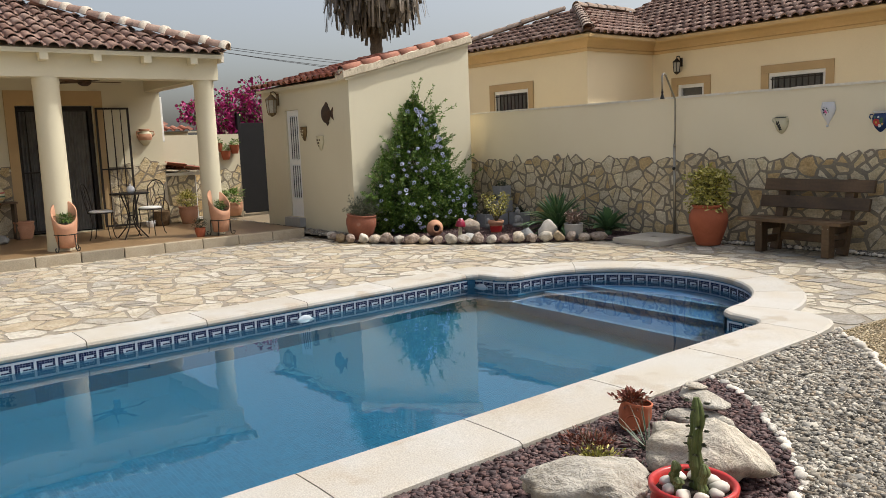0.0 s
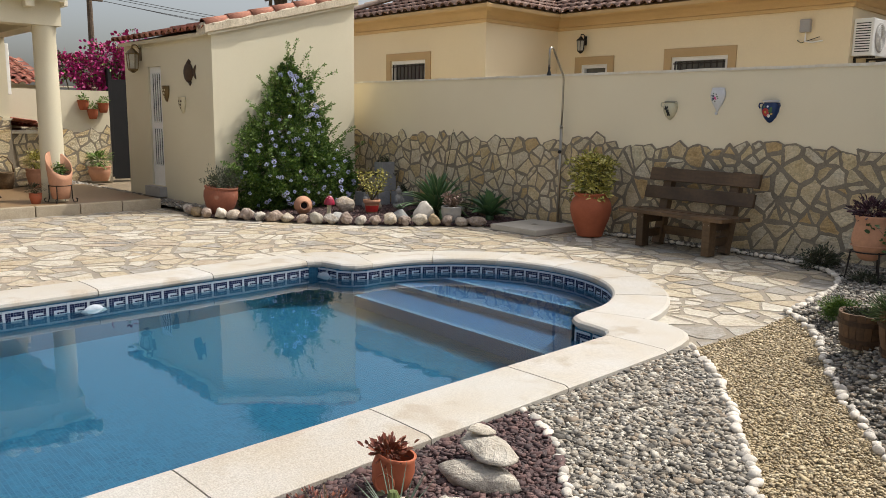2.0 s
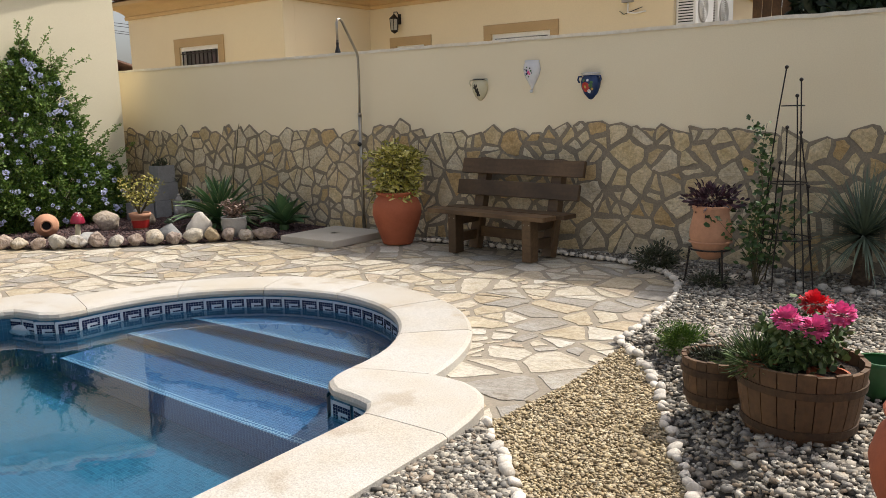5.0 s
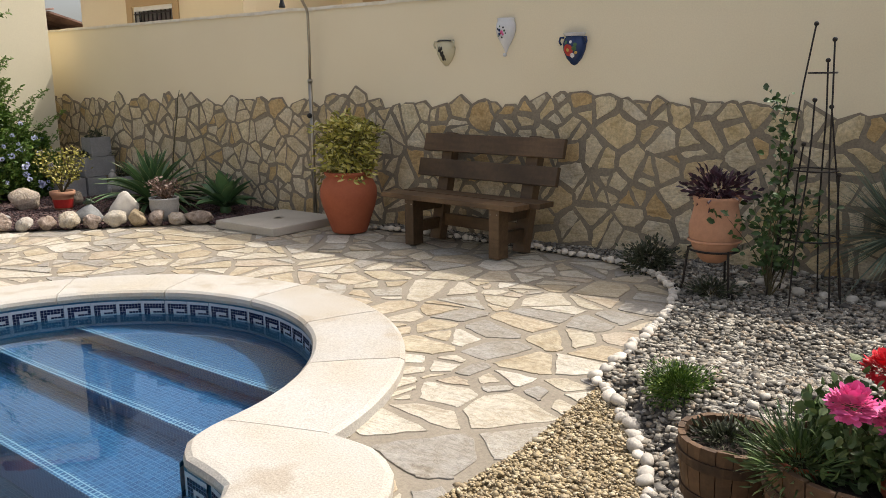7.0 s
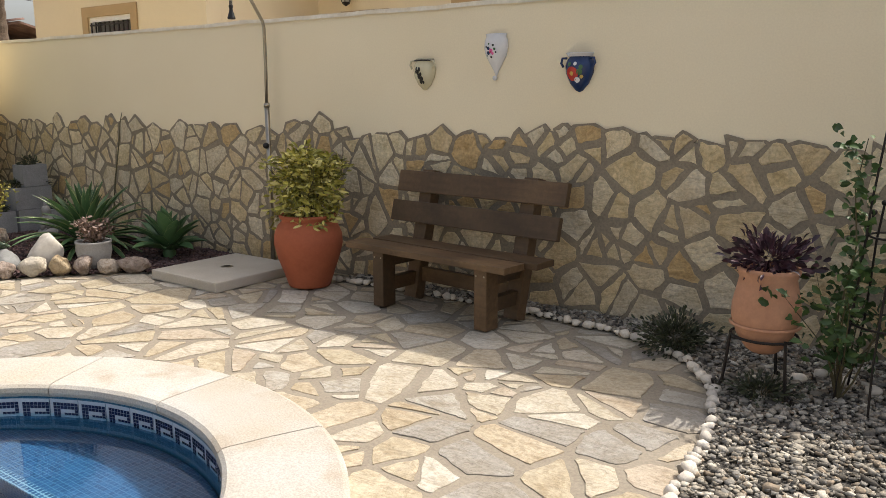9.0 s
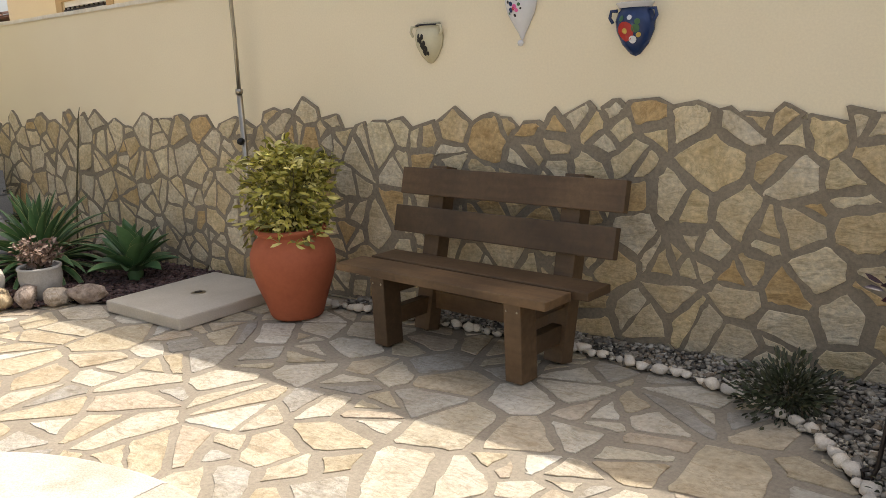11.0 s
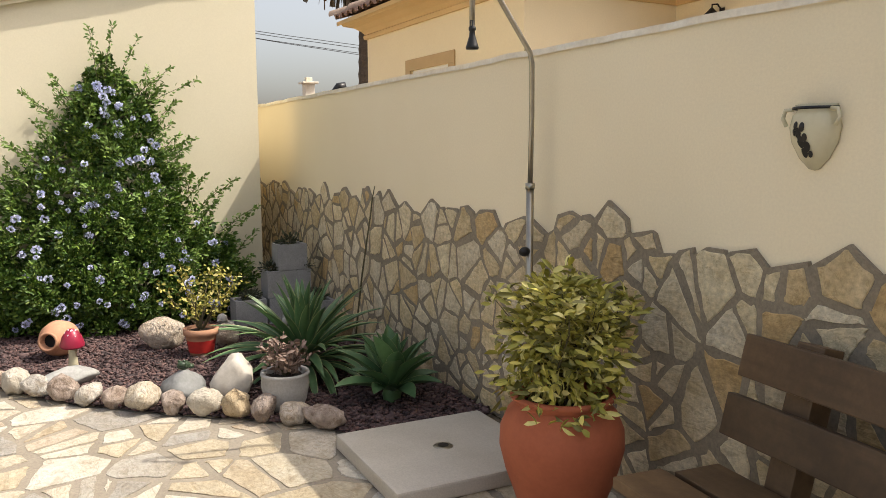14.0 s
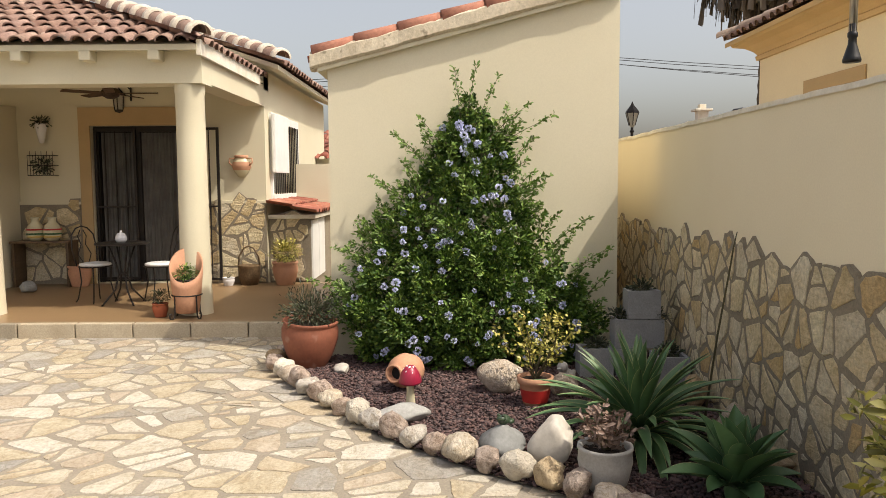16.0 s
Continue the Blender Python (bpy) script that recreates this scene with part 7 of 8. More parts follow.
    # long shoots past the outline, thinning to their tips
    sp_, sd_ = [], []
    shoots = [((-0.15, 0.22, 1.85), (0.0, 0.72, 2.12)), ((-0.18, 0.0, 2.1), (-0.1, 0.08, 2.55)), ((-0.18, -0.05, 2.1), (-0.08, -0.10, 2.52)), ((-0.15, 0.05, 2.0), (0.0, 0.26, 2.44)), ((-0.15, -0.3, 1.7), (-0.05, -0.62, 1.98)), ((-0.1, 0.3, 1.4), (0.0, 0.70, 1.62)), ((-0.1, 0.3, 1.3), (0.05, 0.62, 1.38)), ((-0.1, -0.5, 1.4), (-0.05, -0.82, 1.62)), ((-0.1, 0.2, 1.95), (0.0, 0.52, 2.22)), ((-0.12, -0.2, 1.85), (-0.05, -0.40, 2.12)), ((-0.05, 0.7, 1.0), (0.1, 1.02, 1.26)), ((-0.05, -0.8, 0.9), (0.0, -1.15, 1.02)), ((0.0, 0.9, 0.8), (0.1, 1.2, 1.02)), ((0.0, -0.95, 0.6), (0.1, -1.35, 0.75))]
    for i in range(58):
        z0 = g.uniform(0.3, 2.05)
        sgn = 1 if i % 2 else -1
        y0 = sgn * side(sgn, z0) * g.uniform(0.7, 0.98)
        d = np.array([g.uniform(-0.05, 0.35), sgn * g.uniform(0.15, 0.8), g.uniform(0.2, 0.9)])
        d *= g.uniform(0.14, 0.32) / np.linalg.norm(d)
        p0 = np.array([-0.26 + off(y0, z0) * 0.6, y0, z0])
        shoots.append((p0, p0 + d))
    for i in range(46):
        z0, y0 = g.uniform(0.3, 1.9), g.uniform(-0.8, 0.8)
        if abs(y0) < side(y0, z0) * 0.85:
            p0 = np.array([-0.33 + off(y0, z0), y0, z0])
            shoots.append((p0, p0 + np.array([g.uniform(0.05, 0.14), g.uniform(-0.12, 0.12), g.uniform(0.05, 0.18)])))
    for p0, p1 in shoots:
        p0, p1 = np.array(p0), np.array(p1)
        part("sprig", tube([tuple(p0), tuple((p0 + p1) / 2 + np.array([0, 0, 0.015])), tuple(p1)], [0.0045, 0.003, 0.0015], 4), M["stem"], t)
        for q in range(int(30 + 60 * np.linalg.norm(p1 - p0))):
            f = g.uniform(0.05, 1.03)
            sp_.append(p0 + (p1 - p0) * f + g.normal(0, 0.026 * (1.25 - f), 3))
            sd_.append((p1 - p0) / np.linalg.norm(p1 - p0) * 0.6 + g.normal(0, 0.5, 3))
    part("sprig_leaves", leaves("sprig_leaves", sp_, sd_, 0.045, 0.018, M["leaf_light"], 152), None, t)
    # flower heads
    q, qd = blob_points(46, (0, 0, 0), (0.028, 0.028, 0.022), 153, 0.8, 0.05)
    fl = leaves("flower_head", q, qd, 0.025, 0.026, M["flower_blue"], 154, droop=-0.1, fold=0.0)
    for i in range(115):
        z1 = 0.08 + g.uniform(0.0, 1.0) ** 1.35 * 2.0
        y1 = g.uniform(-0.95, 0.95)
        y1 *= side(y1, z1)
        ob = part("flower_head", fl, None, t, m=pose(-0.30 + off(y1, z1) * 1.08 + 0.03, y1 + 0.04 * math.sin(z1 * 5), z1, g.uniform(-40, 40), g.uniform(-40, 40), g.uniform(0, 360)))
        ob.scale = (g.uniform(0.45, 0.85),) * 3


plumbago()

# ---- ornaments on the shed ----
fo = thing("fish_ornament", "rusty metal fish ornament on the shed wall", "ornament", m=pose(0.93, SY0 - 0.005, 2.07))
bm = bmesh.new()
bmesh.ops.create_icosphere(bm, subdivisions=3, radius=0.16)
for v in bm.verts:
    v.co = Vector((v.co.x * 0.95, min(v.co.y * 0.25, 0.0), v.co.z * 0.95 * (1 - 0.1 * v.co.x)))
part("body", bm, M["rust"], fo, smooth=True)
for nm, pts in (("tail", [(0.13, 0.02), (0.25, 0.10), (0.22, 0.0), (0.25, -0.11), (0.13, -0.03)]), ("fin", [(-0.05, 0.14), (0.03, 0.2), (0.1, 0.15), (0.06, 0.12)]), ("fin", [(-0.02, -0.14), (0.05, -0.2), (0.1, -0.15), (0.05, -0.12)])):
    bm = bmesh.new()
    f = bm.faces.new([bm.verts.new((x, -0.012, z)) for x, z in pts])
    r_ = bmesh.ops.extrude_face_region(bm, geom=[f])
    bmesh.ops.translate(bm, vec=(0, 0.01, 0), verts=[v for v in r_["geom"] if isinstance(v, bmesh.types.BMVert)])
    bmesh.ops.recalc_face_normals(bm, faces=bm.faces[:])
    part(nm, bm, M["rust"], fo)
PM = [(0.002, -0.14), (0.03, -0.12), (0.08, -0.03), (0.10, 0.05), (0.09, 0.09), (0.105, 0.115), (0.095, 0.118), (0.08, 0.09)]
for x, z, c, lab in ((0.15, 1.77, "brass", "dark patterned ceramic wall pot on the shed"), (0.71, 1.59, "glaze_cream", "cream patterned ceramic wall pot on the shed")):
    t = thing("wall_pot", lab, "wall pot", "pots on the shed wall", m=pose(x, SY0 - 0.003, z))
    bm = lathe(PM, 30)
    for v in bm.verts:
        v.co.y = min(v.co.y * 0.7, 0.0)
    part("body", bm, M[c], t, smooth=True)
    for a, zz, r in ((-90, 0.05, 0.018), (-105, 0.0, 0.02), (-75, 0.0, 0.018), (-90, -0.05, 0.016), (-120, 0.05, 0.016), (-60, 0.05, 0.016)):
        on_pot(t, PM[:6], a, zz, r, M["rust" if c == "glaze_cream" else "glaze_cream"], 0.7)


def lantern(name, label, m, arm, s=1.0, glass="glass", mtl="iron"):
    """A hanging lantern on a wall arm: it hangs at (0, -arm, 0)."""
    t = thing(name, label, "lamp", m=m)
    part("wall_plate", B((-0.03 * s, -0.015, -0.08 * s, 0.03 * s, 0.0, 0.08 * s), bevel=0.004), M[mtl], t)
    part("arm", tube([(0, -0.01, 0.05 * s), (0, -arm * 0.5, 0.11 * s), (0, -arm, 0.10 * s), (0, -arm, 0.06 * s)], 0.008 * s, 8), M[mtl], t)
    part("roof", lathe([(0.0, 0.08 * s), (0.02 * s, 0.06 * s), (0.05 * s, 0.03 * s), (0.085 * s, 0.0), (0.08 * s, -0.01 * s)], 6, at=(0, -arm, 0)), M[mtl], t)
    part("glass", lathe([(0.07 * s, -0.01 * s), (0.055 * s, -0.18 * s)], 6, at=(0, -arm, 0)), M["lamp_glass"], t)
    part("base", lathe([(0.06 * s, -0.18 * s), (0.055 * s, -0.2 * s), (0.01 * s, -0.23 * s)], 6, at=(0, -arm, 0), cap=True), M[mtl], t)
    for i in range(6):
        a = 2 * math.pi * i / 6
        part("bar", tube([(0.073 * s * math.cos(a), -arm + 0.073 * s * math.sin(a), -0.01 * s), (0.058 * s * math.cos(a), -arm + 0.058 * s * math.sin(a), -0.18 * s)], 0.006 * s, 5), M[mtl], t)
    return t


M["lamp_glass"] = mat("lantern_glass", (0.45, 0.43, 0.36), (0.38, 0.36, 0.3), rough=0.2, scale=8, bump=0.05)
lantern("wall_lantern", "brass hanging lantern by the shed door", pose(-0.78, SY0 - 0.001, 2.42), 0.14, 1.35, mtl="brass")
lantern("wall_lantern", "black hanging lantern on the neighbouring house", pose(2.80, 4.488, 2.98), 0.16, 1.1)

# ---- on the neighbouring house ----


def ac_unit(x, y, z, rz):
    t = thing("air_conditioner", "white outdoor air conditioning unit on brackets", "air conditioner", "air conditioning units", m=pose(x, y, z, 0, 0, rz))
    part("case", B((-0.40, -0.29, 0, 0.40, 0, 0.56), bevel=0.015), M["white"], t)
    part("fan_guard", lathe([(0.0, 0.012), (0.20, 0.012), (0.22, 0.006), (0.225, 0.0)], 32), M["concrete"], t, m=pose(-0.1, -0.291, 0.28, 90, 0, 0))
    for i in range(7):
        r = 0.03 + 0.028 * i
        part("fan_ring", tube([(r * math.cos(q) - 0.1, -0.306, 0.28 + r * math.sin(q)) for q in np.linspace(0, 6.283, 25)], 0.003, 4), M["white"], t)
    for i in range(12):
        part("louvre", B((-0.403, -0.25, 0.06 + 0.038 * i, -0.4005, -0.04, 0.075 + 0.038 * i)), M["black"], t)
    for xx in (-0.28, 0.28):
        part("bracket", B((xx - 0.02, -0.3, -0.03, xx + 0.02, 0.0, -0.001), (xx - 0.02, -0.03, -0.25, xx + 0.02, 0.0, -0.03)), M["iron"], t)
    return t


ac_unit(7.752, 4.98, 2.47, 90)
ac_unit(7.752, 5.98, 2.47, 90)
bx = thing("meter_box", "grey cable box with pipes on the house wall", "cable box")
part("box", B((7.0, 4.40, 2.86, 7.16, 4.489, 3.06), bevel=0.01), M["concrete"], bx)
part("pipe", tube([(7.08, 4.46, 2.86), (7.08, 4.46, 2.72), (7.2, 4.45, 2.70), (7.35, 4.47, 2.72)], 0.012, 6), M["white"], bx)
part("cable", tube([(6.95, 4.47, 2.75), (7.02, 4.46, 2.7), (7.3, 4.46, 2.78)], 0.006, 5), M["black"], bx)
hedge = thing("hedge", "dark green conifer hedge behind the wall", "hedge", m=pose(10.4, 7.2, 0))
part("branches", tube([(-2, 0, 0), (-2, 0, 2.5)], [0.08, 0.03], 6), M["bark"], hedge)
g_ = np.random.default_rng(160)
pos = np.stack([g_.uniform(-1.6, 5.0, 15000), g_.uniform(-0.5, 0.6, 15000), g_.uniform(1.4, 4.8, 15000)], 1)
pos[:, 1] += 0.2 * np.sin(pos[:, 0] * 2.3) + 0.12 * np.sin(pos[:, 2] * 4)
part("foliage", leaves("foliage", pos, g_.normal(size=(15000, 3)) + np.array([0, -0.3, 0.6]), 0.28, 0.13, mat("conifer", (1, 1, 1), (0.7, 0.7, 0.7), palette=[(0.014, 0.032, 0.014), (0.01, 0.024, 0.012), (0.02, 0.042, 0.018)], **lk), 161), None, hedge)
scr = thing("wooden_screen", "brown wooden screen beyond the wall", "screen")
for i in range(4):
    part("board", B((8.2 + 0.15 * i, 6.9, 0.0, 8.34 + 0.15 * i, 6.93, 3.25), bevel=0.004), M["tub_wood"], scr)

# ---- porch things ----
ST = 0.15


def spout_pot(y, rz, seed):
    t = thing("slanted_pot", "slant-mouthed terracotta pot in an iron stand", "potted plant", "slanted pots by the pillars", m=pose(0.34, y, ST, 0, 0, rz) @ Matrix.Scale(1.15, 4))
    n_ = 30
    bm = bmesh.new()
    prof = [(0.095, 0.05), (0.105, 0.06), (0.13, 0.22), (0.148, 0.40), (0.152, 0.50)]
    rings = []
    for r, z in prof + [(0.138, 0.49), (0.12, 0.30)]:
        k = (z - 0.05) / 0.45
        rings.append([bm.verts.new((r * math.cos(2 * math.pi * i / n_), r * math.sin(2 * math.pi * i / n_), z + k * 0.15 * math.cos(2 * math.pi * i / n_ + math.pi))) for i in range(n_)])
    for a, c in zip(rings, rings[1:]):
        for i in range(n_):
            j = (i + 1) % n_
            bm.faces.new((a[i], a[j], c[j], c[i]))
    bm.faces.new(rings[0][::-1])
    part("pot", bm, M["terracotta_pale"], t, smooth=True)
    soil_disc(0.12, 0.36, t)
    pos, dr = blob_points(420, (0.0, 0, 0.42), (0.11, 0.11, 0.07), seed, 0.2, 0.2)
    part("foliage", leaves("foliage", pos, dr, 0.03, 0.014, M["leaf_dark"], seed), None, t)
    part("stand_ring", tube([(0.135 * math.cos(q), 0.135 * math.sin(q), 0.22) for q in np.linspace(0, 6.283, 25)], 0.007, 6), M["iron"], t)
    for q in range(4):
        a = radians(45 + 90 * q)
        c, s_ = math.cos(a), math.sin(a)
        part("stand_leg", tube([(0.135 * c, 0.135 * s_, 0.22), (0.14 * c, 0.14 * s_, 0.05), (0.155 * c, 0.155 * s_, 0.008), (0.19 * c, 0.19 * s_, 0.012), (0.20 * c, 0.20 * s_, 0.05), (0.175 * c, 0.175 * s_, 0.06)], 0.007, 6), M["iron"], t)
    return t


spout_pot(-4.70, 10, 171)
spout_pot(-7.05, -10, 172)


def simple_pot(name, label, at, r, h, mt, plant=None, size=0.03, seed=1, n=400, pr=None, tall=1.2):
    t = thing(name, label, "potted plant" if plant else "pot", m=pose(*at))
    part("pot", lathe([(0.0, 0), (r * 0.68, 0), (r * 0.72, 0.01), (r * 0.95, h * 0.5), (r, h * 0.72), (r * 0.92, h * 0.86), (r * 1.02, h * 0.92), (r * 1.02, h), (r * 0.88, h), (r * 0.82, h * 0.8)], 28), M[mt], t, smooth=True)
    soil_disc(r * 0.84, h * 0.88, t)
    if plant:
        pr = pr or r * 1.3
        pos, dr = blob_points(n, (0, 0, h + pr * 0.45 * tall), (pr, pr, pr * 0.6 * tall), seed, 0.3, 0.25)
        part("foliage", leaves("foliage", pos, dr + np.array([0, 0, 0.3]), size, size * 0.45, M[plant], seed), None, t)
        branchy(t, (0, 0, h * 0.9), 6, pr, 0.7, 0.004, seed)
    return t


simple_pot("potted_plant", "terracotta pot with a bushy green plant by the house wall", (-2.36, -4.20, ST), 0.18, 0.33, "terracotta_pale", "leaf_varieg", 0.045, 181, 800, 0.23)
simple_pot("small_pot", "small pot with a trailing plant beside the pillar", (0.27, -5.02, ST), 0.085, 0.15, "terracotta", "leaf_dull", 0.03, 182, 300)
simple_pot("small_pot", "small white pot on the porch floor", (-2.25, -4.98, ST), 0.085, 0.12, "glaze_white", "leaf_dull", 0.02, 183, 60, 0.05)
simple_pot("terracotta_pot", "terracotta pot on the porch floor", (-2.3, -7.1, ST), 0.16, 0.3, "terracotta_pale")
bsk = thing("basket", "wicker basket with a tall handle on the porch", "basket", m=pose(-2.38, -4.72, ST))
part("bowl", lathe([(0.0, 0), (0.12, 0), (0.15, 0.12), (0.155, 0.26), (0.165, 0.28), (0.15, 0.28), (0.135, 0.1), (0.0, 0.03)], 28), M["wicker"], bsk, smooth=True)
part("handle", tube([(0, -0.15, 0.26), (0, -0.14, 0.40), (0, -0.07, 0.52), (0, 0.0, 0.55), (0, 0.07, 0.52), (0, 0.14, 0.40), (0, 0.15, 0.26)], 0.012, 7), M["wicker"], bsk, smooth=True)
wu = thing("wall_urn", "cream and brown glazed urn with handles on the porch wall", "wall pot", m=pose(HX + 0.01, -4.84, 1.82))
bm = lathe([(0.0, -0.15), (0.05, -0.14), (0.11, -0.06), (0.135, 0.03), (0.11, 0.10), (0.08, 0.13), (0.10, 0.16), (0.09, 0.165), (0.07, 0.13)], 28)
for v in bm.verts:
    v.co.x = max(v.co.x * 0.8, 0.0)
part("body", bm, M["glaze_cream"], wu, smooth=True)
part("rim", lathe([(0.085, 0.125), (0.102, 0.158), (0.09, 0.168)], 24), M["terracotta_pale"], wu, smooth=True)
part("band", lathe([(0.112, -0.05), (0.137, 0.0), (0.138, 0.03), (0.125, 0.07)], 24), M["terracotta_pale"], wu, "brown painted band", m=Matrix.Diagonal((0.8, 1, 1, 1)), smooth=True)
for s in (-1, 1):
    part("handle", tube([(0.04, s * 0.085, 0.12), (0.05, s * 0.16, 0.12), (0.05, s * 0.165, 0.06), (0.05, s * 0.12, 0.02)], 0.011, 7), M["terracotta_pale"], wu, smooth=True)

tb = thing("bistro_table", "round black iron bistro table on the porch", "table", m=pose(-0.66, -5.80, ST))
part("tabletop", lathe([(0.0, 0.72), (0.30, 0.72), (0.31, 0.725), (0.31, 0.74), (0.30, 0.745), (0.0, 0.745)], 36), M["iron"], tb, smooth=False)
for q in range(4):
    a = radians(45 + 90 * q)
    c, s_ = math.cos(a), math.sin(a)
    part("leg", tube([(0.16 * c, 0.16 * s_, 0.715), (0.08 * c, 0.08 * s_, 0.5), (0.05 * c, 0.05 * s_, 0.36), (0.10 * c, 0.10 * s_, 0.18), (0.22 * c, 0.22 * s_, 0.05), (0.27 * c, 0.27 * s_, 0.0)], 0.011, 7), M["iron"], tb, smooth=True)
part("collar", tube([(0.055 * math.cos(q), 0.055 * math.sin(q), 0.37) for q in np.linspace(0, 6.283, 17)], 0.008, 6), M["iron"], tb)
cf = thing("sugar_pot", "small white lidded pot on the bistro table", "pot", m=pose(-0.62, -5.79, ST + 0.746))
part("body", lathe([(0.0, 0), (0.05, 0), (0.07, 0.04), (0.06, 0.085), (0.045, 0.09)], 22), M["glaze_white"], cf, smooth=True)
part("lid", lathe([(0.055, 0.088), (0.04, 0.11), (0.012, 0.12), (0.014, 0.14), (0.0, 0.145)], 22), M["glaze_white"], cf, smooth=True)


def chair(m):
    t = thing("bistro_chair", "black iron bistro chair with a white seat cushion", "chair", "chairs round the bistro table", m=m)
    part("seat_frame", tube([(0.19 * math.cos(q), 0.19 * math.sin(q), 0.44) for q in np.linspace(0, 6.283, 25)], 0.009, 6), M["iron"], t)
    part("seat_cushion", lathe([(0.0, 0.445), (0.17, 0.445), (0.185, 0.455), (0.18, 0.475), (0.14, 0.485), (0.0, 0.485)], 30), M["white"], t, "white round cushion", smooth=True)
    for x, y, k in ((-0.13, -0.13, 1.15), (-0.13, 0.13, 1.15), (0.13, -0.13, 1.15), (0.13, 0.13, 1.15)):
        part("leg", tube([(x, y, 0.44), (x * 0.9, y * 0.9, 0.25), (x * 1.15, y * 1.15, 0.04), (x * 1.3, y * 1.3, 0.0)], 0.008, 6), M["iron"], t)
    back = [(-0.16, -0.14, 0.44), (-0.20, -0.17, 0.65), (-0.23, -0.15, 0.82), (-0.245, -0.08, 0.90), (-0.25, 0.0, 0.925), (-0.245, 0.08, 0.90), (-0.23, 0.15, 0.82), (-0.20, 0.17, 0.65), (-0.16, 0.14, 0.44)]
    part("back_frame", tube(back, 0.009, 7), M["iron"], t, smooth=True)
    for s in (-1, 1):
        part("back_scroll", tube([(-0.17, s * 0.03, 0.46), (-0.20, s * 0.09, 0.58), (-0.22, s * 0.03, 0.70), (-0.24, s * 0.06, 0.80), (-0.245, s * 0.02, 0.88)], 0.006, 6), M["iron"], t, smooth=True)
    return t


c1 = chair(pose(-0.86, -6.22, ST, 0, 0, 60))
copy_thing(c1, pose(-0.86, -5.42, ST, 0, 0, -50))
shf = thing("plant_shelf", "dark low shelf against the porch wall", "shelf", m=pose(-2.32, -7.6, ST))
part("board", B((-0.2, -0.42, 0.62, 0.14, 0.42, 0.65), bevel=0.004), M["wood"], shf)
for y in (-0.38, 0.38):
    part("side", B((-0.18, y - 0.02, 0, 0.12, y + 0.02, 0.619), bevel=0.004), M["wood"], shf)
for y in (-7.70, -7.46):
    v_ = thing("painted_vase", "cream and green painted ceramic vase on the shelf", "vase", "vases on the shelf", m=pose(-2.3, y, ST + 0.651))
    part("body", lathe([(0.0, 0), (0.07, 0), (0.11, 0.06), (0.125, 0.13), (0.10, 0.21), (0.055, 0.26), (0.05, 0.30), (0.065, 0.33), (0.055, 0.33)], 28), M["glaze_cream"], v_, smooth=True)
    for z, r, c in ((0.06, 0.112, "glaze_yellow"), (0.10, 0.124, "glaze_green"), (0.16, 0.121, "glaze_red")):
        part("band", lathe([(r, z - 0.01), (r + 0.0035, z), (r - 0.002, z + 0.012)], 28), M[c], v_)
rock_at("rounded_rock", "grey stone on the porch floor", (-1.75, -7.55, ST), (0.34, 0.24, 0.18), 61, "rock_grey", 20)
wp = thing("wall_planter", "white hanging wall pot with a small plant", "wall pot", m=pose(HX + 0.08, -7.66, 2.35))
part("pot", lathe([(0.0, -0.18), (0.03, -0.17), (0.06, -0.05), (0.085, 0.08), (0.095, 0.1), (0.08, 0.1)], 22), M["glaze_white"], wp, smooth=True)
pos, dr = blob_points(160, (0, 0, 0.13), (0.12, 0.12, 0.07), 191, 0.2)
part("foliage", leaves("foliage", pos, dr, 0.05, 0.02, M["leaf_dull"], 192), None, wp)
cg = thing("wire_basket", "black wire wall basket holding a small plant", "basket", m=pose(HX + 0.001, -7.66, 1.72))
for z in (0.0, 0.14, 0.28):
    part("rail", tube([(0.0, -0.18, z), (0.16, -0.18, z), (0.16, 0.18, z), (0.0, 0.18, z)], 0.006, 5), M["iron"], cg)
for i in range(10):
    y = -0.18 + 0.04 * i
    part("wire", tube([(0.16, y, 0.0), (0.16, y, 0.34 if i % 2 else 0.28)], 0.004, 5), M["iron"], cg)
pos, dr = blob_points(160, (0.08, 0, 0.14), (0.07, 0.13, 0.13), 193, 0.2)
part("foliage", leaves("foliage", pos, dr, 0.05, 0.02, M["leaf_dull"], 194), None, cg)
fan = thing("ceiling_fan", "brown ceiling fan at rest under the porch roof", "fan", m=pose(-1.35, -6.15, 2.72))
part("rod", tube([(0, 0, 0.28), (0, 0, 0.05)], 0.015, 8), M["iron"], fan)
part("motor", lathe([(0.0, 0.08), (0.09, 0.075), (0.115, 0.04), (0.10, -0.02), (0.05, -0.05), (0.0, -0.055)], 24), M["rust"], fan, smooth=True)
for q in range(5):
    part("blade", B((0.10, -0.06, 0.0, 0.58, 0.06, 0.012), bevel=0.004), M["tub_wood"], fan, m=pose(0, 0, 0.01, 8, 0, 20 + 72 * q))
lantern("hanging_lantern", "black lantern hanging by the porch door", pose(HX + 0.002, -6.38, 2.86), 0.18, 1.2)
# kerb blocks along the porch
n_k = 16
for i in range(n_k):
    y0 = -3.36 - 0.6 * i
    part("kerb_block", B((0.601, y0 - 0.592, -0.02, 0.70, y0 - 0.004, 0.155), bevel=0.012), M["kerb"], house)

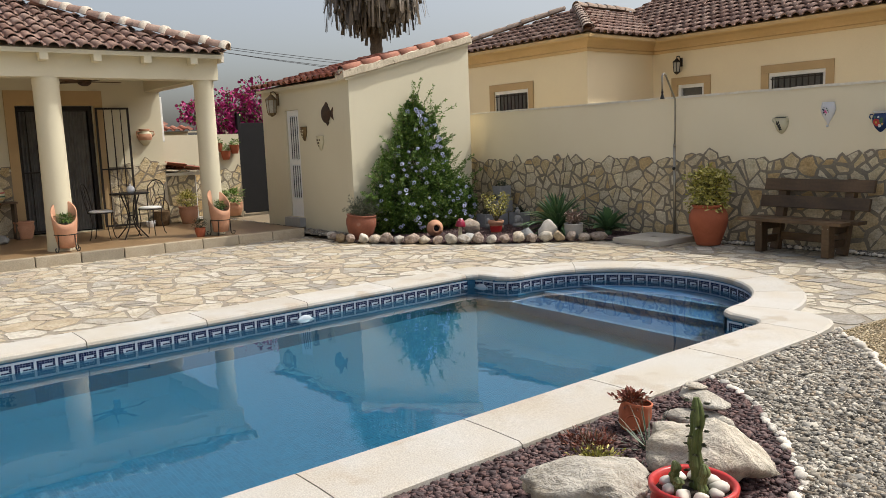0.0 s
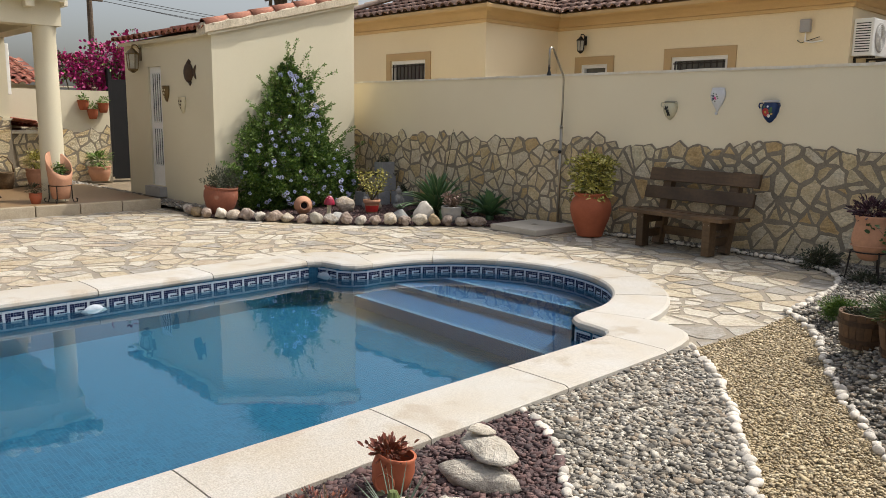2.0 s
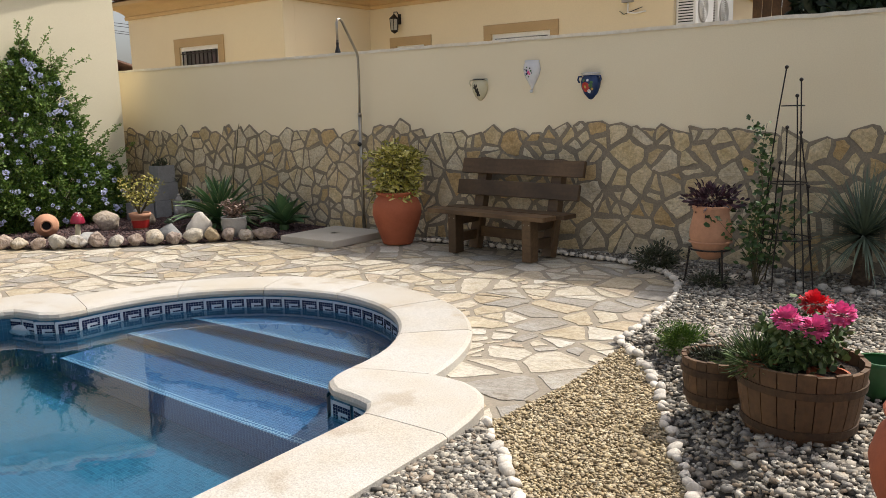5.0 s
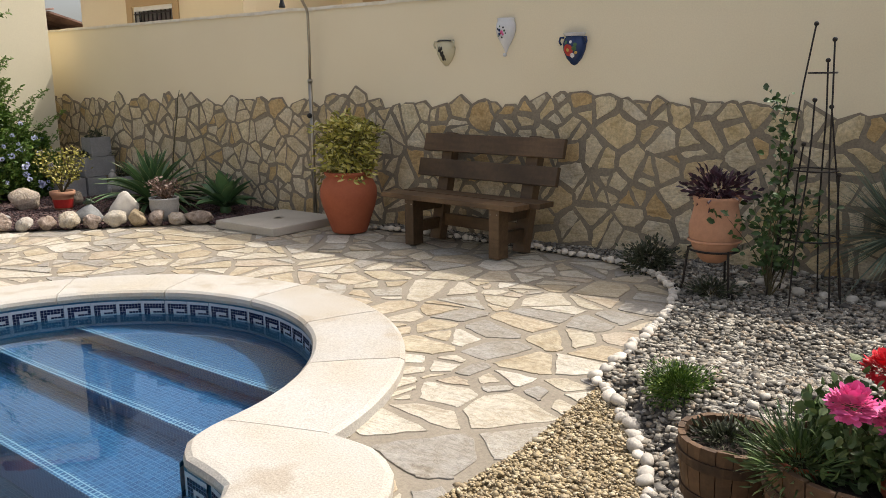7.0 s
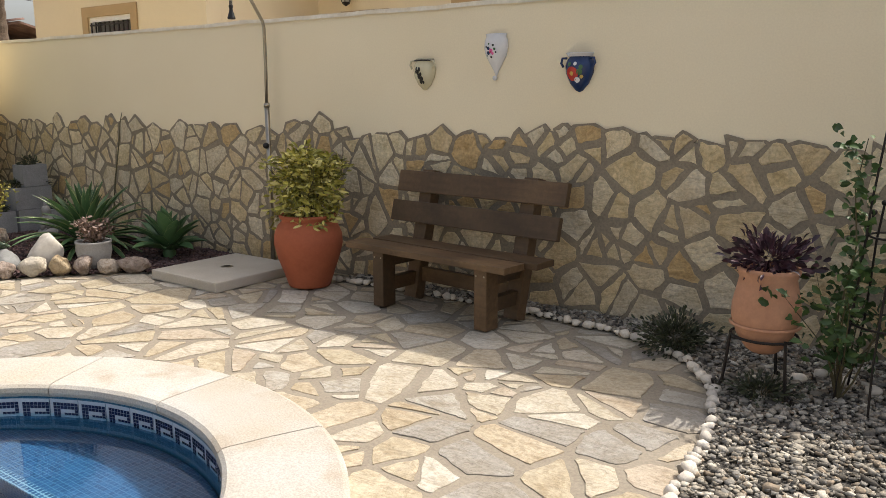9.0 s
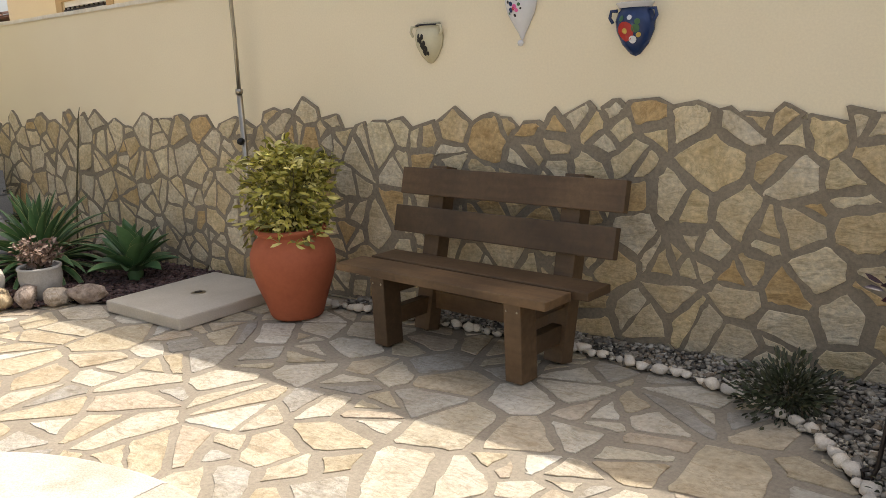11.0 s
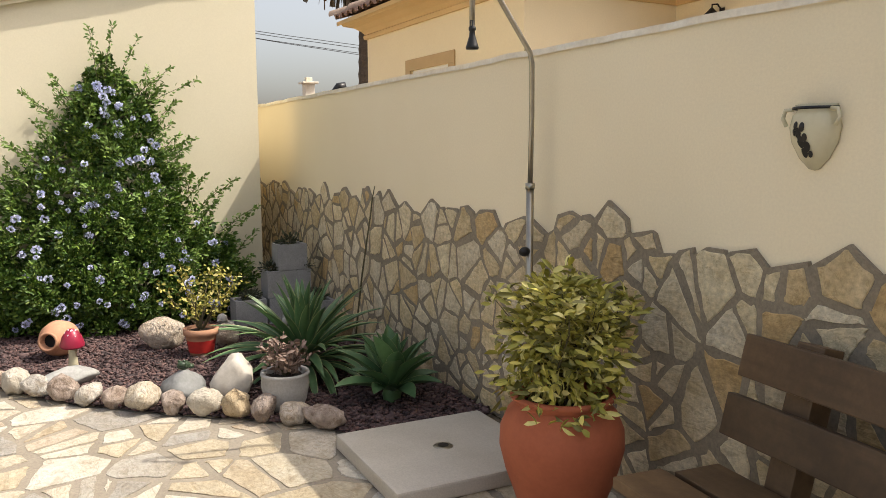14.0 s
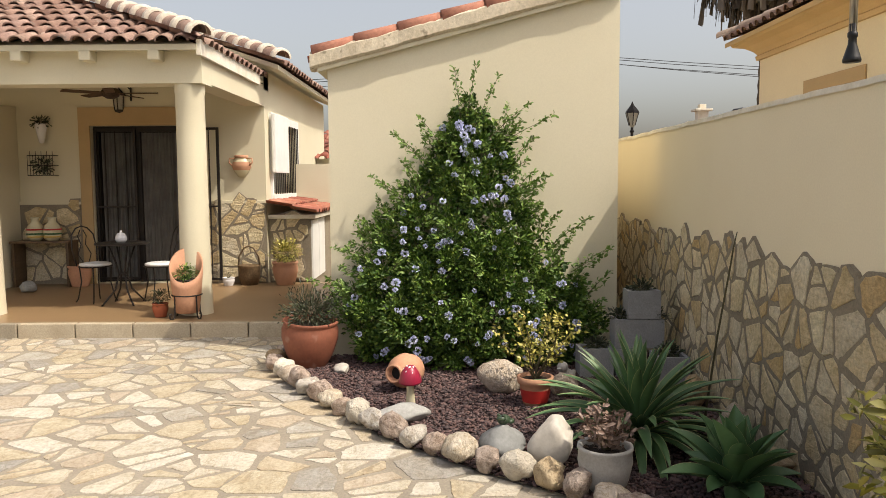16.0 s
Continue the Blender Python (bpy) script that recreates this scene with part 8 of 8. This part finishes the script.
# ---- beyond the garden ----
bv = thing("bougainvillea", "bougainvillea covered in magenta bracts above the gate", "shrub", m=pose(-5.05, -2.0, 0.1))
for i in range(7):
    part("branch", tube([(0.2, 0.3 - 0.1 * i, 0.0), (0.1, 0.3 - 0.15 * i, 1.2), (0.0, 0.7 - 0.25 * i, 2.4)], [0.03, 0.02, 0.008], 6), M["stem"], bv)
ps, ds = [], []
for cx, cy, cz, r in ((0, -0.35, 2.25, 0.45), (0, 0.2, 2.5, 0.5), (0, 0.7, 2.65, 0.5), (-0.1, -0.75, 2.3, 0.4), (0.1, -0.2, 1.85, 0.3), (-0.2, 0.4, 2.2, 0.4)):
    p_, d_ = blob_points(1100, (cx, cy, cz), (r, r, r * 0.8), int(cz * 100) + int(cy * 10), 0.35, 0.3)
    ps.append(p_)
    ds.append(d_)
ps, ds = np.vstack(ps), np.vstack(ds)
part("bract_mass", leaves("bract_mass", ps[::2], ds[::2], 0.075, 0.07, M["bougain"], 201, fold=0.1), None, bv, "magenta papery bracts")
part("foliage", leaves("foliage", ps[1::4] * np.array([0.95, 1, 1]), ds[1::4], 0.07, 0.04, M["leaf_dark"], 202), None, bv)
for y, z in ((-2.2, 1.55), (-2.42, 1.42), (-2.6, 1.6)):
    t = thing("hanging_pot", "terracotta pot hanging on the far wall", "wall pot", "pots on the far wall", m=pose(-4.52, y, z))
    part("pot", lathe([(0.0, -0.1), (0.07, -0.1), (0.1, 0.0), (0.11, 0.09), (0.12, 0.1), (0.1, 0.1)], 20), M["terracotta"], t, smooth=True)
    pos, dr = blob_points(80, (0, 0, 0.15), (0.1, 0.1, 0.07), int(abs(y) * 50), 0.2)
    part("foliage", leaves("foliage", pos, dr, 0.06, 0.02, M["leaf_light"], 203), None, t)
simple_pot("trough_planter", "terracotta planter on the side yard gravel", (-4.25, -2.45, 0.06), 0.22, 0.3, "terracotta_pale", "leaf_light", 0.08, 204, 250, 0.25)
mound("garden_shrub", "light green shrub along the far wall", (-6.2, -4.0, 0.02), 0.6, 900, M["leaf_light"], 0.11, 205, tall=1.4)
mound("garden_shrub", "light green shrub along the far wall", (-6.2, -3.3, 0.02), 0.5, 800, M["leaf_light"], 0.10, 206, tall=1.5)

palm = thing("palm_tree", "tall fan palm with a skirt of dead fronds", "palm", m=pose(-10.15, 5.7, -0.02))
tr = [(0.0, 0, 0), (0.04, 0, 2), (0.0, 0.03, 4), (0.02, 0, 6), (0, 0, 8)]
trunk = lathe([(0.42, 0), (0.34, 0.5)] + [(0.30 + 0.02 * (i % 2) - 0.008 * i * 0.5, 0.8 + 0.16 * i) for i in range(44)], 18)
part("trunk", trunk, M["bark"], palm, smooth=False)
g_ = np.random.default_rng(210)
vs, fs = [], []
for i in range(3200):
    az, z0 = g_.uniform(0, 6.283), g_.uniform(6.3, 8.0)
    ln = g_.uniform(0.8, 1.5)
    d = np.array([math.cos(az), math.sin(az), 0])
    side = np.array([-d[1], d[0], 0])
    out = g_.uniform(0.1, 1.5)
    p0 = d * 0.2 + np.array([0, 0, z0])
    p1 = p0 + d * out - np.array([0, 0, 0.1 * ln - 0.25 * out])
    p2 = p1 + d * 0.12 * g_.normal() - np.array([0, 0, ln * 0.85])
    k = len(vs)
    w_ = 0.015
    vs += [p0 - side * w_ * 0.5, p0 + side * w_ * 0.5, p1 - side * w_, p1 + side * w_, p2 - side * 0.006 + side * g_.normal() * 0.1, p2 + side * 0.006]
    fs += [(k, k + 1, k + 3, k + 2), (k + 2, k + 3, k + 5, k + 4)]
part("dead_fronds", raw_mesh("dead_fronds", vs, fs, M["dead_frond"]), None, palm, "hanging brown dead fronds")
for i in range(26):
    az, el = i * 137.5, 70 - 2.6 * i
    vs, fs = [], []
    for q in range(22):
        a = radians(-75 + 150 * q / 21)
        d = np.array([math.cos(a), math.sin(a), 0.0])
        s_ = np.array([-d[1], d[0], 0.0])
        k = len(vs)
        b0 = np.array([0.9, 0, 0])
        vs += [b0 - s_ * 0.01, b0 + s_ * 0.01, b0 + d * 0.5 - s_ * 0.03, b0 + d * 0.5 + s_ * 0.03, b0 + d * 0.95 - np.array([0, 0, 0.25]), b0 + d * 0.95 - np.array([0, 0, 0.25]) + s_ * 0.004]
        fs += [(k, k + 1, k + 3, k + 2), (k + 2, k + 3, k + 5, k + 4)]
    k = len(vs)
    vs += [(0, -0.02, 0), (0, 0.02, 0), (0.92, 0.012, 0), (0.92, -0.012, 0)]
    fs.append((k, k + 1, k + 2, k + 3))
    part("frond", raw_mesh("frond", vs, fs, M["yucca"]), None, palm, m=pose(0, 0, 8.0, 0, -el, az))


def wire(name, label, p0, p1, sag, r=0.012):
    p0, p1 = Vector(p0), Vector(p1)
    pts = [p0.lerp(p1, k / 14) - Vector((0, 0, sag * 4 * (k / 14) * (1 - k / 14))) for k in range(15)]
    tagged(new(name, to_mesh(tube(pts, r, 5), name, M["cable"])), label, "cable", "overhead cables")


up_ = thing("utility_pole", "dark wooden utility pole with cross arm", "utility pole", m=pose(-20, 3.3, 0))
part("pole", tube([(0, 0, 0), (0, 0, 3), (0, 0, 6.15)], [0.13, 0.12, 0.1], 10), M["bark"], up_)
part("cross_arm", B((-0.06, -0.5, 5.75, 0.06, 0.5, 5.85), bevel=0.01), M["bark"], up_)
for y in (-0.42, 0.0, 0.42):
    part("insulator", lathe([(0.0, 0.16), (0.04, 0.14), (0.05, 0.0)], 10, at=(0, y, 5.85)), M["glaze_white"], up_)
for k, (dz, dy) in enumerate(((6.02, 0.4), (5.98, 0.0), (5.86, -0.3), (5.82, 0.2))):
    wire("overhead_cable", "black overhead cable crossing the sky", (-20, 3.3 + dy, dz), (-21, 45, dz + 0.3), 0.9 + 0.1 * k)
    wire("overhead_cable", "black overhead cable crossing the sky", (-20, 3.3 + dy, dz), (-22, -40, dz - 0.4), 0.8 + 0.1 * k)
sl_ = thing("street_lamp", "black lantern street lamp behind the wall", "street lamp", m=pose(-12, 2.93, -0.02))
part("post", tube([(0, 0, 0), (0, 0, 0.6), (0, 0, 2.98)], [0.09, 0.06, 0.035], 10), M["iron"], sl_)
part("collar", lathe([(0.035, 2.84), (0.06, 2.86), (0.06, 2.89), (0.035, 2.92)], 10), M["iron"], sl_)
part("lantern", lathe([(0.04, 2.98), (0.075, 3.03), (0.165, 3.34), (0.16, 3.355)], 6), M["lamp_glass"], sl_)
part("cap", lathe([(0.19, 3.345), (0.165, 3.41), (0.075, 3.52), (0.045, 3.56), (0.0, 3.66)], 6), M["iron"], sl_)
for i in range(6):
    a = 2 * math.pi * i / 6
    part("bar", tube([(0.08 * math.cos(a), 0.08 * math.sin(a), 3.03), (0.17 * math.cos(a), 0.17 * math.sin(a), 3.345)], 0.011, 5), M["iron"], sl_)
fh = thing("far_house", "pale house with a tiled roof and white chimney", "house")
part("wall", B((-22, 4.4, -0.02, -14.2, 12.5, 2.5)), M["plaster_far"], fh)
ft = Vector((0, 1, 0.26)).normalized()
tile_slope("roof", (-14.0, 4.1, 2.66), (-1, 0, 0), ft, 8.0, 4.3, lambda u, v: True, M["roof_tile"], fh, pitch=0.3, course=0.5, seed=21)
plane_part("roof_deck", [(-14, 4.1, 2.63), (-22, 4.1, 2.63), (-22, 8.3, 3.73), (-14, 8.3, 3.73)], M["roof_tile"], fh)
plane_part("roof_deck", [(-14, 12.5, 2.63), (-22, 12.5, 2.63), (-22, 8.3, 3.73), (-14, 8.3, 3.73)], M["roof_tile"], fh)
part("gable", B((-14.25, 4.4, 2.5, -14.2, 12.3, 2.62)), M["plaster_far"], fh)
ch = part("chimney", B((-14.9, 5.47, 2.6, -14.6, 5.77, 3.6)), M["whitewash"], fh)
part("chimney_cap", B((-15.0, 5.37, 3.6, -14.5, 5.87, 3.66), (-14.85, 5.52, 3.66, -14.65, 5.72, 3.80), bevel=0.01), M["whitewash"], ch)
part("vent_pipe", tube([(-14.9, 6.55, 3.0), (-14.9, 6.55, 3.42), (-14.88, 6.65, 3.53), (-14.85, 6.88, 3.56)], [0.1, 0.12, 0.15, 0.16], 12), M["black"], fh, smooth=True)
part("window", B((-14.19, 6.0, 1.0, -14.15, 7.2, 2.1)), M["glass"], fh)
fh2 = thing("far_house", "low white house with red roof behind the gate", "house")
part("wall", B((-16, -6.5, -0.02, -13, -1.2, 2.35)), M["whitewash"], fh2)
tile_slope("roof", (-12.8, -6.7, 2.4), (0, 1, 0), Vector((-1, 0, 0.3)).normalized(), 5.7, 2.0, lambda u, v: True, M["roof_tile_red"], fh2, pitch=0.3, course=0.5, seed=22)
plane_part("roof_deck", [(-12.8, -6.7, 2.37), (-12.8, -1.0, 2.37), (-14.8, -1.0, 2.97), (-14.8, -6.7, 2.97)], M["roof_tile_red"], fh2)
part("chimney", B((-14.2, -1.9, 2.6, -13.9, -1.6, 3.4), (-14.28, -1.98, 3.4, -13.82, -1.52, 3.46), bevel=0.01), M["whitewash"], fh2)
part("window", B((-12.999, -4.2, 0.9, -12.96, -3.2, 1.9)), M["glass"], fh2)

# ---- loose stones of the paths ----


def along(line, step, r):
    out = []
    left = 0.0
    for a, c in zip(line, line[1:]):
        ln = math.hypot(c[0] - a[0], c[1] - a[1])
        while left < ln:
            t = left / ln
            out.append((a[0] + (c[0] - a[0]) * t, a[1] + (c[1] - a[1]) * t, math.degrees(math.atan2(c[1] - a[1], c[0] - a[0]))))
            left += step * r.uniform(0.82, 1.2)
        left -= ln
    return out


rr_ = random.Random(300)
white_meshes = [rock_mesh("white_pebble", (1.0, 0.78, 0.62), 310 + i, M["white_stone"], 2, 0.3) for i in range(9)]
for nm, line, size in (("pebble_row_a", RIGHT_ROW, 0.071), ("pebble_row_b", LEFT_ROW[:9], 0.068), ("pebble_row_c", LAVA_ROW, 0.062)):
    row = thing("pebble_edging", "row of white pebbles edging the gravel", "edging", "white pebble edgings")
    for x, y, a in along(line, size * 0.95, rr_):
        s = size * rr_.uniform(0.75, 1.35)
        ob = part("pebble", rr_.choice(white_meshes), None, row, m=pose(x + rr_.uniform(-0.016, 0.016), y + rr_.uniform(-0.016, 0.016), 0.012, 0, 0, a + rr_.uniform(-40, 40)))
        ob.scale = (s, s, s * rr_.uniform(0.8, 1.1))

for nm, lp, n_, size, mt, z, holes, lab in (
    ("grey_gravel", [(6.75, -0.02), (6.75, -0.2)] + RIGHT_ROW[1:20] + [(13.2, -5.7), (13.2, -0.02)], 44000, 0.0138, "gravel_grey", 0.012, (), "loose grey slate gravel beside the path"),
    ("grey_gravel", [(10.01, -4.07)] + LEFT_ROW[1:9] + [(11.3, -7.6)] + LAVA_ROW[:8][::-1] + [(10.01, -5.6)], 18000, 0.0135, "gravel_grey", 0.014, (), "loose grey slate gravel along the pool"),
    ("beige_gravel", LEFT_ROW[:9][::-1] + [(10.03, -3.99), (10.09, -3.4), (10.07, -2.7)] + RIGHT_ROW[12:20], 32000, 0.0078, "gravel_beige", 0.006, (), "fine beige gravel on the path"),
    ("lava_gravel", [(10.01, -5.68)] + LAVA_ROW + [(10.01, -8.4)], 17000, 0.0135, "lava", 0.017, (), "dark lava gravel by the pool"),
    ("lava_gravel", BED, 30000, 0.0125, "lava", 0.02, (), "reddish lava gravel in the planting bed"),
    ("grey_gravel", [(-4.6, -3.34), (1.25, -3.34), (1.62, -3.05), (1.62, -2.95), (-4.6, -2.95)], 3500, 0.02, "gravel_grey", 0.06, (), "loose grey gravel in the side yard"),
):
    tagged(new(nm, pebbles(nm, lp, n_, size, M[mt], z, holes, seed=n_, rise=bank if n_ == 44000 else None)), lab, "gravel", kind="stuff")

# ---- stone cladding of the garden wall ----


def jittered(u0, u1, v0, v1, su, sv, r, j=0.42):
    out = []
    row = 0
    v = v0
    while v < v1:
        u = u0 + (row % 2) * su / 2
        while u < u1:
            out.append((u + r.uniform(-j, j) * su, v + r.uniform(-j, j) * sv))
            u += su
        v += sv
        row += 1
    return out


def clad(parent, runs, top_z, place, seed, mat_stone, mat_mortar, thick=0.0235, joint=0.0135, base=0.0, name="stone", wander=0.0, split=0.3, near=-99.0):
    """Random stones in mortar; runs give (start, end, width, height) of the stones along the wall."""
    r = random.Random(seed)
    seeds = []
    for k, (a, b, su, sv) in enumerate(runs):
        seeds += [q for q in jittered(a - (0.6 if k == 0 else 0), b + (0.6 if k == len(runs) - 1 else 0), base - 0.5, top_z + 0.7, su, sv, r, 0.5) if r.random() > 0.17]
    u0, u1 = runs[0][0], runs[-1][1]
    mv, mf, jv, jf = [], [], [], []
    count = 0
    for (u, v), poly in broken(seeds, cells(seeds, 0.8), split, r):
        line = top_z + wander * (math.sin(u * 2.3) * 0.5 + math.sin(u * 5.1 + 1.0) * 0.35)
        if not (u0 < u < u1) or v < base - 0.05 or min(b for a, b in poly) > line - 0.09:
            continue
        # the uppermost stones end in a low arch of their own
        if wander:
            hi = line + r.uniform(-0.025, 0.03)
            lean_ = r.uniform(-0.28, 0.28)
            for tilt_ in (-0.75, 0.75) if r.random() < 0.4 else (-0.6, 0.0, 0.6):
                poly = clip_poly(poly, u + tilt_ * 0.12, hi, tilt_ + lean_, 1.0)
                if len(poly) < 3:
                    break
        for cut in ((0, base, 0, -1), (u0, 0, -1, 0), (u1, 0, 1, 0)):
            if len(poly) >= 3:
                poly = clip_poly(poly, *cut)
        if len(poly) < 3:
            continue
        full = poly
        k = len(mv)
        n_ = len(full)
        mv += [(a, -0.0, b) for a, b in full] + [(a, -0.020, b) for a, b in full]
        mf.append(tuple(range(k + n_, k + 2 * n_)))
        for i in range(n_):
            j = (i + 1) % n_
            mf.append((k + i, k + j, k + n_ + j, k + n_ + i))
        ins = inset(poly, joint * r.uniform(0.6, 1.3) * (1.2 if u > 7.5 else 1.0), r)
        if len(ins) < 3:
            continue
        ins = worn(ins, r, 0.06)
        vs, fs, (cx, cy) = stone_geometry(ins, thick * r.uniform(0.94, 1.12), 0.004, r)
        if u < near or count >= 320:
            k = len(jv)
            jv += [(a + cx, -c, b + cy) for a, b, c in vs]
            jf += [tuple(i + k for i in f) for f in fs]
            continue
        me = bpy.data.meshes.new(name)
        me.from_pydata(vs, [], fs)
        me.materials.append(mat_stone)
        ob = new(name, me)
        ob.parent = parent
        ob.matrix_basis = place @ Matrix.Translation((cx, 0, cy)) @ Matrix.Rotation(radians(90), 4, "X")
        count += 1
    if jv:
        me = bpy.data.meshes.new("small_stones")
        me.from_pydata(jv, [], jf)
        me.materials.append(M["wall_stone_far"])
        jo = new("small_stones", me)
        jo.parent = parent
        jo.matrix_basis = place
        tagged(jo, kind="stuff")
    me = bpy.data.meshes.new("mortar")
    me.from_pydata(mv, [], mf)
    me.materials.append(mat_mortar)
    mo = new("mortar", me)
    mo.parent = parent
    mo.matrix_basis = place
    return count


clad(wall_north, [(-0.3, 3.2, 0.155, 0.19), (3.2, 6.6, 0.17, 0.19), (6.6, 13.2, 0.20, 0.185)], 1.18, Matrix.Identity(4), 400, M["wall_stone"], M["mortar_wall"], wander=0.05, near=4.6, split=0.55)
px = Matrix.Translation((HX + 0.03, 0, 0)) @ Matrix.Rotation(radians(90), 4, "Z")
clad(house, [(PD[1] + 0.17, HY - 0.01, 0.2, 0.2)], 1.29, px, 403, M["wall_stone"], M["mortar_wall"], base=0.16)
clad(house, [(-8.04, PD[0] - 0.17, 0.24, 0.22)], 1.29, px, 404, M["wall_stone"], M["mortar_wall"], base=0.16)
clad(wall_gate, [(-3.3, -2.07, 0.22, 0.2)], 1.05, Matrix.Translation((-4.56, 0, 0)) @ Matrix.Rotation(radians(90), 4, "Z"), 405, M["wall_stone"], M["mortar_wall"], base=0.02)
clad(lean, [(HY + 0.02, -3.9, 0.2, 0.18)], 1.05, Matrix.Translation((-2.68, 0, 0)) @ Matrix.Rotation(radians(90), 4, "Z"), 406, M["wall_stone"], M["mortar_wall"], base=0.16)

# ---- crazy paving ----


def on_paving(x, y):
    return inside(x, y, pave_loop) and not (5.5 < x < 10.05 and y < -2.1 and inside(x, y, POOL_MID))


def crazy_paving():
    r = random.Random(500)
    seeds = jittered(0.3, 10.4, -12.6, 0.1, 0.30, 0.225, r, 0.5)
    seeds = [s for s in seeds if r.random() > 0.2]
    seeds = [s for s in seeds if inside(s[0], s[1], pave_loop) or inside(s[0] + 0.3, s[1] - 0.2, pave_loop) or inside(s[0] - 0.3, s[1], pave_loop) or inside(s[0], s[1] - 0.3, pave_loop)]
    once = broken(seeds, cells(seeds, 0.6), 0.45, r)
    pieces = broken([p for p, q in once], [q for p, q in once], 0.16, r)
    far_v, far_f = [], []
    n_near = 0
    for (x, y), poly in pieces:
        if len(poly) < 3:
            continue
        ins = inset(poly, r.uniform(0.011, 0.022), r)
        if len(ins) < 3:
            continue
        ins = worn(ins, r, 0.06)
        # stones at the rim are cut to it
        good = [on_paving(a, b) for a, b in ins]
        if sum(good) < 3:
            continue
        if not all(good):
            cx, cy = centre([p for p, k in zip(ins, good) if k])
            if not on_paving(cx, cy):
                continue
            cut = []
            for (a, b), k in zip(ins, good):
                lo_, hi_ = (1.0, 1.0) if k else (0.0, 1.0)
                for _ in range(0 if k else 7):
                    mid_ = (lo_ + hi_) / 2
                    if on_paving(cx + (a - cx) * mid_, cy + (b - cy) * mid_):
                        lo_ = mid_
                    else:
                        hi_ = mid_
                cut.append((cx + (a - cx) * lo_, cy + (b - cy) * lo_))
            ins = cut
        vs, fs, (cx, cy) = stone_geometry(ins, r.uniform(0.0035, 0.006), 0.002, r)
        if x > 6.2 and y > -4.4 and n_near < 300:
            me = bpy.data.meshes.new("paving_stone")
            me.from_pydata(vs, [], fs)
            me.materials.append(M["paver"])
            ob = new("paving_stone", me)
            ob.parent = pavement
            ob.location = (cx, cy, 0.0)
            n_near += 1
        else:
            k = len(far_v)
            far_v += [(a + cx, b + cy, c) for a, b, c in vs]
            far_f += [tuple(i + k for i in f) for f in fs]
    me = bpy.data.meshes.new("paving_stones")
    me.from_pydata(far_v, [], far_f)
    me.materials.append(M["paver_far"])
    ob = new("paving_stones", me)
    ob.parent = pavement
    tagged(ob, kind="stuff")


crazy_paving()
